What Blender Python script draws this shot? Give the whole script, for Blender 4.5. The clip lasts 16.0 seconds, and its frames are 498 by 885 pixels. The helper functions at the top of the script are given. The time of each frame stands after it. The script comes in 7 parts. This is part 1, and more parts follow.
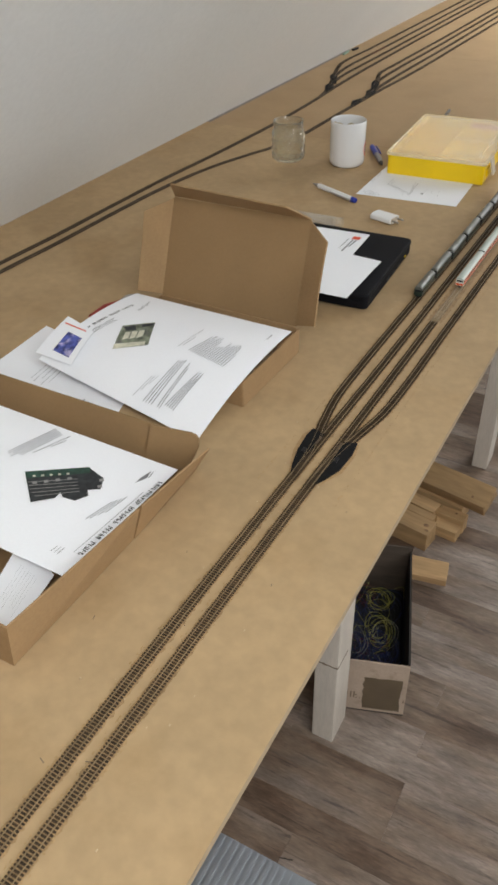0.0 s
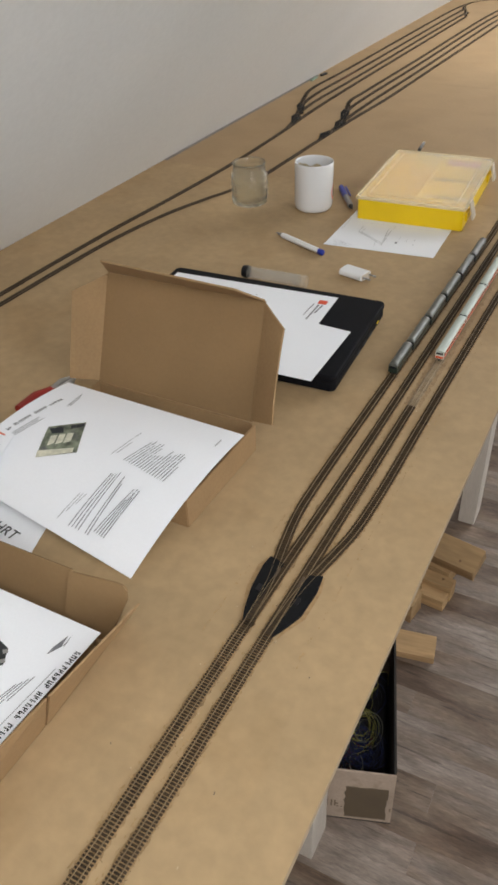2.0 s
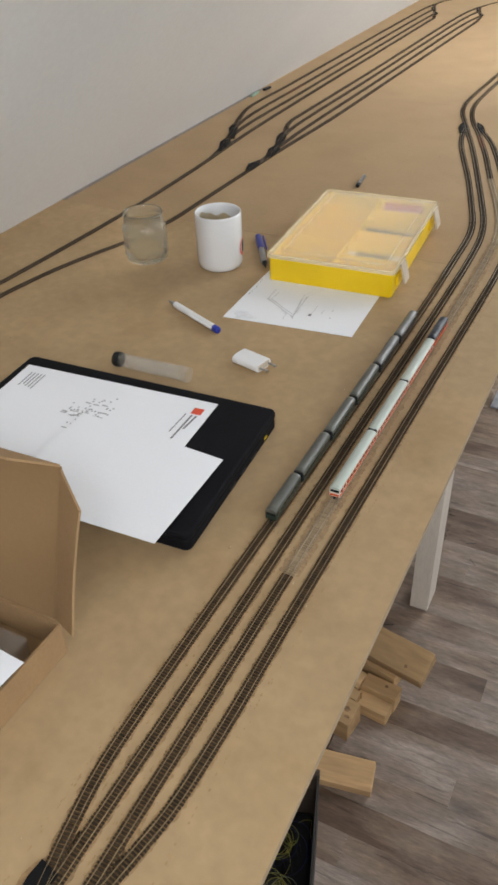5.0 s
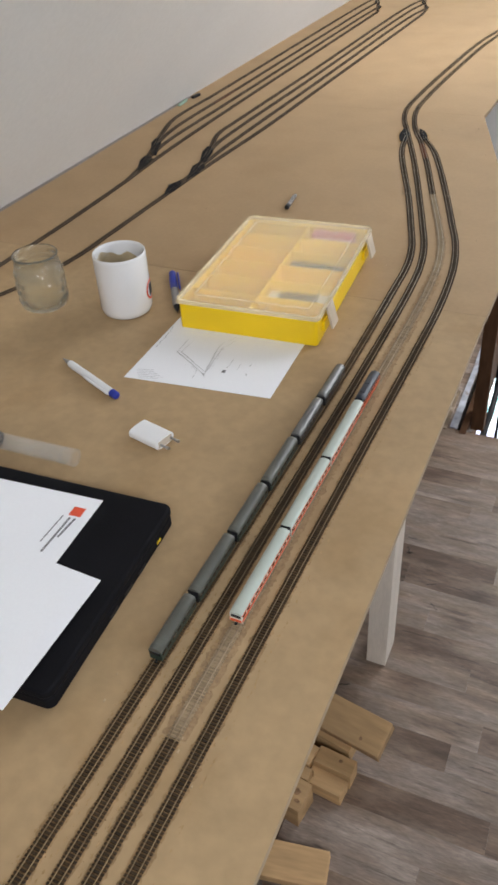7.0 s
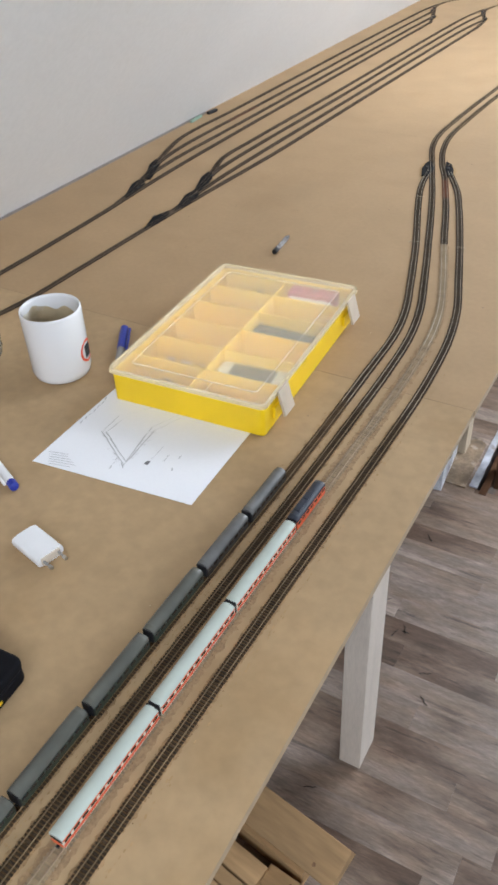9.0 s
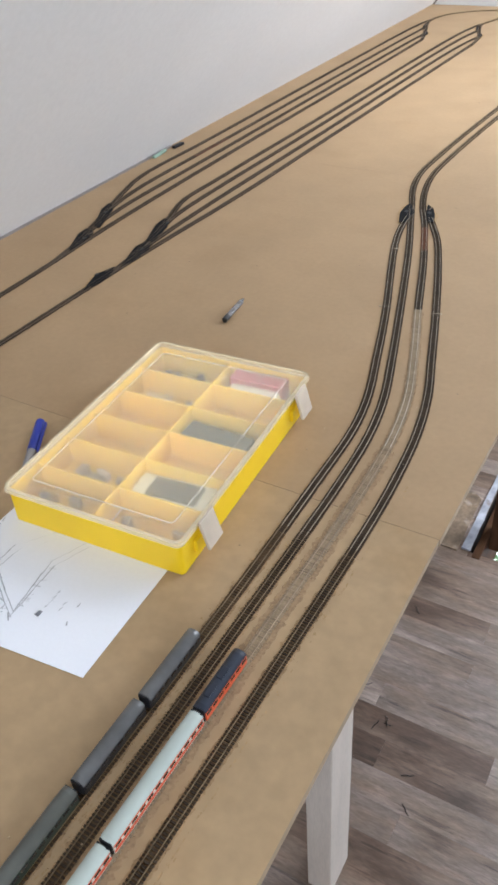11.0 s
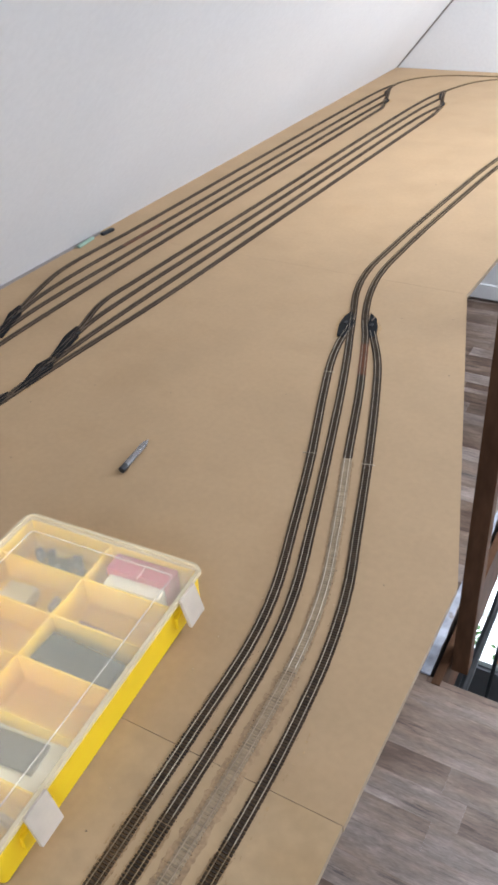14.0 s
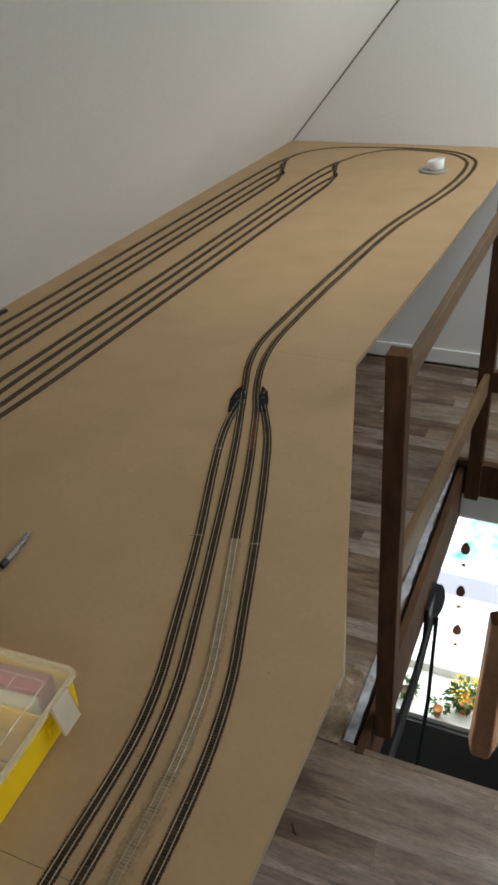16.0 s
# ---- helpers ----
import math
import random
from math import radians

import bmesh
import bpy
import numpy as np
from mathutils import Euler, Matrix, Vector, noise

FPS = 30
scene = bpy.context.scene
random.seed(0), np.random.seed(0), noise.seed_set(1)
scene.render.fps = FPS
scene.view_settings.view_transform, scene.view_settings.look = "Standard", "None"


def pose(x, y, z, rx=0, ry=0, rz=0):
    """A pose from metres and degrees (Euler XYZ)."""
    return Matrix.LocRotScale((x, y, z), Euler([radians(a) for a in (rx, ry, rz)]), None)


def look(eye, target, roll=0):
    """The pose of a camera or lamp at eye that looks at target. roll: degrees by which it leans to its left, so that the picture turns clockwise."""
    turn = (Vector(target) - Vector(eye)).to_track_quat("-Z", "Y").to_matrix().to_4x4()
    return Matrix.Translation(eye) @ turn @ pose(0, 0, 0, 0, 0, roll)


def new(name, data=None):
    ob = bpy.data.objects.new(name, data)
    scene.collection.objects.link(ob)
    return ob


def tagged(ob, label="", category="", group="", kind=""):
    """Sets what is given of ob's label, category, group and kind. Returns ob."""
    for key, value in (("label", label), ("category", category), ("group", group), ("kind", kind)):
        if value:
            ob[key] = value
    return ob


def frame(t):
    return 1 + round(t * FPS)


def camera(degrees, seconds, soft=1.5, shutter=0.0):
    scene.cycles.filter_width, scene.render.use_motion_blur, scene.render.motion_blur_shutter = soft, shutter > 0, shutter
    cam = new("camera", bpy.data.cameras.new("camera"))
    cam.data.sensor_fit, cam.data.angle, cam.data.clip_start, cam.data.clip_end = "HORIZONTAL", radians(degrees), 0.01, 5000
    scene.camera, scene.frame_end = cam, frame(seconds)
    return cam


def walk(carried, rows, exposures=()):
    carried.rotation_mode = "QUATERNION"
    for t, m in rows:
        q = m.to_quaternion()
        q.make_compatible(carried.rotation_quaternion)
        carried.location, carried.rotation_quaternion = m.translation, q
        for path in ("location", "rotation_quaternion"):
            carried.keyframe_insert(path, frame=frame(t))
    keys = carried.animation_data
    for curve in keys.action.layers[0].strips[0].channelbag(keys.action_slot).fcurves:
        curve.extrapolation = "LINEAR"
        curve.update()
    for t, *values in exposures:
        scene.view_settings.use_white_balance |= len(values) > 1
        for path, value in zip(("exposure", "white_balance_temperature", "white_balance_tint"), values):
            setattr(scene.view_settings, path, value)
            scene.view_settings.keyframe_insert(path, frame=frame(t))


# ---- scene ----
cam = camera(35.0, 16.0, soft=3.0)
PATH = [
    (0, (-0.002, 0.12, 1.475), (-0.788, 1.496, 0.254), -1.5),
    (0.5, (0.017, 0.154, 1.469), (-0.807, 1.501, 0.241), -1.9),
    (1, (0.005, 0.2, 1.47), (-0.815, 1.561, 0.255), -1.5),
    (1.5, (-0.032, 0.267, 1.474), (-0.832, 1.644, 0.263), -1.7),
    (2, (-0.063, 0.33, 1.48), (-0.823, 1.735, 0.277), -2.1),
    (2.5, (-0.069, 0.385, 1.478), (-0.797, 1.802, 0.269), -3.3),
    (3, (-0.073, 0.446, 1.474), (-0.801, 1.862, 0.263), -3.0),
    (3.5, (-0.051, 0.521, 1.473), (-0.817, 1.911, 0.256), -2.8),
    (6, (-0.053, 0.819, 1.465), (-0.773, 2.228, 0.241), -2.6),
    (6.5, (-0.063, 0.872, 1.459), (-0.752, 2.291, 0.228), -3.4),
    (7, (-0.055, 0.936, 1.458), (-0.75, 2.347, 0.223), -3.8),
    (7.5, (-0.028, 1.021, 1.461), (-0.805, 2.395, 0.233), -3.9),
    (8, (0.01, 1.075, 1.459), (-0.831, 2.411, 0.231), -3.8),
    (8.5, (0.015, 1.125, 1.451), (-0.852, 2.441, 0.221), -4.2),
    (9, (-0.011, 1.206, 1.446), (-0.831, 2.549, 0.211), -3.2),
    (11.5, (-0.033, 1.497, 1.448), (-0.896, 2.827, 0.229), -4.7),
    (12, (-0.001, 1.555, 1.459), (-0.928, 2.861, 0.262), -3.2),
    (12.5, (0.012, 1.6, 1.451), (-0.924, 2.903, 0.257), -3.5),
    (13, (-0.006, 1.638, 1.457), (-0.906, 2.972, 0.269), -3.2),
    (13.5, (-0.041, 1.678, 1.467), (-0.915, 3.041, 0.293), -3.2),
    (14, (-0.059, 1.717, 1.478), (-0.896, 3.111, 0.314), -3.3),
    (14.5, (-0.049, 1.747, 1.487), (-0.885, 3.184, 0.375), -3.6),
    (15, (-0.027, 1.764, 1.493), (-0.865, 3.219, 0.406), -3.4),
    (15.5, (-0.019, 1.768, 1.492), (-0.803, 3.269, 0.428), -3.2),
    (16, (-0.01, 1.772, 1.494), (-0.732, 3.313, 0.444), -3.3),
]
walk(cam, [(t, look(eye, target, roll)) for t, eye, target, roll in PATH], ((0.0, -0.16, 6650, 6), (3.5, -0.20, 6650, 8), (6.0, 0.02, 6450, 7), (6.5, 0.0, 6450, 7), (7.0, -0.04, 6400, 9), (7.5, 0.20, 6250, 9), (9.0, 0.27, 6000, 8), (11.5, 0.29, 5850, 10), (12.5, 0.33, 5850, 11), (13.5, 0.35, 5750, 11), (14.5, 0.25, 5750, 9), (15.0, 0.14, 6000, 8), (15.5, -0.56, 6400, 5), (16.0, -0.91, 6600, 3)))

# ---- light and world ----
world = bpy.data.worlds.new("overcast_sky")
scene.world = world
world.use_nodes = True
wn = world.node_tree.nodes
sky = wn.new("ShaderNodeTexSky")
sky.sky_type, sky.sun_disc, sky.sun_elevation, sky.sun_rotation = "NISHITA", False, radians(48), radians(60)
wn["Background"].inputs["Strength"].default_value = 0.12
world.node_tree.links.new(sky.outputs["Color"], wn["Background"].inputs["Color"])
sun = new("sun", bpy.data.lights.new("sun", "SUN"))
sun.data.energy, sun.data.angle, sun.data.color = 1.0, radians(12), (1.0, 0.96, 0.9)
sun.matrix_world = look((9, 8, 12), (0, 3, 0))


def window_light(name, where, target, sx, sy, watts, color):
    lamp = new(name, bpy.data.lights.new(name, "AREA"))
    lamp.data.shape, lamp.data.size, lamp.data.size_y = "RECTANGLE", sx, sy
    lamp.data.energy, lamp.data.color = watts, color
    lamp.matrix_world = look(where, target)
    return lamp


# ---- materials ----
def material(name, color, rough=0.6, metal=0.0, scale=30.0, vary=0.12, fine=0.0, fine_scale=400.0, bump=0.0, bump_scale=300.0,
             stretch=(1, 1, 1), alpha=1.0, transmission=0.0, ior=1.45, island=0.0, random_object=0.0, stain=None, stain_scale=6.0, stain_low=0.55, coat=0.0):
    m = bpy.data.materials.new(name)
    m.use_nodes = True
    n, l = m.node_tree.nodes, m.node_tree.links
    b = n["Principled BSDF"]
    b.inputs["Roughness"].default_value, b.inputs["Metallic"].default_value = rough, metal
    b.inputs["Transmission Weight"].default_value, b.inputs["IOR"].default_value = transmission, ior
    b.inputs["Alpha"].default_value, b.inputs["Coat Weight"].default_value = alpha, coat
    co = n.new("ShaderNodeTexCoord")
    mp = n.new("ShaderNodeMapping")
    mp.inputs["Scale"].default_value = stretch
    l.new(co.outputs["Object"], mp.inputs["Vector"])

    def noise_of(s, detail=4.0):
        t = n.new("ShaderNodeTexNoise")
        t.inputs["Scale"].default_value, t.inputs["Detail"].default_value = s, detail
        l.new(mp.outputs["Vector"], t.inputs["Vector"])
        return t.outputs["Fac"]

    def factor(value, low, high):
        r = n.new("ShaderNodeMapRange")
        r.inputs["From Min"].default_value, r.inputs["From Max"].default_value = 0.3, 0.7
        r.inputs["To Min"].default_value, r.inputs["To Max"].default_value = low, high
        l.new(value, r.inputs["Value"])
        return r.outputs["Result"]

    def times(a, bb):
        t = n.new("ShaderNodeMath")
        t.operation = "MULTIPLY"
        l.new(a, t.inputs[0])
        l.new(bb, t.inputs[1])
        return t.outputs[0]

    value = factor(noise_of(scale), 1 - vary, 1 + vary)
    if fine:
        value = times(value, factor(noise_of(fine_scale, 2.0), 1 - fine, 1 + fine))
    if island:
        g = n.new("ShaderNodeNewGeometry")
        r = n.new("ShaderNodeMapRange")
        r.inputs["To Min"].default_value, r.inputs["To Max"].default_value = 1 - island, 1 + island
        l.new(g.outputs["Random Per Island"], r.inputs["Value"])
        value = times(value, r.outputs["Result"])
    if random_object:
        o = n.new("ShaderNodeObjectInfo")
        r = n.new("ShaderNodeMapRange")
        r.inputs["To Min"].default_value, r.inputs["To Max"].default_value = 1 - random_object, 1 + random_object
        l.new(o.outputs["Random"], r.inputs["Value"])
        value = times(value, r.outputs["Result"])
    base = n.new("ShaderNodeRGB")
    base.outputs[0].default_value = (*color, 1)
    out = base.outputs[0]
    if stain:
        mix = n.new("ShaderNodeMix")
        mix.data_type = "RGBA"
        r = n.new("ShaderNodeMapRange")
        r.inputs["From Min"].default_value, r.inputs["From Max"].default_value = stain_low, stain_low + 0.15
        l.new(noise_of(stain_scale, 6.0), r.inputs["Value"])
        l.new(r.outputs["Result"], mix.inputs["Factor"])
        l.new(out, mix.inputs["A"])
        mix.inputs["B"].default_value = (*stain, 1)
        out = mix.outputs["Result"]
    sc = n.new("ShaderNodeVectorMath")
    sc.operation = "SCALE"
    l.new(out, sc.inputs[0])
    l.new(value, sc.inputs["Scale"])
    l.new(sc.outputs["Vector"], b.inputs["Base Color"])
    if bump:
        bp = n.new("ShaderNodeBump")
        bp.inputs["Strength"].default_value, bp.inputs["Distance"].default_value = bump, 0.002
        l.new(noise_of(bump_scale, 3.0), bp.inputs["Height"])
        l.new(bp.outputs["Normal"], b.inputs["Normal"])
    return m


def plank_material():
    """Grey-brown laminate: each plank of its own tone, weathered patches, long fine grain, dark cracks and knots."""
    m = bpy.data.materials.new("laminate")
    m.use_nodes = True
    n, l = m.node_tree.nodes, m.node_tree.links
    b = n["Principled BSDF"]
    co, info = n.new("ShaderNodeTexCoord"), n.new("ShaderNodeObjectInfo")
    shift = n.new("ShaderNodeVectorMath")
    shift.operation = "SCALE"
    shift.inputs[0].default_value = (37.0, 11.0, 5.0)
    geo, both = n.new("ShaderNodeNewGeometry"), n.new("ShaderNodeMath")
    l.new(info.outputs["Random"], both.inputs[0])
    l.new(geo.outputs["Random Per Island"], both.inputs[1])
    own = n.new("ShaderNodeMath")
    own.operation = "FRACT"
    l.new(both.outputs[0], own.inputs[0])
    l.new(own.outputs[0], shift.inputs["Scale"])
    place = n.new("ShaderNodeVectorMath")
    l.new(co.outputs["Object"], place.inputs[0])
    l.new(shift.outputs["Vector"], place.inputs[1])

    def noise_of(stretch, scale, detail, rough=0.55):
        mp, t = n.new("ShaderNodeMapping"), n.new("ShaderNodeTexNoise")
        mp.inputs["Scale"].default_value = stretch
        t.inputs["Scale"].default_value, t.inputs["Detail"].default_value, t.inputs["Roughness"].default_value = scale, detail, rough
        l.new(place.outputs["Vector"], mp.inputs["Vector"])
        l.new(mp.outputs["Vector"], t.inputs["Vector"])
        return t.outputs["Fac"]

    def ranged(value, f0, f1, t0, t1):
        r = n.new("ShaderNodeMapRange")
        for key, v in (("From Min", f0), ("From Max", f1), ("To Min", t0), ("To Max", t1)):
            r.inputs[key].default_value = v
        l.new(value, r.inputs["Value"])
        return r.outputs["Result"]

    def times(p, q):
        t = n.new("ShaderNodeMath")
        t.operation = "MULTIPLY"
        l.new(p, t.inputs[0])
        l.new(q, t.inputs[1])
        return t.outputs[0]

    ramp = n.new("ShaderNodeValToRGB")
    tones = ((0.0, (0.098, 0.060, 0.039)), (0.25, (0.152, 0.102, 0.071)), (0.5, (0.188, 0.135, 0.099)), (0.75, (0.207, 0.158, 0.127)), (1.0, (0.268, 0.214, 0.179)))
    for k, (pos, c) in enumerate(tones):
        e = ramp.color_ramp.elements[min(k, 1)] if k in (0, 4) and k == 0 else ramp.color_ramp.elements.new(pos) if 0 < k < 4 else ramp.color_ramp.elements[-1]
        e.position, e.color = pos, (*c, 1)
    tone = n.new("ShaderNodeMath")
    tone.use_clamp = True
    l.new(ranged(own.outputs[0], 0.0, 1.0, 0.02, 0.92), tone.inputs[0])
    l.new(ranged(noise_of((1.0, 2.6, 1), 3.6, 5.0), 0.3, 0.7, -0.55, 0.55), tone.inputs[1])
    l.new(tone.outputs[0], ramp.inputs["Fac"])
    grain = times(ranged(noise_of((1, 5.5, 1), 8.0, 10.0, 0.74), 0.3, 0.7, 0.60, 1.36), ranged(noise_of((1, 7, 1), 60.0, 3.0), 0.3, 0.7, 0.80, 1.20))
    crack = ranged(noise_of((1, 15, 1), 5.5, 8.0, 0.7), 0.57, 0.65, 1.0, 0.48)
    knot_map, knot = n.new("ShaderNodeMapping"), n.new("ShaderNodeTexVoronoi")
    knot_map.inputs["Scale"].default_value = (2.0, 5.0, 1.0)
    knot.inputs["Scale"].default_value = 1.3
    l.new(place.outputs["Vector"], knot_map.inputs["Vector"])
    l.new(knot_map.outputs["Vector"], knot.inputs["Vector"])
    worn = ranged(noise_of((1, 5, 1), 7.0, 8.0, 0.7), 0.52, 0.68, 1.0, 1.38)
    value = times(times(times(grain, worn), crack), ranged(knot.outputs["Distance"], 0.03, 0.17, 0.42, 1.0))
    sc = n.new("ShaderNodeVectorMath")
    sc.operation = "SCALE"
    l.new(ramp.outputs["Color"], sc.inputs[0])
    l.new(value, sc.inputs["Scale"])
    l.new(sc.outputs["Vector"], b.inputs["Base Color"])
    l.new(ranged(value, 0.6, 1.3, 0.55, 0.42), b.inputs["Roughness"])
    bp = n.new("ShaderNodeBump")
    bp.inputs["Strength"].default_value, bp.inputs["Distance"].default_value = 0.12, 0.001
    l.new(value, bp.inputs["Height"])
    l.new(bp.outputs["Normal"], b.inputs["Normal"])
    return m


def glowing(name, color, strength):
    m = bpy.data.materials.new(name)
    m.use_nodes = True
    b = m.node_tree.nodes["Principled BSDF"]
    b.inputs["Base Color"].default_value = (*color, 1)
    b.inputs["Emission Color"].default_value, b.inputs["Emission Strength"].default_value = (*color, 1), strength
    return m


MDF = material("mdf", (0.425, 0.296, 0.162), rough=0.6, ior=1.33, scale=9, vary=0.065, fine=0.06, fine_scale=70, bump=0.03, bump_scale=500, stain=(0.392, 0.264, 0.137), stain_scale=7, stain_low=0.52)
MDF_EDGE = material("mdf_edge", (0.37, 0.275, 0.175), rough=0.75, scale=60, vary=0.1)
MDF_FAR = material("mdf_far_sheet", (0.402, 0.274, 0.150), rough=0.58, ior=1.33, scale=9, vary=0.05, fine=0.03, fine_scale=120, bump=0.03, bump_scale=500, stain=(0.384, 0.258, 0.138), stain_scale=7, stain_low=0.52)
PLASTER = material("white_plaster", (0.74, 0.735, 0.725), rough=0.85, scale=2.5, vary=0.025, fine=0.02, fine_scale=90, bump=0.05, bump_scale=120)
# For unseen walls and ceiling; kept grey to hold back bounced light.
UNSEEN_GREY = material("unseen_wall_grey", (0.27, 0.27, 0.265), rough=0.8, scale=3, vary=0.15, fine=0.06, fine_scale=60, stretch=(1, 6, 1))
TRIM = material("trim_paint", (0.78, 0.77, 0.74), rough=0.5, scale=8, vary=0.05)
WHITE_WOOD = material("white_painted_wood", (0.59, 0.525, 0.455), rough=0.55, scale=8, vary=0.06, fine=0.06, fine_scale=90, stretch=(6, 6, 0.6), stain=(0.55, 0.5, 0.43), stain_scale=5, stain_low=0.62)
LAMINATE = plank_material()
SUBFLOOR = material("subfloor", (0.12, 0.095, 0.075), rough=0.8)
DARK_WOOD = material("brown_stained_wood", (0.085, 0.044, 0.024), ior=1.15, rough=0.7, scale=14, vary=0.3, fine=0.15, fine_scale=70, stretch=(1, 0.25, 0.25), bump=0.05)
RAIL_WOOD = material("weathered_rail_wood", (0.128, 0.080, 0.043), ior=1.3, rough=0.55, scale=14, vary=0.3, fine=0.18, fine_scale=60, stretch=(1, 0.15, 1), bump=0.08)
PINE = material("raw_pine", (0.41, 0.258, 0.124), rough=0.7, scale=13, vary=0.2, fine=0.14, fine_scale=80, stretch=(0.2, 1.3, 1.3), bump=0.05, random_object=0.22, stain=(0.22, 0.125, 0.062), stain_scale=9, stain_low=0.56)
RAW_LEG = material("raw_pale_timber", (0.44, 0.36, 0.26), rough=0.7, scale=10, vary=0.12, fine=0.1, fine_scale=80, stretch=(6, 6, 0.5))
SCRAP_BOARD = material("stained_scrap_board", (0.20, 0.145, 0.095), rough=0.75, scale=22, vary=0.35, fine=0.2, fine_scale=120, stain=(0.36, 0.31, 0.26), stain_scale=20, stain_low=0.56)
KNOT = material("dark_knot", (0.22, 0.125, 0.065), rough=0.8, scale=90, vary=0.4)
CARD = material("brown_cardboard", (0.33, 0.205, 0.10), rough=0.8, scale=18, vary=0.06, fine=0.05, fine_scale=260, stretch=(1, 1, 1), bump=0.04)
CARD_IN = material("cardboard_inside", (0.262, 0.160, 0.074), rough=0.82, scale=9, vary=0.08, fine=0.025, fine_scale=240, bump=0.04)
CARD_PALE = material("pale_cardboard", (0.40, 0.305, 0.235), rough=0.8, scale=14, vary=0.1, fine=0.06, fine_scale=200, stain=(0.30, 0.225, 0.165), stain_scale=30, stain_low=0.55)
# Carton insides: shade is put into these two darker copies of the cardboard.
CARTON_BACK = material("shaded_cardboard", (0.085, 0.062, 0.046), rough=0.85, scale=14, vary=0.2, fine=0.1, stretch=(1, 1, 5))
CARD_SHADE = material("cardboard_deep_shade", (0.03, 0.026, 0.024), rough=0.8, scale=10, vary=0.2)
TAPE = material("brown_tape", (0.115, 0.082, 0.05), rough=0.35, scale=20, vary=0.1)
PAPER = material("white_paper", (0.90, 0.91, 0.945), rough=0.75, scale=5, vary=0.015, fine=0.01)
INK = material("grey_print", (0.20, 0.20, 0.215), rough=0.8, scale=200, vary=0.2)
INK_PALE = material("pale_print", (0.45, 0.45, 0.47), rough=0.8, scale=200, vary=0.2)
INK_RED = material("red_print", (0.72, 0.09, 0.04), rough=0.7, scale=100, vary=0.1)
INK_BLUE = material("blue_photo_print", (0.07, 0.09, 0.32), rough=0.6, scale=110, vary=0.8, stain=(0.42, 0.38, 0.55), stain_scale=75, stain_low=0.52)
INK_GREEN = material("green_photo_print", (0.19, 0.21, 0.15), rough=0.6, scale=90, vary=0.6, stain=(0.10, 0.10, 0.10), stain_scale=60, stain_low=0.55)
INK_PCB = material("circuit_green_print", (0.022, 0.06, 0.042), rough=0.6, scale=120, vary=0.5)
INK_CREAM = material("cream_photo_print", (0.62, 0.60, 0.48), rough=0.6, scale=120, vary=0.2)
INK_BLACK = material("black_print", (0.025, 0.027, 0.03), rough=0.6, scale=150, vary=0.4)
BLACK_PLASTIC = material("black_plastic", (0.014, 0.014, 0.016), ior=1.32, rough=0.42, scale=60, vary=0.15, bump=0.05, bump_scale=900)
LAPTOP_LID = material("matt_black_lid", (0.006, 0.006, 0.008), ior=1.22, rough=0.7, scale=20, vary=0.2, fine=0.2, fine_scale=700, bump=0.05, bump_scale=1500)
BLACK_METAL = material("black_metal", (0.012, 0.012, 0.013), ior=1.3, rough=0.5, metal=0.0, scale=60, vary=0.2)
TURNOUT = material("black_turnout_plate", (0.008, 0.008, 0.009), ior=1.25, rough=0.8, scale=180, vary=0.3)
SLEEPER_FRONT = material("dusty_brown_sleepers", (0.058, 0.035, 0.017), rough=0.8, scale=30, vary=0.25, fine=0.2, fine_scale=500, island=0.3, random_object=0.35)
SLEEPER = material("dark_brown_sleepers", (0.046, 0.028, 0.015), rough=0.75, scale=30, vary=0.25, fine=0.2, fine_scale=500, island=0.3)
SLEEPER_RED = material("red_brown_sleepers", (0.15, 0.055, 0.026), rough=0.7, scale=40, vary=0.2, island=0.25)
SLEEPER_PALE = material("pale_grey_sleepers", (0.33, 0.255, 0.165), rough=0.7, scale=40, vary=0.15, island=0.2)
SLEEPER_GREY = material("grey_sleepers", (0.315, 0.235, 0.148), rough=0.7, scale=40, vary=0.15, island=0.2)
RAIL = material("rail_steel", (0.265, 0.187, 0.098), rough=0.36, metal=0.25, scale=12, vary=0.3, stretch=(8, 1, 8))
RAIL_DARK = material("dark_rail_steel", (0.125, 0.087, 0.055), rough=0.6, metal=0.15, scale=12, vary=0.3, stretch=(8, 1, 8))
# The highlight along these rails is put into a brighter base colour.
RAIL_BRIGHT = material("rail_steel_highlight", (0.47, 0.39, 0.27), rough=0.3, metal=0.25, scale=12, vary=0.25, stretch=(8, 1, 8))
BROWN_DUST = material("brown_dust_on_board", (0.335, 0.222, 0.122), rough=0.9, scale=60, vary=0.18, fine=0.15, fine_scale=300)
PALE_BED = material("pale_sleeper_gap_fill", (0.37, 0.275, 0.17), rough=0.9, scale=160, vary=0.25)
RAIL_DULL = material("dusty_bare_rail", (0.36, 0.275, 0.18), rough=0.45, metal=0.15, scale=12, vary=0.3, stretch=(8, 1, 8))
RAIL_PALE = material("bare_nickel_rail", (0.62, 0.545, 0.42), rough=0.3, metal=0.25, scale=12, vary=0.2, stretch=(8, 1, 8))
BALLAST_NEAR = material("tan_dust_between_sleepers", (0.31, 0.205, 0.105), rough=0.9, scale=160, vary=0.35)
BALLAST_FRONT = material("tan_glue_dust_between_sleepers", (0.16, 0.096, 0.043), rough=0.9, scale=160, vary=0.45)
BALLAST = material("glued_ballast_dust", (0.105, 0.066, 0.034), rough=0.9, scale=120, vary=0.5)
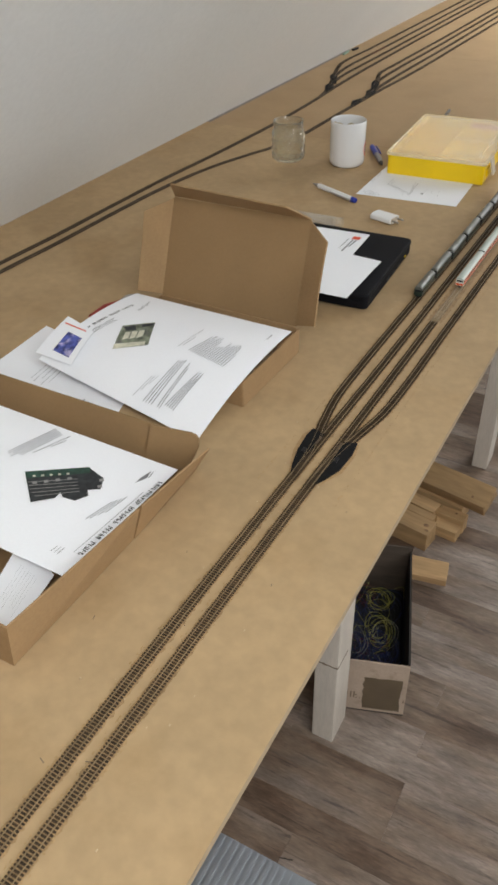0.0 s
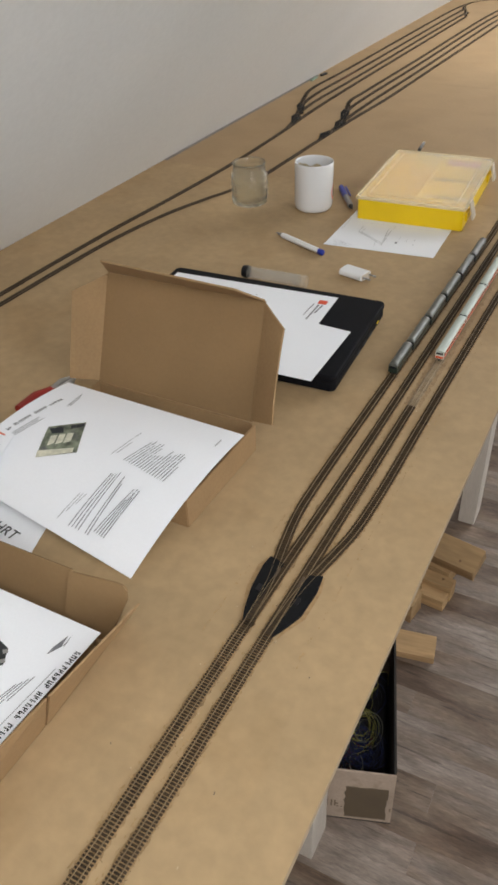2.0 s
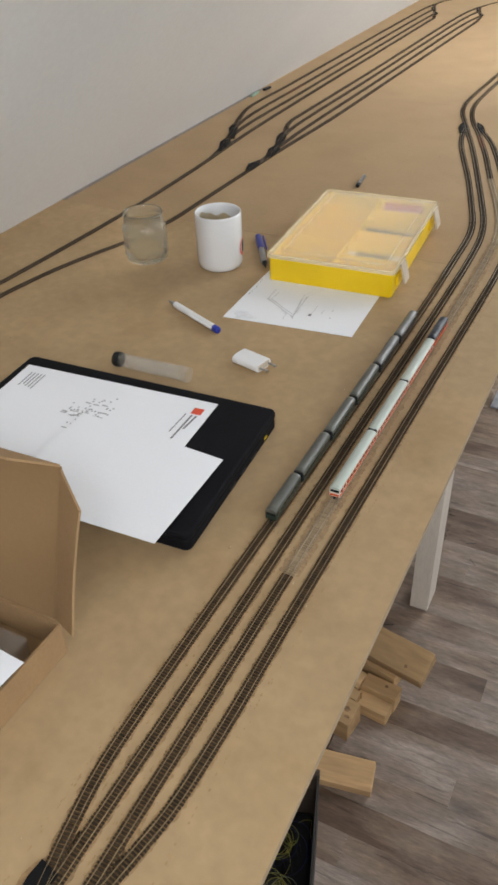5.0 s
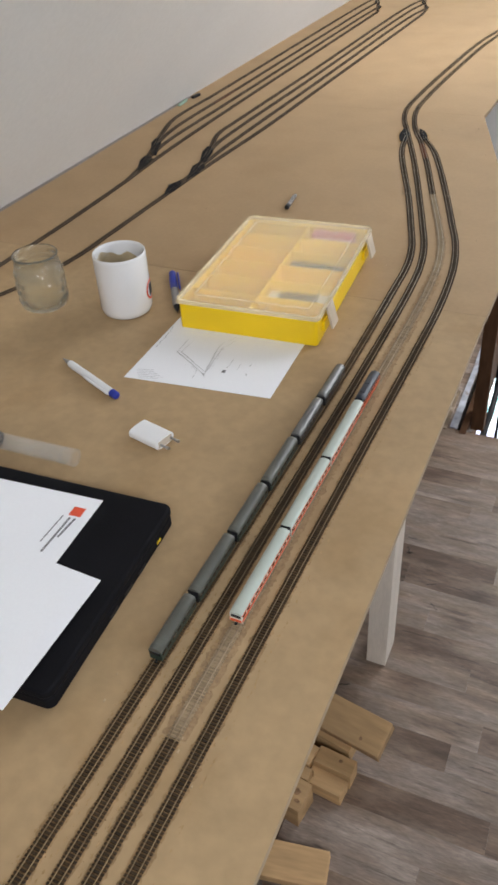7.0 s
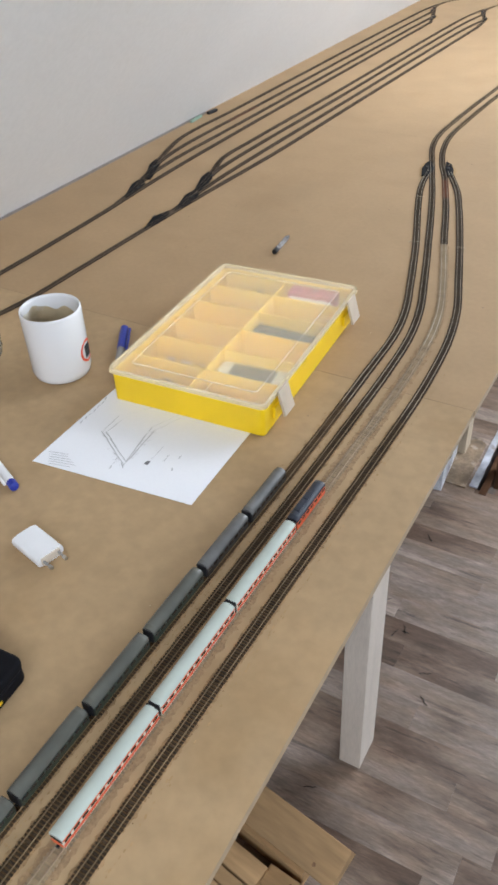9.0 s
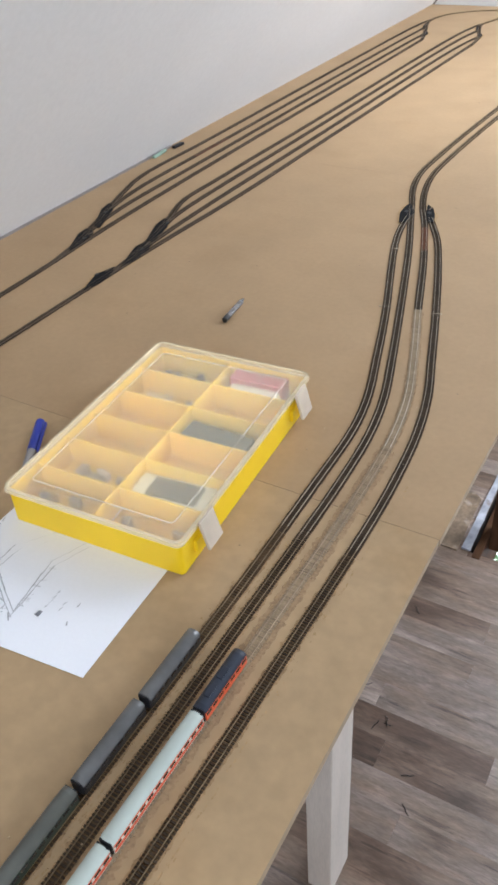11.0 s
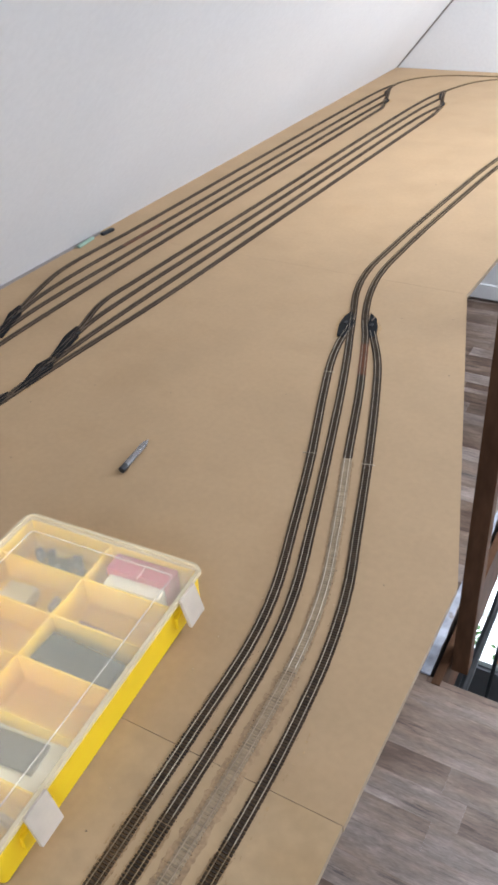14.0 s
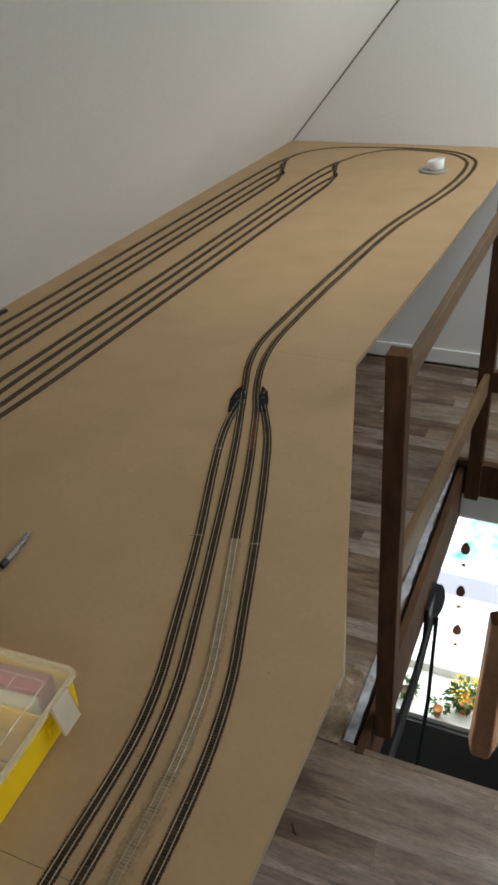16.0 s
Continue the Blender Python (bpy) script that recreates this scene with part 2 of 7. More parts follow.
CRUMB = material("dark_ballast_crumbs", (0.13, 0.075, 0.038), rough=0.9, scale=200, vary=0.3, island=0.4)
TRACK_GLUE = material("dusty_glue_beside_track", (0.335, 0.215, 0.105), rough=0.8, scale=70, vary=0.3, fine=0.2, fine_scale=300)
GLUE_PALE = material("pale_dried_glue", (0.50, 0.41, 0.29), rough=0.5, scale=90, vary=0.3)
GLUE = material("dried_glue", (0.48, 0.36, 0.22), rough=0.55, scale=90, vary=0.15)
SAWDUST = material("raw_mdf_scrape", (0.37, 0.235, 0.115), rough=0.9, scale=150, vary=0.2)
DUST = material("ochre_track_dust", (0.40, 0.265, 0.13), rough=0.9, scale=150, vary=0.2)
PENCIL = material("pencil_mark", (0.19, 0.14, 0.095), rough=0.8)
YELLOW = material("yellow_plastic", (0.88, 0.60, 0.008), rough=0.35, scale=10, vary=0.05)
YELLOW_IN = material("yellow_divider_plastic", (0.96, 0.65, 0.016), rough=0.45, scale=10, vary=0.05)
CLEAR = material("clear_lid_plastic", (1.0, 0.94, 0.78), rough=0.18, transmission=0.82, ior=1.38, scale=10, vary=0.04)
CLEAR_EDGE = material("clear_lid_ridge", (0.97, 0.84, 0.58), rough=0.25, alpha=0.42, scale=10, vary=0.02)
# Whiter than the lid: the highlight on its moulded ridge is painted in.
CLEAR_LINE = material("moulded_line_highlight", (0.95, 0.91, 0.78), rough=0.2, alpha=0.38)
LATCH = material("translucent_white_latch", (0.66, 0.57, 0.46), rough=0.4, alpha=0.8)
GLASS = material("jar_glass", (0.82, 0.80, 0.71), rough=0.10, transmission=0.955, scale=150, vary=0.05, bump=0.9, bump_scale=120)
SYRINGE = material("frosted_tube_plastic", (0.74, 0.72, 0.67), rough=0.25, alpha=0.17)
REFILL = material("clear_grey_pen_plastic", (0.24, 0.23, 0.23), rough=0.2, alpha=0.62)
CERAMIC = material("white_ceramic", (0.80, 0.80, 0.81), rough=0.18, scale=6, vary=0.02, coat=0.3)
COFFEE = material("dried_coffee_stain", (0.47, 0.38, 0.24), rough=0.5, scale=40, vary=0.25, stain=(0.6, 0.57, 0.5), stain_scale=18, stain_low=0.5)
RED = material("red_plastic", (0.30, 0.022, 0.016), rough=0.4, scale=20, vary=0.1)
BLUE = material("blue_plastic", (0.016, 0.034, 0.33), rough=0.35, scale=20, vary=0.1)
WHITE_PLASTIC = material("white_plastic", (0.82, 0.82, 0.83), rough=0.35, scale=10, vary=0.02)
GREY_PLASTIC = material("grey_plastic", (0.28, 0.27, 0.26), rough=0.45, scale=30, vary=0.1)
PINK = material("dull_pink_carton", (0.46, 0.055, 0.16), rough=0.6, scale=60, vary=0.1)
TEAL = material("dark_teal_plastic", (0.008, 0.022, 0.027), rough=0.5, scale=60, vary=0.2)
PLATE = material("dark_violet_grey_plate", (0.055, 0.045, 0.06), rough=0.35, scale=60, vary=0.2)
# White sheet greyed in colour for the shade it lies in, plus dirt patches.
SHADED_SHEET = material("shaded_dirty_sheet", (0.36, 0.375, 0.42), rough=0.7, scale=35, vary=0.3, stain=(0.22, 0.19, 0.17), stain_scale=22, stain_low=0.56)
CARTON_GREY = material("grey_printed_carton", (0.56, 0.57, 0.61), rough=0.6, scale=30, vary=0.2, fine=0.2, fine_scale=200)
CABINET = material("dark_grey_cabinet", (0.085, 0.087, 0.092), rough=0.6, scale=8, vary=0.1)
GAP_SHADE = material("wall_gap_shade", (0.27, 0.24, 0.225), ior=1.2, rough=0.9, scale=20, vary=0.15)
GAP = material("grey_gap", (0.22, 0.20, 0.18), rough=0.8)
STEEL = material("steel", (0.45, 0.44, 0.42), rough=0.3, metal=0.9, scale=60, vary=0.1)
BRASS = material("brass", (0.45, 0.36, 0.2), rough=0.35, metal=0.9, scale=60, vary=0.1)
MINT = material("pale_grey_green_roof", (0.46, 0.51, 0.46), rough=0.4, scale=60, vary=0.04)
CREAM = material("cream_coach_side", (0.68, 0.66, 0.56), rough=0.4, scale=60, vary=0.05)
ORANGE = material("orange_red_paint", (0.62, 0.10, 0.03), rough=0.4, scale=60, vary=0.08)
LOCO_ROOF = material("dark_blue_grey_roof", (0.026, 0.032, 0.048), rough=0.4, scale=90, vary=0.2)
COACH_ROOF = material("grey_coach_roof", (0.098, 0.099, 0.085), rough=0.31, scale=60, vary=0.12)
COACH_ROOF_DARK = material("shiny_grey_roof", (0.118, 0.116, 0.113), rough=0.26, scale=60, vary=0.15)
COACH_GREEN = material("dark_green_coach_side", (0.018, 0.030, 0.021), rough=0.4, scale=60, vary=0.15)
COACH_BLACK = material("black_coach_side", (0.012, 0.012, 0.013), rough=0.4, scale=60, vary=0.15)
DARK_GLASS = material("coach_window", (0.02, 0.022, 0.026), rough=0.12)
FOLIAGE = material("leaf_green", (0.06, 0.13, 0.03), rough=0.5, scale=60, vary=0.3, island=0.35)
FLOWER = material("yellow_petals", (0.85, 0.55, 0.02), rough=0.6, scale=60, vary=0.15, island=0.2)
TERRACOTTA = material("orange_pot", (0.62, 0.22, 0.05), rough=0.55, scale=30, vary=0.15)
CURTAIN = material("orange_curtain_cloth", (0.62, 0.30, 0.16), rough=0.8, scale=20, vary=0.12, fine=0.08)
BUNNY = material("brown_window_sticker", (0.16, 0.06, 0.05), rough=0.6, scale=40, vary=0.2)
STAR = material("gold_window_sticker", (0.40, 0.26, 0.03), rough=0.5, scale=40, vary=0.2)
GREY_METAL = material("ribbed_grey_metal", (0.36, 0.38, 0.41), rough=0.4, metal=0.4, scale=20, vary=0.1)
CABLES = [material(name + "_cable", c, rough=0.45, vary=0.1) for name, c in
          (("yellow", (0.36, 0.33, 0.08)), ("dark_blue", (0.02, 0.028, 0.10)), ("olive", (0.20, 0.21, 0.06)), ("black", (0.015, 0.015, 0.02)), ("dark_red", (0.12, 0.015, 0.02)), ("pale_grey", (0.20, 0.20, 0.17)))]
DAYLIGHT = glowing("daylight_garden", (1.0, 1.0, 1.0), 3.6)

T = 0.85  # table top


# ---- mesh helpers ----
def finish(name, bm, mat, parent=None, label="", smooth=False):
    me = bpy.data.meshes.new(name)
    bmesh.ops.recalc_face_normals(bm, faces=bm.faces[:])
    if smooth:
        for f in bm.faces:
            f.smooth = True
    bm.to_mesh(me)
    bm.free()
    me.materials.append(mat)
    ob = new(name, me)
    if parent is not None:
        ob.parent = parent
    if label:
        ob["label"] = label
    return ob


def part(name, bm, mat, parent, label="", smooth=False):
    return finish(name, bm, mat, parent, label, smooth)


def thing(name, m, label, category, group="", kind=""):
    ob = new(name)
    ob.empty_display_size = 0.05
    ob.matrix_world = m
    return tagged(ob, label, category, group, kind)


def structure(name, bm, mat, label="", smooth=False):
    return tagged(finish(name, bm, mat, None, "", smooth), label or name.replace("_", " "), name.split("_")[0], kind="structure")


def add_box(bm, lo, hi, bevel=0.0, seg=2, m=None):
    v = [bm.verts.new((x, y, z)) for x in (lo[0], hi[0]) for y in (lo[1], hi[1]) for z in (lo[2], hi[2])]
    faces = [bm.faces.new([v[i] for i in q]) for q in ((0, 1, 3, 2), (4, 6, 7, 5), (0, 4, 5, 1), (2, 3, 7, 6), (0, 2, 6, 4), (1, 5, 7, 3))]
    if bevel:
        edges = list({e for f in faces for e in f.edges})
        r = bmesh.ops.bevel(bm, geom=edges, offset=bevel, segments=seg, affect="EDGES", profile=0.7)
        v = list({x for f in r["faces"] for x in f.verts} | {x for x in v if x.is_valid})
    if m is not None:
        bmesh.ops.transform(bm, matrix=m, verts=[x for x in v if x.is_valid])
    return bm


def box(lo, hi, bevel=0.0, seg=2, m=None):
    return add_box(bmesh.new(), lo, hi, bevel, seg, m)


def add_prism(bm, pts, z0, z1):
    lo, hi = [bm.verts.new((x, y, z0)) for x, y in pts], [bm.verts.new((x, y, z1)) for x, y in pts]
    bm.faces.new(lo[::-1])
    bm.faces.new(hi)
    for i in range(len(pts)):
        j = (i + 1) % len(pts)
        bm.faces.new((lo[i], lo[j], hi[j], hi[i]))
    return bm


def prism(pts, z0, z1):
    return add_prism(bmesh.new(), pts, z0, z1)


def lathe(profile, seg=40, bm=None):
    bm = bm or bmesh.new()
    rings = []
    for r, z in profile:
        rings.append([bm.verts.new((r * math.cos(a), r * math.sin(a), z)) for a in (2 * math.pi * i / seg for i in range(seg))] if r > 1e-6 else [bm.verts.new((0, 0, z))])
    for a, b in zip(rings, rings[1:]):
        for i in range(seg):
            j = (i + 1) % seg
            q = [a[i % len(a)], a[j % len(a)], b[j % len(b)], b[i % len(b)]]
            q = list(dict.fromkeys(q))
            if len(q) > 2:
                bm.faces.new(q)
    return bm


def tube(bm, pts, radius, sides=6, closed=False):
    pts = [Vector(p) for p in pts]
    rings, up = [], Vector((0, 0, 1))
    for i, p in enumerate(pts):
        d = (pts[min(i + 1, len(pts) - 1)] - pts[max(i - 1, 0)]).normalized()
        a = d.cross(up if abs(d.z) < 0.95 else Vector((1, 0, 0))).normalized()
        b = a.cross(d)
        r = radius[i] if isinstance(radius, (list, tuple)) else radius
        rings.append([bm.verts.new(p + r * (math.cos(2 * math.pi * k / sides) * a + math.sin(2 * math.pi * k / sides) * b)) for k in range(sides)])
    for a, b in zip(rings, rings[1:]):
        for k in range(sides):
            bm.faces.new((a[k], a[(k + 1) % sides], b[(k + 1) % sides], b[k]))
    bm.faces.new(rings[0][::-1])
    bm.faces.new(rings[-1])
    return bm


def sweep_profile(pts2, y0, y1, bm=None, taper=1.0):
    """A closed cross-section in x and z, drawn out along y."""
    bm = bm or bmesh.new()
    a = [bm.verts.new((x, y0, z)) for x, z in pts2]
    b = [bm.verts.new((x * taper, y1, z)) for x, z in pts2]
    bm.faces.new(a)
    bm.faces.new(b[::-1])
    for i in range(len(pts2)):
        j = (i + 1) % len(pts2)
        bm.faces.new((a[i], b[i], b[j], a[j]))
    return bm


def catmull(ctrl, step):
    """Points about step apart on a smooth line through the control points."""
    c = [np.array(p, float) for p in ctrl]
    c = [2 * c[0] - c[1]] + c + [2 * c[-1] - c[-2]]
    dense = []
    for p0, p1, p2, p3 in zip(c, c[1:], c[2:], c[3:]):
        n = max(2, int(np.linalg.norm(p2 - p1) / 0.004))
        k = [np.linalg.norm(q - p) ** 0.5 + 1e-9 for p, q in ((p0, p1), (p1, p2), (p2, p3))]
        m1 = k[1] * ((p1 - p0) / k[0] - (p2 - p0) / (k[0] + k[1]) + (p2 - p1) / k[1])
        m2 = k[1] * ((p2 - p1) / k[1] - (p3 - p1) / (k[1] + k[2]) + (p3 - p2) / k[2])
        for s in np.linspace(0, 1, n, endpoint=False):
            dense.append((2 * s**3 - 3 * s**2 + 1) * p1 + (s**3 - 2 * s**2 + s) * m1 + (-2 * s**3 + 3 * s**2) * p2 + (s**3 - s**2) * m2)
    dense.append(c[-2])
    dense = np.array(dense)
    far = np.r_[0, np.cumsum(np.linalg.norm(np.diff(dense, axis=0), axis=1))]
    at = np.linspace(0, far[-1], max(2, int(far[-1] / step)) + 1)
    return np.stack([np.interp(at, far, dense[:, k]) for k in range(dense.shape[1])], 1)


def strip(rows, thickness=0.0):
    """A sheet from a grid of points, with thickness downwards."""
    bm = bmesh.new()
    v = [[bm.verts.new(p) for p in row] for row in rows]
    for a, b in zip(v, v[1:]):
        for i in range(len(a) - 1):
            bm.faces.new((a[i], a[i + 1], b[i + 1], b[i]))
    if thickness:
        w = [[bm.verts.new(Vector(p) - Vector((0, 0, thickness))) for p in row] for row in rows]
        for a, b in zip(w, w[1:]):
            for i in range(len(a) - 1):
                bm.faces.new((b[i], b[i + 1], a[i + 1], a[i]))
        for top, low in ((v[0], w[0]), (v[-1], w[-1]), ([r[0] for r in v], [r[0] for r in w]), ([r[-1] for r in v], [r[-1] for r in w])):
            for i in range(len(top) - 1):
                bm.faces.new((top[i], low[i], low[i + 1], top[i + 1]))
    return bm


# ---- the room ----
WALL_X, END_Y, SOUTH_Y, EAST_X = -1.205, 4.9, -1.6, 2.3
# Unseen windows, added with lamps to balance light on table and wall.
ADDED_ROOF_WINDOWS, WINDOW_WATTS = ((-1.0, 0.2), (3.85, 4.75)), (44, 44)
ADDED_SIDE_WINDOWS, SIDE_WATTS = ((-0.6, 0.5), (3.65, 4.75)), (40, 50)
OPEN = (-0.320, 0.75, 2.857, 4.1)  # stair opening: x0, x1, y0, y1
SLOPE = math.tan(radians(50))
CEIL_Z = 2.45


def slab(corners, thickness, axis):
    """A four-cornered slab; axis: the way its thickness goes."""
    return add_slab(bmesh.new(), corners, thickness, axis)


def add_slab(bm, corners, thickness, axis):
    a = [bm.verts.new(c) for c in corners]
    b = [bm.verts.new(Vector(c) + Vector(axis) * thickness) for c in corners]
    bm.faces.new(a)
    bm.faces.new(b[::-1])
    for i in range(4):
        j = (i + 1) % 4
        bm.faces.new((a[i], a[j], b[j], b[i]))
    return bm


def build_room():
    top_x = WALL_X + (CEIL_Z - T) / SLOPE
    n = Vector((-SLOPE, 0, 1)).normalized()
    structure("wall_west_slope", slab(((WALL_X, SOUTH_Y, T), (WALL_X, END_Y, T), (top_x, END_Y, CEIL_Z), (top_x, SOUTH_Y, CEIL_Z)), 0.12, n), PLASTER, "white plastered sloping attic wall above the table")
    structure("wall_west_knee", box((WALL_X - 0.12, SOUTH_Y, -0.02), (WALL_X, END_Y, T + 0.02)), PLASTER, "low white knee wall behind the table")
    ex = EAST_X - (CEIL_Z - T) / SLOPE
    en = Vector((SLOPE, 0, 1)).normalized()
    wx0, wx1 = top_x + 0.08, ex - 0.1
    bm = bmesh.new()
    add_box(bm, (top_x, SOUTH_Y, CEIL_Z), (wx0, END_Y, CEIL_Z + 0.1))
    add_box(bm, (wx1, SOUTH_Y, CEIL_Z), (ex, END_Y, CEIL_Z + 0.1))
    cuts = [SOUTH_Y, *ADDED_ROOF_WINDOWS[0], *ADDED_ROOF_WINDOWS[1], END_Y]
    for a, b in zip(cuts[::2], cuts[1::2]):
        add_box(bm, (wx0, a, CEIL_Z), (wx1, b, CEIL_Z + 0.1))
    structure("ceiling", bm, UNSEEN_GREY, "unseen grey attic ceiling with two added roof windows")
    on_slope = lambda y, share: Vector((EAST_X + (ex - EAST_X) * share, y, T + (CEIL_Z - T) * share))
    bm = bmesh.new()
    cuts = [SOUTH_Y, *ADDED_SIDE_WINDOWS[0], *ADDED_SIDE_WINDOWS[1], END_Y]
    for i, (a, b) in enumerate(zip(cuts, cuts[1:])):
        for s0, s1 in (((0, 1),) if i % 2 == 0 else ((0, 0.2), (0.9, 1))):
            add_slab(bm, (on_slope(a, s0), on_slope(b, s0), on_slope(b, s1), on_slope(a, s1)), 0.12, en)
    structure("wall_east_slope", bm, UNSEEN_GREY, "unseen grey sloping attic wall with two added roof windows")
    for k, (y0, y1) in enumerate(ADDED_SIDE_WINDOWS):
        w = tagged(thing("window_%d" % (k + 4), Matrix(), "added, unseen roof window in the sloping wall", "window", kind="structure"))
        c = [on_slope(y, share) + en * 0.06 for y, share in ((y0, 0.2), (y1, 0.2), (y1, 0.9), (y0, 0.9))]
        for p, q in zip(c, c[1:] + c[:1]):
            part("window_frame", tube(bmesh.new(), (p, q), 0.028, 4), TRIM, w)
        mid = (c[0] + c[2]) / 2 - en * 0.05
        window_light("added_roof_light", mid, mid - en, y1 - y0, (c[3] - c[0]).length, SIDE_WATTS[k], (0.95, 0.97, 1.0))
    structure("wall_east_knee", box((EAST_X, SOUTH_Y, -0.02), (EAST_X + 0.12, END_Y, T)), UNSEEN_GREY, "unseen low grey knee wall")
    structure("wall_south", box((WALL_X - 0.12, SOUTH_Y - 0.12, -0.02), (EAST_X + 0.12, SOUTH_Y, CEIL_Z + 0.1)), UNSEEN_GREY, "unseen grey gable wall")
    bm = box((WALL_X - 0.12, END_Y, -0.8), (EAST_X + 0.12, END_Y + 0.14, CEIL_Z + 0.1))
    structure("wall_north", bm, PLASTER, "white plastered gable wall at the end of the table")
    # Lower wall stands forward so that its floor line fits the camera's view.
    structure("wall_north_boxing", box((WALL_X, 4.79, 0.012), (EAST_X, END_Y - 0.001, T - 0.02)), PLASTER, "white lower gable wall, set forward to fit the camera's view")
    structure("trim_floor_gap", box((WALL_X, 4.8, -0.007), (EAST_X, END_Y - 0.001, 0.012)), GAP, "dark gap under the lower gable wall")
    a, b = Vector((WALL_X + 0.004, END_Y - 0.004, T)), Vector((top_x, END_Y - 0.004, CEIL_Z - 0.01))
    structure("trim_corner", tube(bmesh.new(), (a, b), 0.0028, 4), GAP, "dark gap between the sloping wall and the gable")
    structure("baseboard", box((WALL_X + 0.01, 4.778, 0.014), (EAST_X - 0.01, 4.7895, 0.075), 0.003), PLASTER, "white baseboard along the gable wall")
    for k, (y0, y1) in enumerate(ADDED_ROOF_WINDOWS):
        w = tagged(thing("window_%d" % (k + 1), Matrix(), "added, unseen roof window in the ceiling", "window", kind="structure"))
        for lo, hi in (((wx0, y0), (wx1, y0 + 0.05)), ((wx0, y1 - 0.05), (wx1, y1)), ((wx0, y0 + 0.05), (wx0 + 0.05, y1 - 0.05)), ((wx1 - 0.05, y0 + 0.05), (wx1, y1 - 0.05))):
            part("window_frame", box((*lo, CEIL_Z + 0.03), (*hi, CEIL_Z + 0.09), 0.004), TRIM, w)
        c = Vector(((wx0 + wx1) / 2, (y0 + y1) / 2, CEIL_Z + 0.02))
        window_light("added_roof_light", c, c + Vector((-0.001, 0, -1)), wx1 - wx0, y1 - y0, WINDOW_WATTS[k], (0.97, 0.98, 1.0))
    # floor round the stair opening
    x0, x1, y0, y1 = OPEN
    bm = bmesh.new()
    for lo, hi in (((WALL_X, SOUTH_Y), (EAST_X, y0)), ((WALL_X, y0), (x0, END_Y)), ((x1, y0), (EAST_X, END_Y)), ((x0, y1), (x1, END_Y))):
        add_box(bm, (*lo, -0.2), (*hi, -0.008))
    floor = structure("floor", bm, SUBFLOOR, "grey-brown wood-look laminate floor with a stair opening")
    return floor


FLOOR = build_room()


def build_stairwell():
    """The railing, the timbers of the opening and the lower room."""
    x0, x1, y0, y1 = OPEN
    bm = box((-0.308, y0 + 0.003, -0.205), (-0.2885, y1 - 0.037, -0.001), 0.002)
    part("board", bm, DARK_WOOD, tagged(thing("trim_opening_side", Matrix(), "brown stained board lining the stair opening", "board", kind="structure")))
    part("board", box((x0, y1 - 0.035, -0.115), (x1, y1 - 0.002, 0.012), 0.003), DARK_WOOD, tagged(thing("trim_opening_end", Matrix(), "brown stained header beam of the stair opening", "beam", kind="structure")))
    part("board", box((x0, y0 + 0.002, -0.2), (x1, y0 + 0.02, -0.004), 0.002), LAMINATE, tagged(thing("trim_opening_nosing", Matrix(), "wood-look nosing at the stair opening", "trim", kind="structure")))
    structure("trim_opening_lintel", box((x0, y1 - 0.028, -0.205), (x1, y1 - 0.002, -0.1155)), TRIM, "white board below the header beam of the stair opening")
    # ragged white strip beside the opening
    rng = random.Random(3)
    pts = [(-0.337 + rng.uniform(-0.002, 0.002), y) for y in np.linspace(2.875, 4.05, 14)]
    pts += [(-0.3195 + rng.uniform(-0.005, 0.004), y) for y in np.linspace(4.05, 2.875, 40)]
    st = thing("plastic_sheet", Matrix(), "torn white plastic sheet lying along the stair opening", "sheet")
    part("sheet", prism(pts, 0.0, 0.005), SHADED_SHEET, st)
    # railing
    rail = thing("stair_railing", Matrix(), "brown stained wooden stair railing with two posts and two rails", "railing")
    lean = math.atan2(0.017, 1.08)

    def bar(name, lo, hi, mat, m=None):
        part(name, box(lo, hi, 0.004, 2, m), mat, rail)

    bm = box((-0.302, 2.948, -0.045), (-0.263, 2.988, 0.917), 0.004, 2)
    for v in bm.verts:  # the post leans a little
        v.co.x += 0.0158 * (0.917 - v.co.z)
    part("post", bm, DARK_WOOD, rail)
    m = pose(-0.275, 2.968, 0, 0, 0, -math.degrees(lean))
    bar("post", (-0.021, 1.07, -0.115), (0.025, 1.118, 0.95), DARK_WOOD, m)
    bar("handrail", (-0.004, -0.01, 0.850), (0.013, 1.07, 0.894), RAIL_WOOD, m)
    bm = box((-0.002, 0.0, 0.393), (0.016, 1.07, 0.468), 0.004, 2)
    for v in bm.verts:  # it drops towards the far post
        v.co.z -= 0.097 * v.co.y
    bm.transform(m)
    part("middle_rail", bm, RAIL_WOOD, rail)
    m2 = pose(-0.275, 4.06, 0, 0, 0, -90)
    bar("handrail", (-0.004, 0.02, 0.835), (0.022, 1.05, 0.905), RAIL_WOOD, m2)
    bar("middle_rail", (-0.004, 0.02, 0.30), (0.022, 1.05, 0.37), DARK_WOOD, m2)
    # black pulley with two rods
    hoist = thing("pulley_fitting", Matrix(), "black metal pulley with two rods below the railing", "pulley")
    c = Vector((-0.280, 3.585, -0.19))
    part("wheel", lathe([(0.0, -0.012), (0.05, -0.012), (0.058, -0.008), (0.051, 0.0), (0.058, 0.008), (0.05, 0.012), (0.0, 0.012)], 28), BLACK_METAL, hoist, smooth=False).matrix_local = Matrix.Translation(c) @ pose(0, 0, 0, 20, 80, 0)
    part("bracket", box((-0.2882, 3.50, -0.262), (-0.274, 3.60, -0.150), 0.005), BLACK_METAL, hoist)
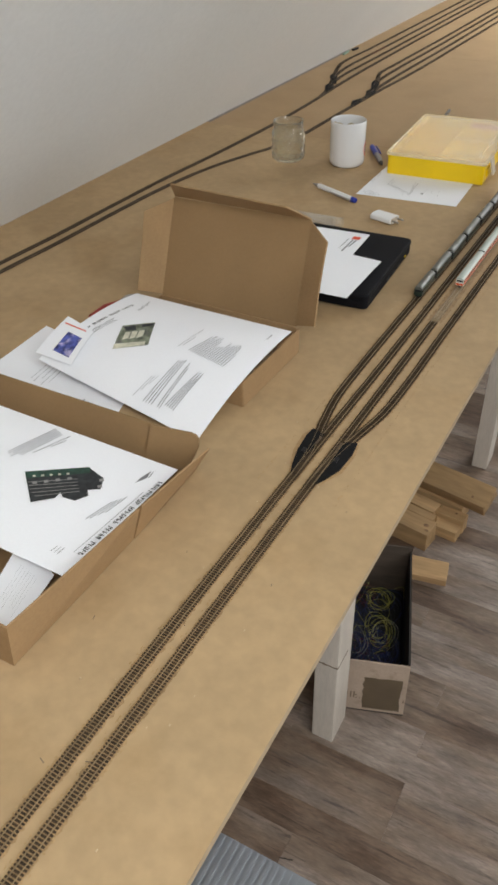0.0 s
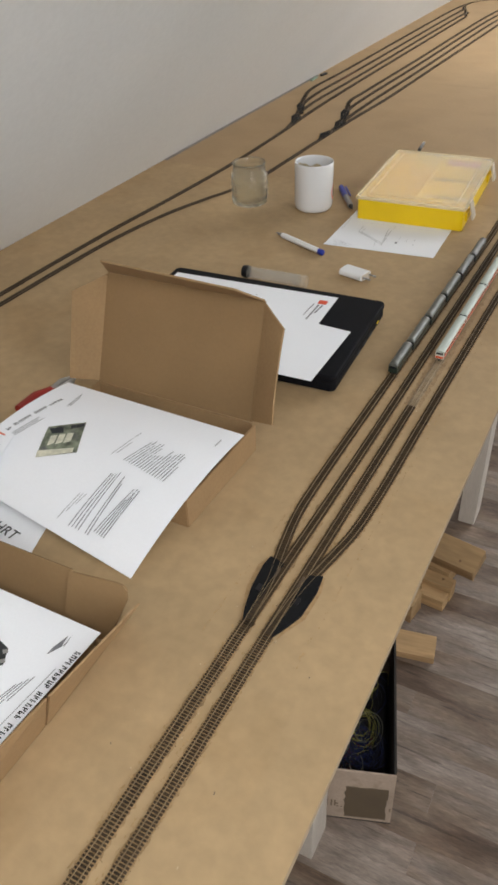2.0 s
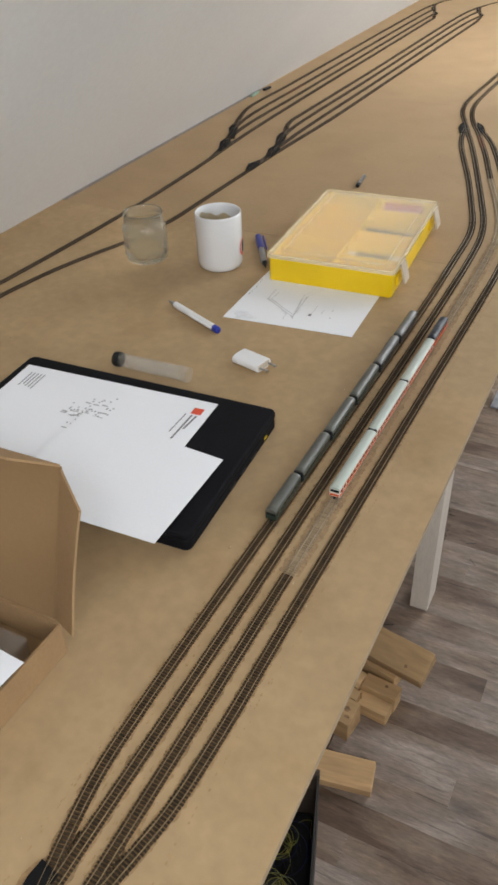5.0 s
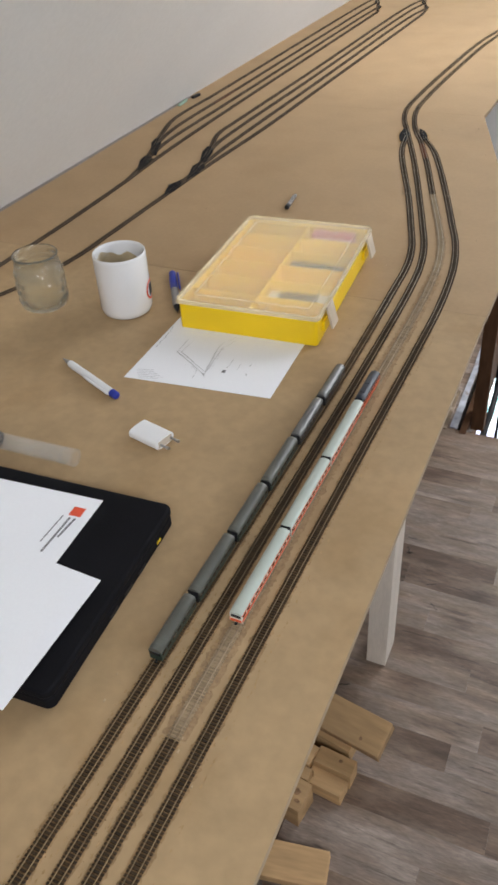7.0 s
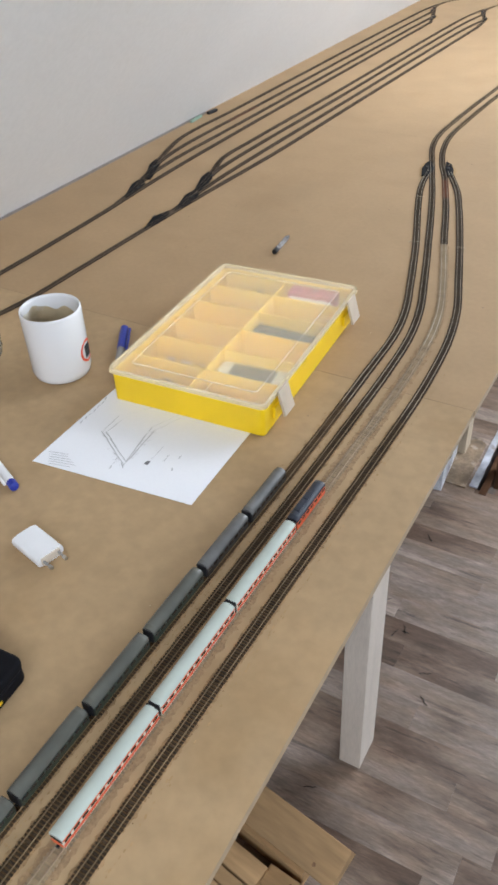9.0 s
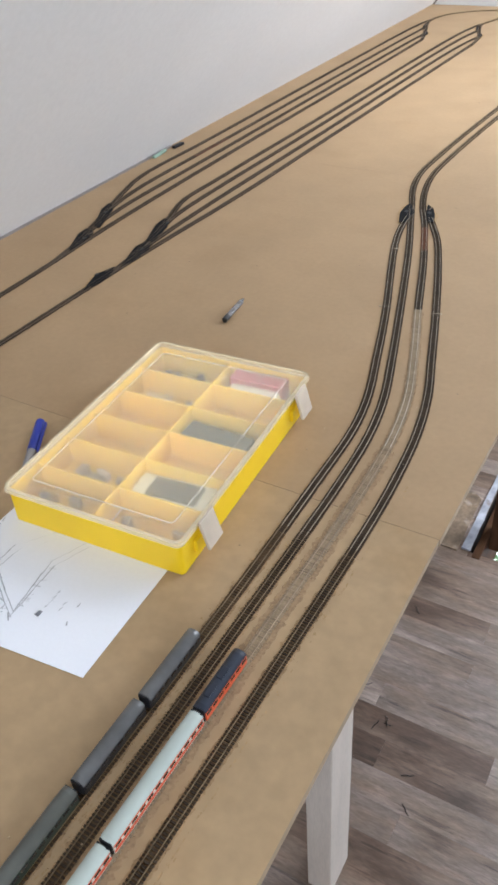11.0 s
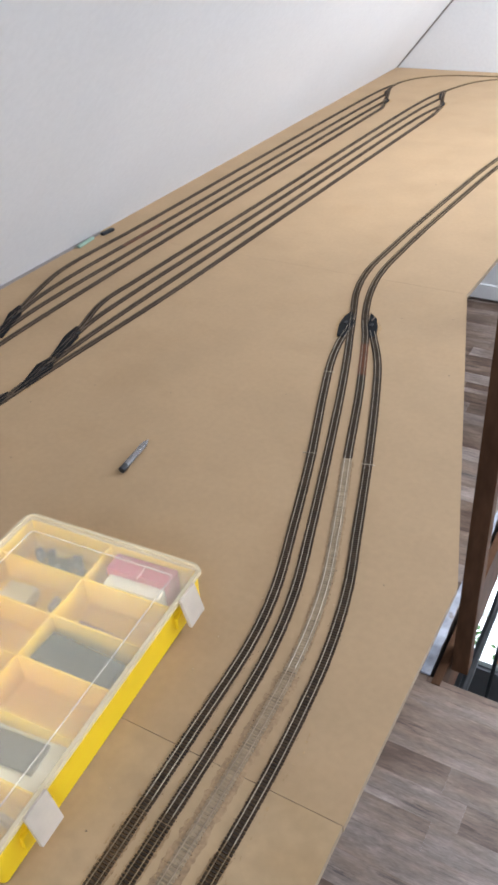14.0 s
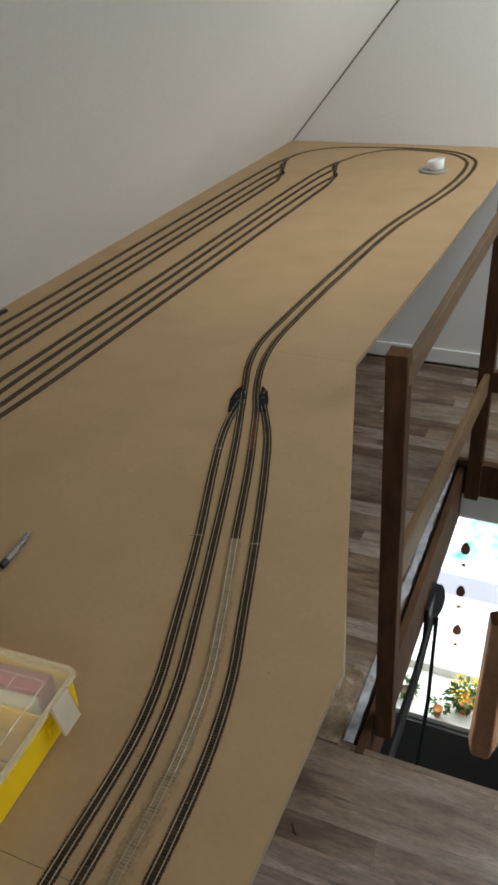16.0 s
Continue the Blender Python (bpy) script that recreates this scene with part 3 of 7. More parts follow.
    part("thick_rod", tube(bmesh.new(), (c + Vector((0.006, -0.01, -0.03)), Vector((-0.273, 3.369, -0.272)), Vector((-0.272, 3.0, -0.255))), (0.0105, 0.0115, 0.0125), 12), BLACK_METAL, hoist)
    part("thin_rod", tube(bmesh.new(), (c + Vector((0.022, -0.04, -0.02)), Vector((-0.25, 3.485, -0.51)), Vector((-0.247, 3.37, -0.68))), 0.0065, 8), BLACK_METAL, hoist)
    # lower room
    lz, sy = -2.7, 4.62
    structure("floor_lower", box((-2.2, 1.0, lz - 0.1), (2.2, END_Y, lz)), SUBFLOOR, "dark floor of the room below")
    bm = bmesh.new()
    add_box(bm, (-2.2, 0.9, lz), (2.2, 1.0, -0.205))
    add_box(bm, (-2.3, 1.0, lz), (-2.2, END_Y, -0.205))
    add_box(bm, (2.2, 1.0, lz), (2.3, END_Y, -0.205))
    structure("wall_lower", bm, PLASTER, "white walls of the room below")
    bm = bmesh.new()
    add_box(bm, (-2.2, END_Y, lz), (2.2, END_Y + 0.14, -1.96))
    add_box(bm, (-2.2, END_Y, -1.96), (-0.95, END_Y + 0.14, -0.8))
    add_box(bm, (0.9, END_Y, -1.96), (2.2, END_Y + 0.14, -0.8))
    structure("wall_lower_window", bm, PLASTER, "white wall round the garden window below")
    w = thing("window_3", Matrix(), "bright white framed garden window of the room below", "window", kind="structure")
    for lo, hi in (((-0.95, END_Y + 0.03, -1.96), (0.9, END_Y + 0.09, -1.90)), ((-0.95, END_Y + 0.03, -0.86), (0.9, END_Y + 0.09, -0.8)), ((-0.95, END_Y + 0.03, -1.9), (-0.89, END_Y + 0.09, -0.86)), ((0.3, END_Y + 0.03, -1.9), (0.36, END_Y + 0.09, -0.86))):
        part("window_frame", box(lo, hi, 0.006), TRIM, w)
    structure("trim_window_sill", box((-1.0, sy, -1.99), (1.0, END_Y, -1.955), 0.004), TRIM, "wide white window sill of the room below")
    cab = thing("dark_cabinet", Matrix(), "dark grey low cabinet under the bright window sill", "cabinet")
    part("body", box((-1.4, sy - 0.02, lz), (1.4, END_Y - 0.005, -1.995), 0.004), CABINET, cab)
    # what is seen of the garden
    bd = finish("backdrop", slab(((-3.5, 7.4, -5), (3.5, 7.4, -5), (3.5, 7.4, 1.5), (-3.5, 7.4, 1.5)), 0.02, (0, 1, 0)), DAYLIGHT)
    tagged(bd, "overexposed garden daylight behind the window", "backdrop", kind="structure")
    # leaves above, then a pale fence in bands
    n, l = DAYLIGHT.node_tree.nodes, DAYLIGHT.node_tree.links
    co, t, r = n.new("ShaderNodeTexCoord"), n.new("ShaderNodeTexNoise"), n.new("ShaderNodeValToRGB")
    t.inputs["Scale"].default_value, t.inputs["Detail"].default_value = 5.0, 6.0
    r.color_ramp.elements[0].position, r.color_ramp.elements[0].color = 0.40, (0.10, 0.36, 0.36, 1)
    r.color_ramp.elements[1].position, r.color_ramp.elements[1].color = 0.62, (0.95, 1, 1, 1)
    sep, grad, mix, bands = n.new("ShaderNodeSeparateXYZ"), n.new("ShaderNodeMapRange"), n.new("ShaderNodeMix"), n.new("ShaderNodeValToRGB")
    mix.data_type = "RGBA"
    grad.inputs["From Min"].default_value, grad.inputs["From Max"].default_value = -4.4, -2.4
    bands.color_ramp.interpolation = "CONSTANT"
    stops = [(0.0, (1, 1, 1)), (0.26, (0.55, 0.55, 0.60)), (0.27, (0.62, 0.62, 0.78)), (0.39, (0.85, 0.85, 1)), (0.40, (0.34, 0.34, 0.46)), (0.52, (0.46, 0.46, 0.60)), (0.53, (1, 1, 1))]
    for k, (pos, c) in enumerate(stops):
        e = bands.color_ramp.elements[k] if k < 2 else bands.color_ramp.elements.new(pos)
        e.position, e.color = pos, (*c, 1)
    high = n.new("ShaderNodeMapRange")
    high.inputs["From Min"].default_value, high.inputs["From Max"].default_value = -3.24, -3.14
    l.new(co.outputs["Object"], t.inputs["Vector"])
    l.new(t.outputs["Fac"], r.inputs["Fac"])
    l.new(co.outputs["Object"], sep.inputs[0])
    l.new(sep.outputs["Z"], grad.inputs["Value"])
    l.new(sep.outputs["Z"], high.inputs["Value"])
    l.new(grad.outputs["Result"], bands.inputs["Fac"])
    l.new(high.outputs["Result"], mix.inputs["Factor"])
    l.new(bands.outputs["Color"], mix.inputs["A"])
    l.new(r.outputs["Color"], mix.inputs["B"])
    l.new(mix.outputs["Result"], n["Principled BSDF"].inputs["Emission Color"])
    window_light("garden_window_daylight", (-0.02, END_Y + 0.02, -1.35), (-0.02, 4.3, -2.0), 1.7, 1.0, 42, (0.95, 0.98, 1.0))


build_stairwell()


# ---- the table ----
def build_table():
    t = thing("layout_table", Matrix(), "long table of raw brown fibreboard sheets on white painted timber legs", "table")
    sheets = [
        [(WALL_X + 0.0008, -1.3), (-0.184, -1.3), (-0.183, 2.0354), (WALL_X + 0.0008, 2.0354)],
        [(WALL_X + 0.0008, 2.036), (-0.182, 2.036), (-0.179, 2.333), (-0.377, 3.0365), (WALL_X + 0.002, 3.0365), (WALL_X + 0.011, 2.72), (WALL_X + 0.008, 2.14)],
        [(WALL_X + 0.0008, 3.0369), (-0.377, 3.0369), (-0.349, 3.767), (-0.322, 4.895), (WALL_X + 0.0008, 4.895)],
    ]
    for k, pts in enumerate(sheets):
        bm = bmesh.new()
        add_prism(bm, pts, T - 0.010, T)
        ob = part("tabletop", bm, MDF_FAR if k else MDF, t, "raw brown fibreboard sheet")
        ob.data.materials.append(MDF_EDGE)
        for f in ob.data.polygons:
            f.material_index = 1 if abs(f.normal.z) < 0.5 else 0
    for lo, hi, mat, text in (((-0.362, 0.979), (-0.316, 1.047), WHITE_WOOD, "white painted timber leg"), ((-0.321, 1.984), (-0.278, 2.056), WHITE_WOOD, "white painted timber leg"), ((-0.44, 3.0), (-0.39, 3.055), RAW_LEG, "raw pale timber leg")):
        part("leg", box((*lo, 0), (*hi, T - 0.0105), 0.003), mat, t, text)
    part("bolt", lathe([(0, 0), (0.006, 0), (0.006, 0.002), (0.003, 0.003), (0, 0.003)], 14), BLACK_METAL, t).matrix_local = pose(-0.278, 2.02, 0.79, 0, 90, 0)
    rng = random.Random(3)
    for k in range(9):  # a rough open joint across the leg, with chipped paint
        u = k / 9
        part("joint", box((-0.3624 + 0.0468 * u, 0.9782, 0.2425 + rng.uniform(-0.0022, 0)), (-0.3572 + 0.0468 * u, 0.985, 0.2440 + rng.uniform(0, 0.0024))), PENCIL, t, "rough open joint across the leg")
    for k in range(9):
        part("joint", box((-0.318, 0.9788 + 0.0055 * k, 0.2428 + rng.uniform(-0.002, 0)), (-0.3156, 0.9843 + 0.0055 * k, 0.2440 + rng.uniform(0, 0.002))), PENCIL, t, "rough open joint across the leg")
    # Added strip whose grey paints the shade in the gap behind the sheet.
    part("wall_batten", box((WALL_X + 0.0004, 2.04, T - 0.03), (WALL_X + 0.0105, 3.03, T + 0.0008)), GAP_SHADE, t, "grey strip standing in for the shaded gap at the wall")
    for y in (0.99, 1.995, 3.008):
        part("cross_beam", box((WALL_X + 0.01, y + 0.003, T - 0.085), (-0.41 if y > 2.5 else -0.365, y + 0.04, T - 0.011), 0.002), WHITE_WOOD, t)
    return t


build_table()


# ---- model railway ----
SLEEPER_PITCH, SLEEPER_LONG, GAUGE = 0.0034, 0.0126, 0.0066


def sleepers_mesh(pts):
    verts, faces = [], []
    rng = random.Random(len(pts))
    d = np.gradient(pts, axis=0)
    d /= np.linalg.norm(d, axis=1)[:, None]
    for p, a in zip(pts, d):
        nrm = np.array([-a[1], a[0]])
        half, wide = SLEEPER_LONG / 2 + rng.uniform(-0.0003, 0.0003), 0.0009
        base = len(verts)
        for z in (T + 0.0004, T + 0.0016):
            for s, u in ((-1, -1), (1, -1), (1, 1), (-1, 1)):
                q = p + nrm * half * s + a * wide * u
                verts.append((q[0], q[1], z))
        faces += [[base + i for i in f] for f in SLEEPER_FACES]
    me = bpy.data.meshes.new("sleeper_strip")
    me.from_pydata(verts, [], faces)
    return me


SLEEPER_FACES = ((4, 5, 6, 7), (0, 1, 5, 4), (1, 2, 6, 5), (2, 3, 7, 6), (3, 0, 4, 7))
SLEEPER_SHAPES = {}


def single_sleepers(pts, mat, parent):
    """Sleepers that can be told apart, each a piece of its own on a shared mesh."""
    key = mat.name
    if key not in SLEEPER_SHAPES:
        me = bpy.data.meshes.new("sleeper")
        h = SLEEPER_LONG / 2
        me.from_pydata([(x * h, y * 0.0009, z) for z in (0.0004, 0.0016) for x, y in ((-1, -1), (1, -1), (1, 1), (-1, 1))], [], [list(f) for f in SLEEPER_FACES])
        me.materials.append(mat)
        SLEEPER_SHAPES[key] = me
    d = np.gradient(pts, axis=0)
    for p, a in zip(pts, d):
        ob = new("sleeper", SLEEPER_SHAPES[key])
        ob.parent = parent
        ob.matrix_local = pose(p[0], p[1], T, 0, 0, math.degrees(math.atan2(a[1], a[0])) - 90)


def rail_mesh(pts, off):
    d = np.gradient(pts, axis=0)
    d /= np.linalg.norm(d, axis=1)[:, None]
    nrm = np.stack([-d[:, 1], d[:, 0]], 1)
    verts, faces = [], []
    for p, q in zip(pts, nrm):
        for o, z in ((-0.00034, 0.0015), (-0.00021, 0.0030), (0.00021, 0.0030), (0.00034, 0.0015)):
            r = p + q * (off + o)
            verts.append((r[0], r[1], T + z))
    for i in range(len(pts) - 1):
        a, b = 4 * i, 4 * i + 4
        faces += [(a + k, a + k + 1, b + k + 1, b + k) for k in range(3)]
    faces += [(0, 1, 2, 3), (len(verts) - 1, len(verts) - 2, len(verts) - 3, len(verts) - 4)]
    me = bpy.data.meshes.new("rail")
    me.from_pydata(verts, [], [list(f) for f in faces])
    return me


def bed_mesh(pts, half, seed, spread=0.00025, z=0.0005):
    """The thin, uneven bed of glue and dust in which the sleepers lie."""
    rng = random.Random(seed)
    d = np.gradient(pts, axis=0)
    d /= np.linalg.norm(d, axis=1)[:, None]
    verts, faces = [], []
    for p, a in zip(pts, d):
        nrm = np.array([-a[1], a[0]])
        for s in (-1, 1):
            q = p + nrm * s * (half + rng.gauss(0, spread))
            verts.append((q[0], q[1], T + z))
    for i in range(len(pts) - 1):
        faces.append([2 * i, 2 * i + 1, 2 * i + 3, 2 * i + 2])
    me = bpy.data.meshes.new("track_bed")
    me.from_pydata(verts, [], faces)
    return me


def crumbs_mesh(pts, seed):
    """Small crumbs of ballast that lie in drifts along both sides of a track."""
    rng = random.Random(seed + 70)
    verts, faces = [], []
    phase = rng.uniform(0, 6)
    for i in range(0, len(pts) - 1):
        p, a = pts[i], pts[i + 1] - pts[i]
        a = a / np.linalg.norm(a)
        nrm = np.array([-a[1], a[0]])
        for s in (-1, 1):
            much = 0.25 + 0.85 * max(0.0, math.sin(0.05 * i + phase + s)) * max(0.0, math.sin(0.013 * i + 2 * phase))
            if p[1] < 1.2:
                much *= 0.5
            if rng.random() > much:
                continue
            q = p + nrm * s * (0.0066 + abs(rng.gauss(0, 0.0011))) + a * rng.uniform(-0.0015, 0.0015)
            r, base = rng.uniform(0.0002, 0.0006), len(verts)
            turn = rng.uniform(0, 6.28)
            for k in range(4):
                rr = r * rng.uniform(0.6, 1.4)
                verts.append((q[0] + rr * math.cos(turn + 1.57 * k), q[1] + rr * math.sin(turn + 1.57 * k), T + 0.0002))
            verts.append((q[0], q[1], T + 0.0003 + r * 1.1))
            faces += [[base + k, base + (k + 1) % 4, base + 4] for k in range(4)]
    me = bpy.data.meshes.new("ballast_crumbs")
    me.from_pydata(verts, [], faces)
    return me


def link(name, me, mat, parent, kind="", label=""):
    me.materials.append(mat)
    ob = new(name, me)
    ob.parent = parent
    if kind:
        ob["kind"] = kind
    if label:
        ob["label"] = label
    return ob


def track(ctrl, label, spans=(), seed=0, rail=None, single=None):
    """One line of track; spans: (y0, y1, material, label) where its sleepers look different; single: the stretch whose sleepers are pieces."""
    t = thing("model_track", Matrix(), label, "track", "model railway tracks")
    fine = catmull(ctrl, SLEEPER_PITCH)
    coarse = catmull(ctrl, 0.012)
    looks = np.where((coarse[:, 1] > 1.97) & (coarse[:, 1] < 2.86) & (rail is None), 2, 0)
    for y0, y1, mat, text in spans:
        if mat in (SLEEPER_GREY, SLEEPER_PALE):
            looks[(coarse[:, 1] > y0) & (coarse[:, 1] < y1)] = 1 if mat is SLEEPER_PALE else 3
    cuts = [0, *(np.flatnonzero(np.diff(looks)) + 1), len(coarse) - 1]
    for off in (-GAUGE / 2, GAUGE / 2):
        for a, b in zip(cuts, cuts[1:]):
            link("rail", rail_mesh(coarse[a:b + 1], off), (rail or RAIL, RAIL_PALE, RAIL_BRIGHT, RAIL_DULL)[looks[(a + b) // 2]], t)

    def lay(pts, mat, text=""):
        near = np.zeros(len(pts), bool) if single is None else (pts[:, 1] > single[0]) & (pts[:, 1] < single[1])
        if near.sum() > 3:
            single_sleepers(pts[near], mat, t)
        far = np.flatnonzero(np.diff(np.r_[0, (~near).astype(int), 0]))
        for a, b in zip(far[::2], far[1::2]):
            if b - a > 3:
                link("sleeper_strip", sleepers_mesh(pts[a:b]), mat, t, "stuff", text)

    def bed(pts, half, mat, z=0.0005):
        if len(pts) > 3:
            link("track_bed", bed_mesh(pts, half, seed, z=z), mat, t)

    def front_bed(pts):
        near = pts[:, 1] < 0.78
        bed(pts[near], 0.0063, BALLAST_NEAR)
        bed(pts[~near], 0.0063, BALLAST_FRONT)

    rest = np.ones(len(fine), bool)
    for y0, y1, mat, text in spans:
        inside = (fine[:, 1] > y0) & (fine[:, 1] < y1)
        rest &= ~inside
        lay(fine[inside], mat, text)
        if mat is SLEEPER_FRONT:
            front_bed(fine[inside])
            link("glue_edge", bed_mesh(fine[inside], 0.0082, seed + 40, 0.0008, 0.0003), TRACK_GLUE, t, "", "dusty glue along the track")
        elif mat is SLEEPER_RED:
            bed(fine[inside], 0.0060, BALLAST)
        else:
            # Raised pale layer, added to take the shade out of the sleeper gaps.
            bed(fine[inside], 0.0060, PALE_BED, 0.0012)
            link("glue_edge", bed_mesh(fine[inside], 0.0118 if y1 < 2.3 else 0.0085, seed + 40, 0.0010 if y1 < 2.3 else 0.0005, 0.0003), BROWN_DUST, t, "", "brown dust along the bare track")
    runs = np.flatnonzero(np.diff(np.r_[0, rest.astype(int), 0]))
    for a, b in zip(runs[::2], runs[1::2]):
        if b - a > 3:
            # the older, dusty lengths lie in front
            front = a if rail else a + int(np.searchsorted(-(fine[a:b, 1] < 1.97).astype(int), 0))
            if front - a > 3:
                lay(fine[a:front], SLEEPER_FRONT, "dusty brown sleepers")
                front_bed(fine[a:front])
                link("glue_edge", bed_mesh(fine[a:front], 0.0082, seed + 40, 0.0008, 0.0003), TRACK_GLUE, t, "", "dusty glue along the track")
            if b - front > 3:
                lay(fine[front:b], SLEEPER)
                bed(fine[front:b], 0.0056 if rail else 0.0061, BALLAST, 0.0008)
    if rail is None:
        link("ballast_crumbs", crumbs_mesh(fine[(fine[:, 1] > 0.4) & (fine[:, 1] < 3.0)], seed), CRUMB, t, "stuff", "dark crumbs of ballast beside the track")
    return t


A = lambda x3, y: x3 + 0.0125 * (y - 3)
B = lambda x3, y: x3 + 0.027 * (y - 3)
LOOP_IN = [(-0.533, 2.885), (-0.562, 2.97), (-0.578, 3.06), (-0.578, 3.20), (-0.564, 3.51), (-0.538, 3.86), (-0.478, 4.22), (-0.462, 4.36), (-0.456, 4.54), (-0.474, 4.66), (-0.53, 4.745), (-0.64, 4.79), (-0.76, 4.79), (-0.845, 4.72), (-0.885, 4.62), (-0.9, 4.55), (-0.882, 4.46), (-0.85, 4.35), (B(-0.872, 4.24), 4.24)]
LOOP_OUT = [(-0.506, 2.872), (-0.535, 2.965), (-0.551, 3.06), (-0.552, 3.20), (-0.54, 3.49), (-0.514, 3.85), (-0.454, 4.21), (-0.436, 4.36), (-0.43, 4.55), (-0.449, 4.68), (-0.52, 4.775), (-0.64, 4.817), (-0.82, 4.82), (-0.98, 4.79), (-1.06, 4.725), (-1.095, 4.65), (-1.1, 4.56), (-1.064, 4.43), (A(-1.036, 4.27), 4.27)]
track([(-0.328, -1.3), (-0.328, 0.1), (-0.328, 0.4), (-0.325, 0.7), (-0.322, 0.9), (-0.3185, 1.1), (-0.3155, 1.5), (-0.3125, 1.92), (-0.3135, 2.08), (-0.3185, 2.17), (-0.3315, 2.248), (-0.358, 2.343), (-0.399, 2.479), (-0.447, 2.634), (-0.477, 2.725), (-0.507, 2.81)] + LOOP_IN, "model railway main track with brown sleepers running round the table", seed=1, single=(0.25, 1.25))
track([(-0.3025, -1.3), (-0.3025, 0.1), (-0.3015, 0.4), (-0.2985, 0.75), (-0.296, 0.95), (-0.294, 1.15), (-0.289, 1.7), (-0.2855, 2.0), (-0.2862, 2.09), (-0.291, 2.177), (-0.3045, 2.262), (-0.333, 2.362), (-0.375, 2.492), (-0.423, 2.647), (-0.454, 2.737), (-0.482, 2.815)] + LOOP_OUT,
      "model railway main track, partly with pale grey sleepers", ((-2, 1.235, SLEEPER_FRONT, "dusty brown sleepers"), (1.235, 2.15, SLEEPER_GREY, "grey-brown sleepers"), (2.15, 2.492, SLEEPER_PALE, "pale grey sleepers"), (2.697, 2.79, SLEEPER_RED, "red-brown sleepers")), seed=2, single=(0.25, 1.25))
track([(-0.3235, 0.79), (-0.3265, 0.85), (-0.337, 0.91), (-0.3445, 0.965), (-0.346, 1.03), (-0.3445, 1.2), (-0.340, 1.5), (-0.3355, 1.85), (-0.3375, 2.05), (-0.3405, 2.17), (-0.3515, 2.241), (-0.378, 2.336), (-0.418, 2.469), (-0.47, 2.623), (-0.4985, 2.714), (-0.512, 2.775), (-0.519, 2.835)], "model railway siding under the green coaches", seed=3, single=(0.8, 1.3))
track([(-0.298, 0.79), (-0.2935, 0.85), (-0.2835, 0.905), (-0.2735, 0.96), (-0.2695, 1.03), (-0.2675, 1.2), (-0.263, 1.55), (-0.257, 1.9), (-0.256, 2.03), (-0.259, 2.11), (-0.266, 2.189), (-0.2815, 2.273), (-0.310, 2.37), (-0.351, 2.505), (-0.401, 2.658), (-0.434, 2.747), (-0.478, 2.835)], "model railway siding beside the table edge", seed=4, single=(1.0, 2.0))
track([(-1.125, -0.6), (-1.105, 0.4), (-1.082, 1.05), (-1.070, 1.24), (-1.064, 1.42), (-1.056, 1.6), (-1.042, 1.78), (-1.031, 1.96), (-1.026, 2.1), (-1.027, 2.35), (-1.036, 2.6), (A(-1.036, 3), 3), (A(-1.036, 3.6), 3.6), (A(-1.036, 4.27), 4.27)], "model railway track along the white wall", seed=5, rail=RAIL_DARK)
track([(-1.028, 2.40), (-1.042, 2.48), (-1.060, 2.56), (A(-1.066, 2.66), 2.66), (A(-1.066, 3), 3), (A(-1.066, 4.2), 4.2), (-1.045, 4.36)], "model railway storage track", seed=6, rail=RAIL_DARK)
track([(-1.05, 2.51), (-1.078, 2.60), (-1.094, 2.67), (A(-1.101, 2.77), 2.77), (A(-1.101, 3.1), 3.1), (A(-1.101, 4.3), 4.3), (-1.078, 4.47)], "model railway storage track", ((2.98, 3.12, SLEEPER_RED, "red-brown sleepers"),), seed=7, rail=RAIL_DARK)
track([(-1.078, 2.60), (-1.098, 2.66), (-1.122, 2.735), (A(-1.141, 2.83), 2.83), (A(-1.14, 3.1), 3.1), (A(-1.14, 4.42), 4.42), (-1.112, 4.55), (-1.097, 4.64)], "model railway storage track beside the wall", seed=8, rail=RAIL_DARK)
track([(-1.10, -0.6), (-1.08, 0.4), (-1.054, 1.05), (-1.043, 1.21), (-1.036, 1.385), (-1.026, 1.55), (-1.005, 1.69), (-0.985, 1.77), (-0.962, 1.84), (-0.937, 1.91), (-0.915, 2.02), (-0.910, 2.13), (-0.903, 2.33), (-0.893, 2.55), (B(-0.872, 2.8), 2.8), (B(-0.872, 3.3), 3.3), (B(-0.872, 4.24), 4.24)], "model railway track swinging away from the wall", seed=9, rail=RAIL_DARK)
track([(-0.901, 2.40), (-0.908, 2.50), (-0.911, 2.60), (B(-0.903, 2.72), 2.72), (B(-0.903, 3.2), 3.2), (B(-0.903, 4.22), 4.22), (-0.852, 4.36)], "model railway storage track", seed=10, rail=RAIL_DARK)
track([(-0.908, 2.48), (-0.925, 2.57), (-0.941, 2.66), (B(-0.937, 2.78), 2.78), (B(-0.936, 3.2), 3.2), (B(-0.936, 4.3), 4.3), (-0.883, 4.46)], "model railway storage track", seed=11, rail=RAIL_DARK)
track([(-0.925, 2.57), (-0.945, 2.645), (-0.972, 2.74), (B(-0.967, 2.86), 2.86), (B(-0.966, 3.3), 3.3), (B(-0.966, 4.4), 4.4), (-0.905, 4.56)], "model railway storage track", seed=12, rail=RAIL_DARK)


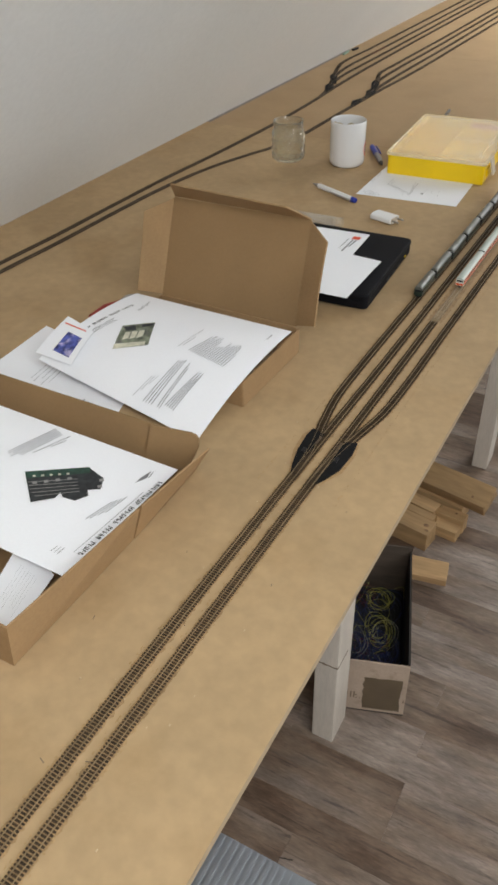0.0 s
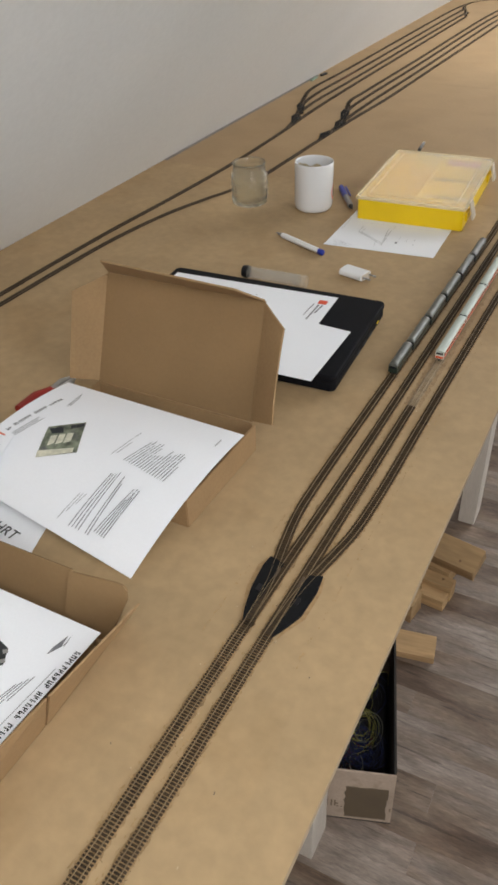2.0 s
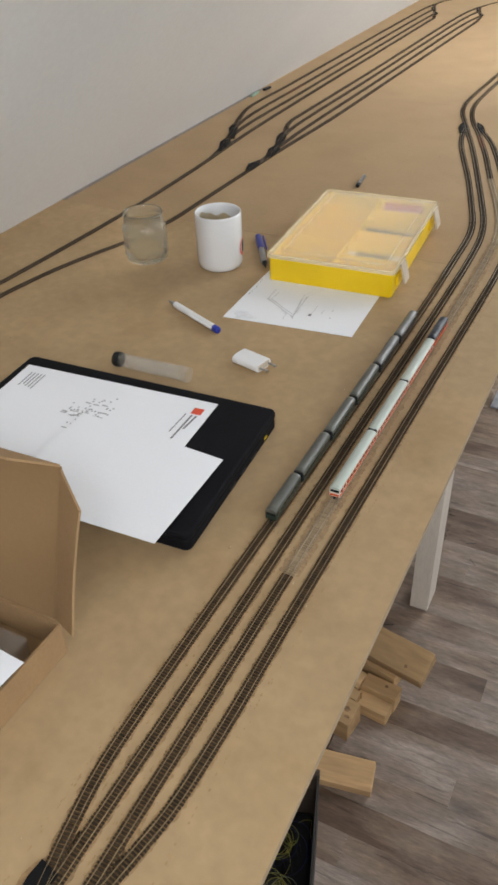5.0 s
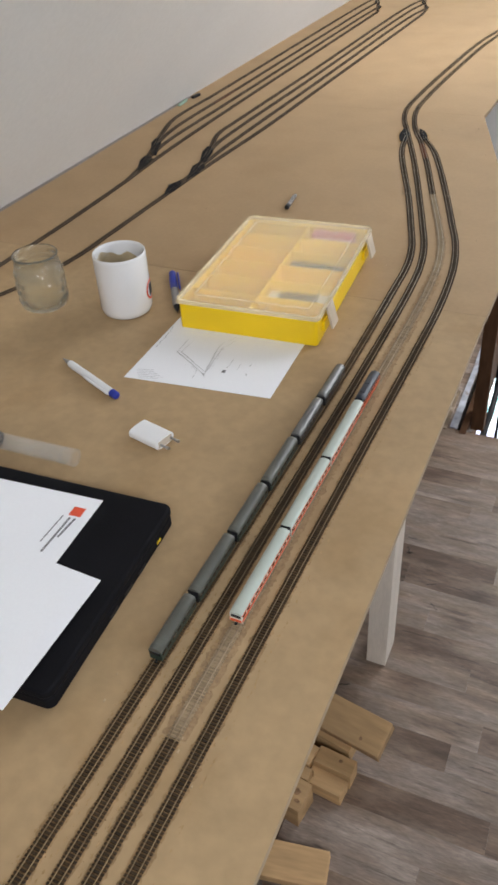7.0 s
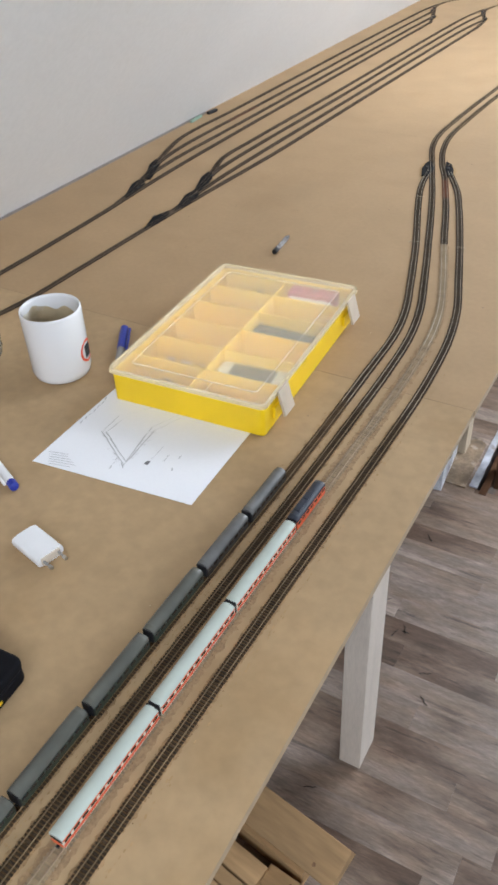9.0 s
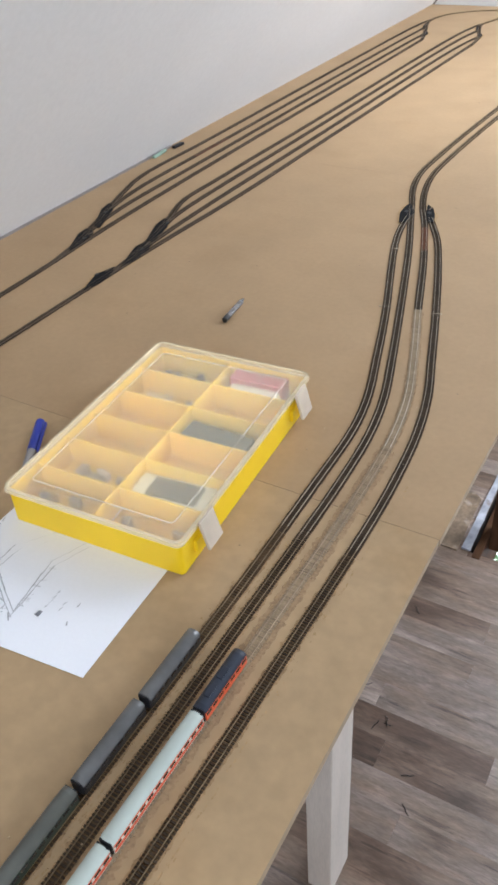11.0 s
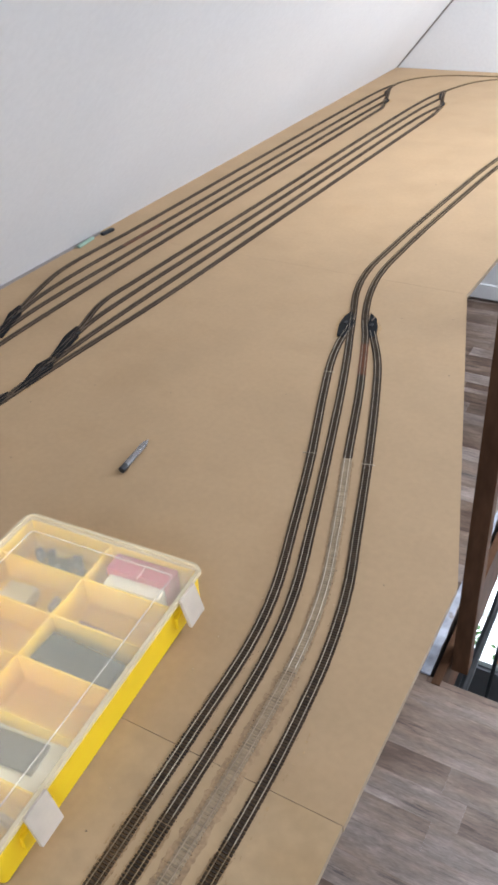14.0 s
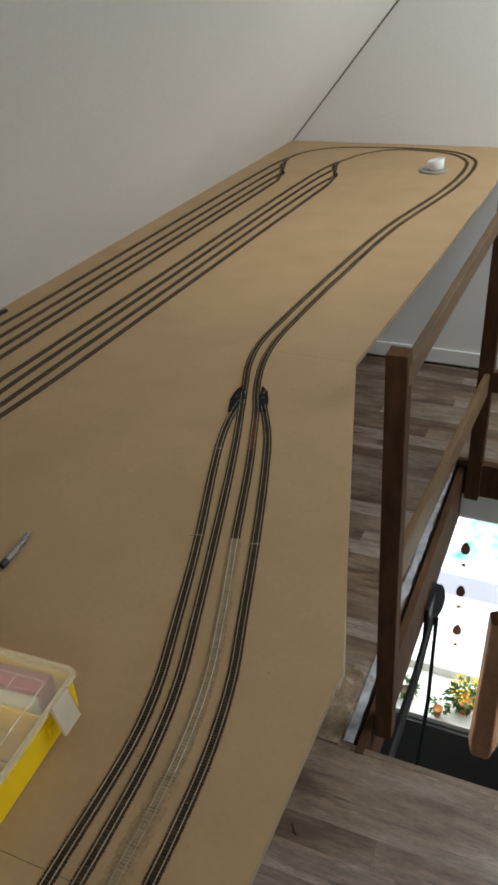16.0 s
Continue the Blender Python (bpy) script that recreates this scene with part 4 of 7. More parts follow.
def turnout(x, y, angle, side, long=0.096, wide=0.017, shape=None):
    """The black plate of a turnout beside its track, with point blades and a switch lever."""
    t = thing("track_turnout", pose(x, y, T, 0, 0, angle), "black plastic track turnout plate set into the table", "turnout", "track turnouts")
    s = side
    out = [(s * 0.004, -long / 2), (s * (wide * 0.62), -long * 0.2), (s * wide, long * 0.05), (s * wide * 0.98, long * 0.3), (s * wide * 0.6, long * 0.5), (s * 0.003, long * 0.52)]
    out = shape or (out if s < 0 else out[::-1])
    bm = prism(out, 0.0004, 0.0028)
    part("base_plate", bm, TURNOUT, t)
    part("switch_lever", box((s * wide * 0.55 - 0.0025, -0.004, 0.0028), (s * wide * 0.55 + 0.0025, 0.006, 0.0044), 0.0006), BLACK_PLASTIC, t)
    part("frog", box((s * 0.0015 - 0.0012, long * 0.2, 0.0012), (s * 0.0015 + 0.0012, long * 0.38, 0.0033)), RAIL_DARK, t)
    # raw scrapes of the board round the plate
    rng = random.Random(int(1000 * (x + y)))
    big = [(px + s * rng.uniform(0.002, 0.008), py + rng.uniform(-0.004, 0.004)) for px, py in out]
    part("scrape", prism(big, 0.0001, 0.0006), SAWDUST if y < 2 else DUST, t)
    return t


turnout(-0.3235, 0.838, 0, -1, shape=[(-0.0005, 0.045), (-0.0185, 0.049), (-0.0205, 0.034), (-0.0175, 0.0), (-0.0105, -0.03), (-0.0035, -0.05)])
turnout(-0.2975, 0.838, 0, 1, shape=[(0.0045, -0.052), (0.0125, -0.036), (0.0205, -0.014), (0.0225, 0.022), (0.0195, 0.046), (0.004, 0.04)])
for px, py, side, outline in (
    (-0.522, 2.842, -1, ((-0.538, 2.889), (-0.541, 2.866), (-0.538, 2.835), (-0.525, 2.795), (-0.512, 2.795), (-0.514, 2.85))),
    (-0.493, 2.85, 1, ((-0.504, 2.895), (-0.487, 2.878), (-0.474, 2.85), (-0.464, 2.815), (-0.474, 2.812), (-0.492, 2.85))),
    (-1.045, 2.50, 1, ((-1.056, 2.548), (-1.040, 2.525), (-1.033, 2.456), (-1.037, 2.446), (-1.062, 2.513), (-1.064, 2.539))),
    (-1.088, 2.62, 1, ((-1.097, 2.664), (-1.080, 2.641), (-1.053, 2.555), (-1.064, 2.555), (-1.098, 2.631), (-1.103, 2.665))),
    (-0.91, 2.385, -1, ((-0.909, 2.425), (-0.899, 2.405), (-0.897, 2.366), (-0.903, 2.330), (-0.910, 2.353), (-0.918, 2.388))),
    (-0.912, 2.50, 1, ((-0.910, 2.535), (-0.897, 2.51), (-0.895, 2.462), (-0.900, 2.425), (-0.922, 2.508), (-0.919, 2.533))),
    (-0.938, 2.62, 1, ((-0.941, 2.64), (-0.926, 2.612), (-0.913, 2.538), (-0.926, 2.542), (-0.946, 2.607), (-0.949, 2.642))),
):
    mid = sum(x for x, _ in outline) / 6
    grow = 1.25 if px < -0.8 else 1.0
    turnout(px, py, 0, side, 0.085, 0.013, shape=[(mid + grow * (x - mid) - px, y - py) for x, y in outline])
turnout(-1.045, 4.35, 14, 1, 0.085, 0.016)
turnout(-1.078, 4.47, 14, -1, 0.085, 0.012)
turnout(-0.858, 4.36, 14, 1, 0.085, 0.016)
turnout(-0.885, 4.47, 14, -1, 0.085, 0.012)


def coach(name, x, y0, y1, roof, side, stripe, label, group, rooftop=False, angle=0.0, gangways=(-1, 1), rise=0.0054, gap=0.0012):
    """A small coach: curved roof, sides with a window band, bogies and wheels."""
    long, w, z0 = y1 - y0, 0.0066, 0.0075
    t = thing(name, pose(x, (y0 + y1) / 2, T, 0, 0, angle), label, "coach" if "coach" in name else "locomotive", group)
    h = long / 2 - gap
    part("body", sweep_profile([(-w, z0), (-w, 0.0185), (w, 0.0185), (w, z0)], -h, h), side, t)
    arc = [(w * 1.03 * math.cos(a), 0.0183 + rise * math.sin(a)) for a in np.linspace(0, math.pi, 15)]
    bm = bmesh.new()
    for (ya, yb, s0, s1) in ((-h - 0.0004, -h + 0.004, 0.8, 1), (-h + 0.004, h - 0.004, 1, 1), (h - 0.004, h + 0.0004, 1, 0.8)):
        a = [bm.verts.new((px * (0.94 + 0.06 * s0), ya, 0.0183 + (pz - 0.0183) * s0)) for px, pz in arc]
        b = [bm.verts.new((px * (0.94 + 0.06 * s1), yb, 0.0183 + (pz - 0.0183) * s1)) for px, pz in arc]
        for i in range(len(arc) - 1):
            bm.faces.new((a[i], a[i + 1], b[i + 1], b[i]))
        bm.faces.new(a)
        bm.faces.new(b)
        bm.faces.new((a[0], a[-1], b[-1], b[0]))
    part("roof", bm, roof, t, smooth=False)
    for s in (-1, 1):
        n = max(4, int(long / 0.0095))
        for k in range(n):
            yc = -h + (k + 0.5) * 2 * h / n
            part("window", box((s * w - 0.0002, yc - 0.0034, 0.0134), (s * w + 0.0002, yc + 0.0034, 0.0166)), DARK_GLASS, t)
        if stripe:
            part("stripe", box((s * (w + 0.0001) - 0.0002, -h, 0.0088), (s * (w + 0.0001) + 0.0002, h, 0.0124)), stripe, t, "orange-red stripe")
            part("stripe", box((s * (w + 0.0001) - 0.0002, -h, 0.0169), (s * (w + 0.0001) + 0.0002, h, 0.0185)), stripe, t, "orange-red stripe")
    for yc in (-h * 0.66, h * 0.66):
        b = part("bogie", box((-0.0048, yc - 0.009, 0.0038), (0.0048, yc + 0.009, 0.0076), 0.0008), BLACK_PLASTIC, t)
        for dy in (-0.006, 0.006):
            wh = part("wheel", lathe([(0, -0.0042), (0.0026, -0.0042), (0.0026, -0.0034), (0.0008, -0.0034), (0.0008, 0.0034), (0.0026, 0.0034), (0.0026, 0.0042), (0, 0.0042)], 12), BLACK_METAL, b)
            wh.matrix_local = pose(0, yc + dy, 0.0059, 0, 90, 0)
    for s in (-1, 1):
        part("coupling", box((-0.0012, s * h - 0.001 if s > 0 else -h - 0.0022, 0.0055), (0.0012, h + 0.0022 if s > 0 else -h + 0.001, 0.0068)), BLACK_PLASTIC, t)
        if s not in gangways:  # a driver's end with its front window
            part("end_window", box((-0.0052, min(s * h, s * (h + 0.0007)), 0.0145), (0.0052, max(s * h, s * (h + 0.0007)), 0.0175)), DARK_GLASS, t)
            if stripe:
                part("end_stripe", box((-0.0058, min(s * h, s * (h + 0.0006)), 0.0085), (0.0058, max(s * h, s * (h + 0.0006)), 0.0115)), stripe, t)
            continue
        part("gangway", box((-0.0056, min(s * h, s * (h + 0.0015)), 0.0078), (0.0056, max(s * h, s * (h + 0.0015)), 0.0212), 0.0004), BLACK_PLASTIC, t, "black end gangway")
    if rooftop:
        for yc, l2 in ((-h * 0.45, h * 0.22), (h * 0.15, h * 0.2)):
            part("roof_fitting", box((-0.003, yc - l2, 0.0229), (0.003, yc + l2, 0.0243), 0.0005), roof, t)
    return t


# the pale train on the main track
lean = math.degrees(math.atan2(-0.005, 0.55))
for a, b in ((1.363, 1.4865), (1.4885, 1.611), (1.613, 1.7355)):
    coach("passenger_coach", -0.2915 + 0.0091 * ((a + b) / 2 - 1.43), a, b, MINT, CREAM, ORANGE, "pale model coach with mint-white roof and orange-red stripes", "coaches of the pale train", angle=lean, gangways=(1,) if a < 1.4 else (-1, 1), rise=0.0040)
coach("model_locomotive", -0.2915 + 0.0091 * 0.338, 1.7375, 1.806, LOCO_ROOF, ORANGE, None, "small orange-red model locomotive with a dark blue-grey roof", "", True, angle=lean, gangways=(-1,))
# the green train on the siding
for k, (a, b) in enumerate(((1.296, 1.369), (1.371, 1.458), (1.460, 1.5445), (1.5465, 1.635), (1.637, 1.7225), (1.7245, 1.807))):
    xc = -0.3432 + 0.0135 * ((a + b) / 2 - 1.3)
    if k == 0:
        coach("model_locomotive", xc, a, b, COACH_ROOF, COACH_GREEN, None, "dark green model locomotive with a grey-green roof", "", True, gangways=(1,), rise=0.0064, gap=0.002)
    else:
        coach("passenger_coach", xc, a, b, COACH_ROOF if k < 4 else COACH_ROOF_DARK, COACH_GREEN if k < 4 else COACH_BLACK, None, "dark green model coach with a grey roof" if k < 4 else "dark model coach with a shiny grey roof", "coaches of the green train", gangways=(-1,) if k == 5 else (-1, 1), rise=0.0064, gap=0.0026)


# ---- crumbs, marks and fittings on the table ----
def marks():
    rng = random.Random(11)
    t = thing("glue_crumbs", Matrix(), "pale dried glue crumbs along the tracks", "crumbs", kind="stuff")
    bm = bmesh.new()
    for _ in range(55):
        y = rng.uniform(0.3, 2.3)
        x = rng.choice((-0.37, -0.342, -0.315, -0.287, -0.262, -0.285)) + rng.gauss(0, 0.003) - (max(0, y - 2.15) ** 1.3) * 0.45
        r = rng.uniform(0.0003, 0.0007)
        add_box(bm, (x - r, y - r * rng.uniform(1, 3), T + 0.0002), (x + r, y + r * rng.uniform(1, 3), T + rng.uniform(0.0006, 0.0012)))
    part("crumbs", bm, GLUE, t)
    t = thing("track_dust", Matrix(), "ochre sawdust and scraped glue beside the front tracks", "dust", kind="stuff")
    bm = bmesh.new()
    for _ in range(1500):
        y = rng.uniform(0.25, 2.1)
        x = rng.choice((-0.3375, -0.312, -0.2935)) + 0.012 * max(0, y - 0.5) if y < 0.76 else rng.choice((-0.357, -0.333, -0.306, -0.254)) + 0.011 * (y - 1.0)
        x += rng.gauss(0, 0.0011)
        r = rng.uniform(0.0003, 0.0012)
        q = [(x + r * rng.uniform(0.4, 1) * math.cos(a), y + 2.4 * r * rng.uniform(0.5, 1) * math.sin(a)) for a in (0, 1.05, 2.1, 3.14, 4.2, 5.25)]
        add_prism(bm, q, T + 0.0001, T + 0.0004)
    part("dust", bm, DUST, t)
    for x, y, long in ((-0.425, 2.482, 0.019), (-0.346, 2.491, 0.017), (-0.489, 2.685, 0.017)):
        t = thing("glue_streak", pose(x, y, T, 0, 0, 16), "thin pale streak of glue across a track joint", "glue", "glue streaks across the tracks")
        part("streak", box((-long / 2, -0.0006, 0.0003), (long / 2, 0.0006, 0.00175), 0.0002), GLUE_PALE, t)
    t = thing("pencil_marks", Matrix(), "small dark pencil marks and screw holes on the board", "marks", kind="stuff")
    bm = bmesh.new()
    for px, py, a, n in ((-0.404, 0.498, 20, 0.008), (-0.347, 0.352, 70, 0.010), (-0.265, 0.62, 10, 0.005), (-0.37, 0.62, 40, 0.003), (-0.24, 0.76, 0, 0.0025), (-0.30, 0.36, 50, 0.02), (-0.31, 0.37, 110, 0.01),
                        (-0.45, 2.9, 80, 0.006), (-0.37, 2.93, 70, 0.005), (-0.32, 2.75, 60, 0.004), (-0.68, 2.53, 0, 0.003), (-0.80, 2.5, 0, 0.003), (-0.86, 2.42, 0, 0.003), (-0.25, 2.3, 30, 0.003), (-0.52, 2.6, 10, 0.004), (-0.62, 3.6, 40, 0.009)):
        add_box(bm, (-0.0005, -n / 3, 0), (0.0005, n / 3, 0.0003), m=pose(px, py, T + 0.0002, 0, 0, a))
    for _ in range(16):
        add_box(bm, (-0.0007, -0.0007, 0), (0.0007, 0.0007, 0.0004), m=pose(rng.uniform(-1.1, -0.2), rng.uniform(0.3, 2.3), T + 0.0002))
    part("marks", bm, PENCIL, t)


marks()


# ---- printed sheets ----
def surface(fr, fl, nr, nl, bow=0.0, curl=0.0):
    """A sheet between four corners; u runs from right to left, v from the far to the near edge. Bowed and curled a little."""
    fr, fl, nr, nl = (Vector(p) for p in (fr, fl, nr, nl))

    def at(u, v, lift=0.0):
        p = (fr * (1 - u) + fl * u) * (1 - v) + (nr * (1 - u) + nl * u) * v
        p = p.copy()
        p.z += bow * 4 * v * (1 - v) + curl * (1 - u) ** 4 * v**4 + lift
        return p

    return at


def sheet_thing(name, at, label, category, prints=(), material_of=None, name_part="sheet"):
    t = thing(name, Matrix(), label, category)
    n = 14
    part(name_part, strip([[at(i / n, j / n) for i in range(n + 1)] for j in range(n + 1)], 0.0003), material_of or PAPER, t, smooth=False)
    for layer, (pname, mat, bars) in enumerate(prints):
        up = 0.0004 + 0.00012 * layer  # each print lies just over the last
        bm = bmesh.new()
        for bar in bars:
            if not isinstance(bar[0], (int, float)):  # a printed shape with corners of its own
                if len(bar) != 4:
                    bm.faces.new([bm.verts.new(at(u, v, up)) for u, v in bar])
                    continue
                k = max(1, int(max(abs(p - q) for c, d in zip(bar, bar[1:]) for p, q in zip(c, d)) * 20))
                mix = lambda i, j: [(bar[0][c] * (1 - i) + bar[1][c] * i) * (1 - j) + (bar[3][c] * (1 - i) + bar[2][c] * i) * j for c in (0, 1)]
                vv = [[bm.verts.new(at(*mix(i / k, j / k), up)) for i in range(k + 1)] for j in range(k + 1)]
                for j in range(k):
                    for i in range(k):
                        bm.faces.new((vv[j][i], vv[j][i + 1], vv[j + 1][i + 1], vv[j + 1][i]))
                continue
            u0, v0, u1, v1 = bar
            k = max(1, int(max(abs(u1 - u0), abs(v1 - v0)) * 14))
            if abs(u1 - u0) >= abs(v1 - v0):
                rows = [[at(u0 + (u1 - u0) * i / k, v, up) for i in range(k + 1)] for v in (v0, v1)]
            else:
                rows = [[at(u, v0 + (v1 - v0) * i / k, up) for i in range(k + 1)] for u in (u0, u1)]
            vv = [[bm.verts.new(p) for p in row] for row in rows]
            for i in range(k):
                bm.faces.new((vv[0][i], vv[0][i + 1], vv[1][i + 1], vv[1][i]))
        ob = part(pname, bm, mat, t)
        if len(bars) > 1:
            ob["kind"] = "stuff"
    return t


def lines(u0, u1, v0, v1, count, seed, along="v", thick=0.45, ragged=0.35):
    """Bars in place of lines of small print."""
    rng, out = random.Random(seed), []
    for k in range(count):
        c = (k + 0.5) / count
        keep = 1 - ragged * rng.random() ** 2
        if along == "u":
            a, h = v0 + (v1 - v0) * c, (v1 - v0) / count * thick / 2
            out.append((u0, a - h, u0 + (u1 - u0) * keep, a + h))
        else:
            a, h = u0 + (u1 - u0) * c, (u1 - u0) / count * thick / 2
            out.append((a - h, v0, a + h, v0 + (v1 - v0) * keep))
    return out


def words(u0, v0, u1, v1, count, seed):
    """A heading as a row of short plain bars."""
    rng, out = random.Random(seed), []
    for k in range(count):
        a, b = k / count, (k + rng.uniform(0.6, 0.85)) / count
        if abs(v1 - v0) > abs(u1 - u0):
            out.append((u0, v0 + (v1 - v0) * a, u1, v0 + (v1 - v0) * b))
        else:
            out.append((u0 + (u1 - u0) * a, v0, u0 + (u1 - u0) * b, v1))
    return out


def skewed(u0, v0, u1, v1, thick, count, seed):
    """A slanting line of print as a row of short bars of uneven length."""
    rng, out, a = random.Random(seed), [], 0.0
    while a < 1:
        b = min(1.0, a + rng.uniform(0.7, 2.0) / count)
        p, q = (u0 + (u1 - u0) * a, v0 + (v1 - v0) * a), (u0 + (u1 - u0) * b, v0 + (v1 - v0) * b)
        n = (0.0, thick) if abs(u1 - u0) > abs(v1 - v0) else (thick, 0.0)
        out.append((p, q, (q[0] + n[0], q[1] + n[1]), (p[0] + n[0], p[1] + n[1])))
        a = b + 0.07 / count
    return out


def lettering(u0, v0, u1, v1, thick, lengths, seed):
    """A bold heading as plain strokes, a few to each letter, with gaps between the words."""
    rng, out, k = random.Random(seed), [], 0.0
    total = sum(lengths) + len(lengths) - 1
    along = lambda q: (u0 + (u1 - u0) * q / total, v0 + (v1 - v0) * q / total)
    for word in lengths:
        for _ in range(word):
            wide = rng.uniform(0.62, 0.8)
            strokes = [(0.0, 0.26, 0.0, 1.0), (wide - 0.26, wide, rng.choice((0.0, 0.45)), rng.choice((1.0, 0.6)))]
            strokes.append((0.26, wide - 0.26, *rng.choice(((0.0, 0.3), (0.72, 1.0), (0.38, 0.62)))))
            for a, b, lo, hi in strokes:
                p, q = along(k + a), along(k + b)
                out.append(((p[0] + thick * lo, p[1]), (q[0] + thick * lo, q[1]), (q[0] + thick * hi, q[1]), (p[0] + thick * hi, p[1])))
            k += 1
        k += 1
    return out


def block(a, b, c, d, count, seed, thick=0.4, ragged=0.3):
    """Lines of small print as rows of short bars: the first line runs from a to b, the last from c to d."""
    rng, out = random.Random(seed), []
    mix = lambda p, q, k: (p[0] + (q[0] - p[0]) * k, p[1] + (q[1] - p[1]) * k)
    along = Vector((b[0] - a[0], b[1] - a[1])).normalized()
    pitch = abs(along.x * (c[1] - a[1]) - along.y * (c[0] - a[0])) / max(1, count - 1)
    for k in range(count):
        p, q = mix(a, c, k / max(1, count - 1)), mix(b, d, k / max(1, count - 1))
        q = mix(p, q, 1 - ragged * rng.random())
        out += skewed(*p, *q, min(0.0036, pitch * thick), max(2, int(math.hypot(q[0] - p[0], q[1] - p[1]) / 0.09)), seed + k)
    return out


# ---- cardboard boxes ----
def panel(bm, a, b, c, d, thick=0.0022):
    """A flat or warped cardboard panel between four corners."""
    a, b, c, d = (Vector(p) for p in (a, b, c, d))
    n = (b - a).cross(d - a).normalized() * thick / 2
    v = [bm.verts.new(p + s * n) for s in (-1, 1) for p in (a, b, c, d)]
    for f in ((3, 2, 1, 0), (4, 5, 6, 7), (0, 1, 5, 4), (1, 2, 6, 5), (2, 3, 7, 6), (3, 0, 4, 7)):
        bm.faces.new([v[i] for i in f])
    return bm


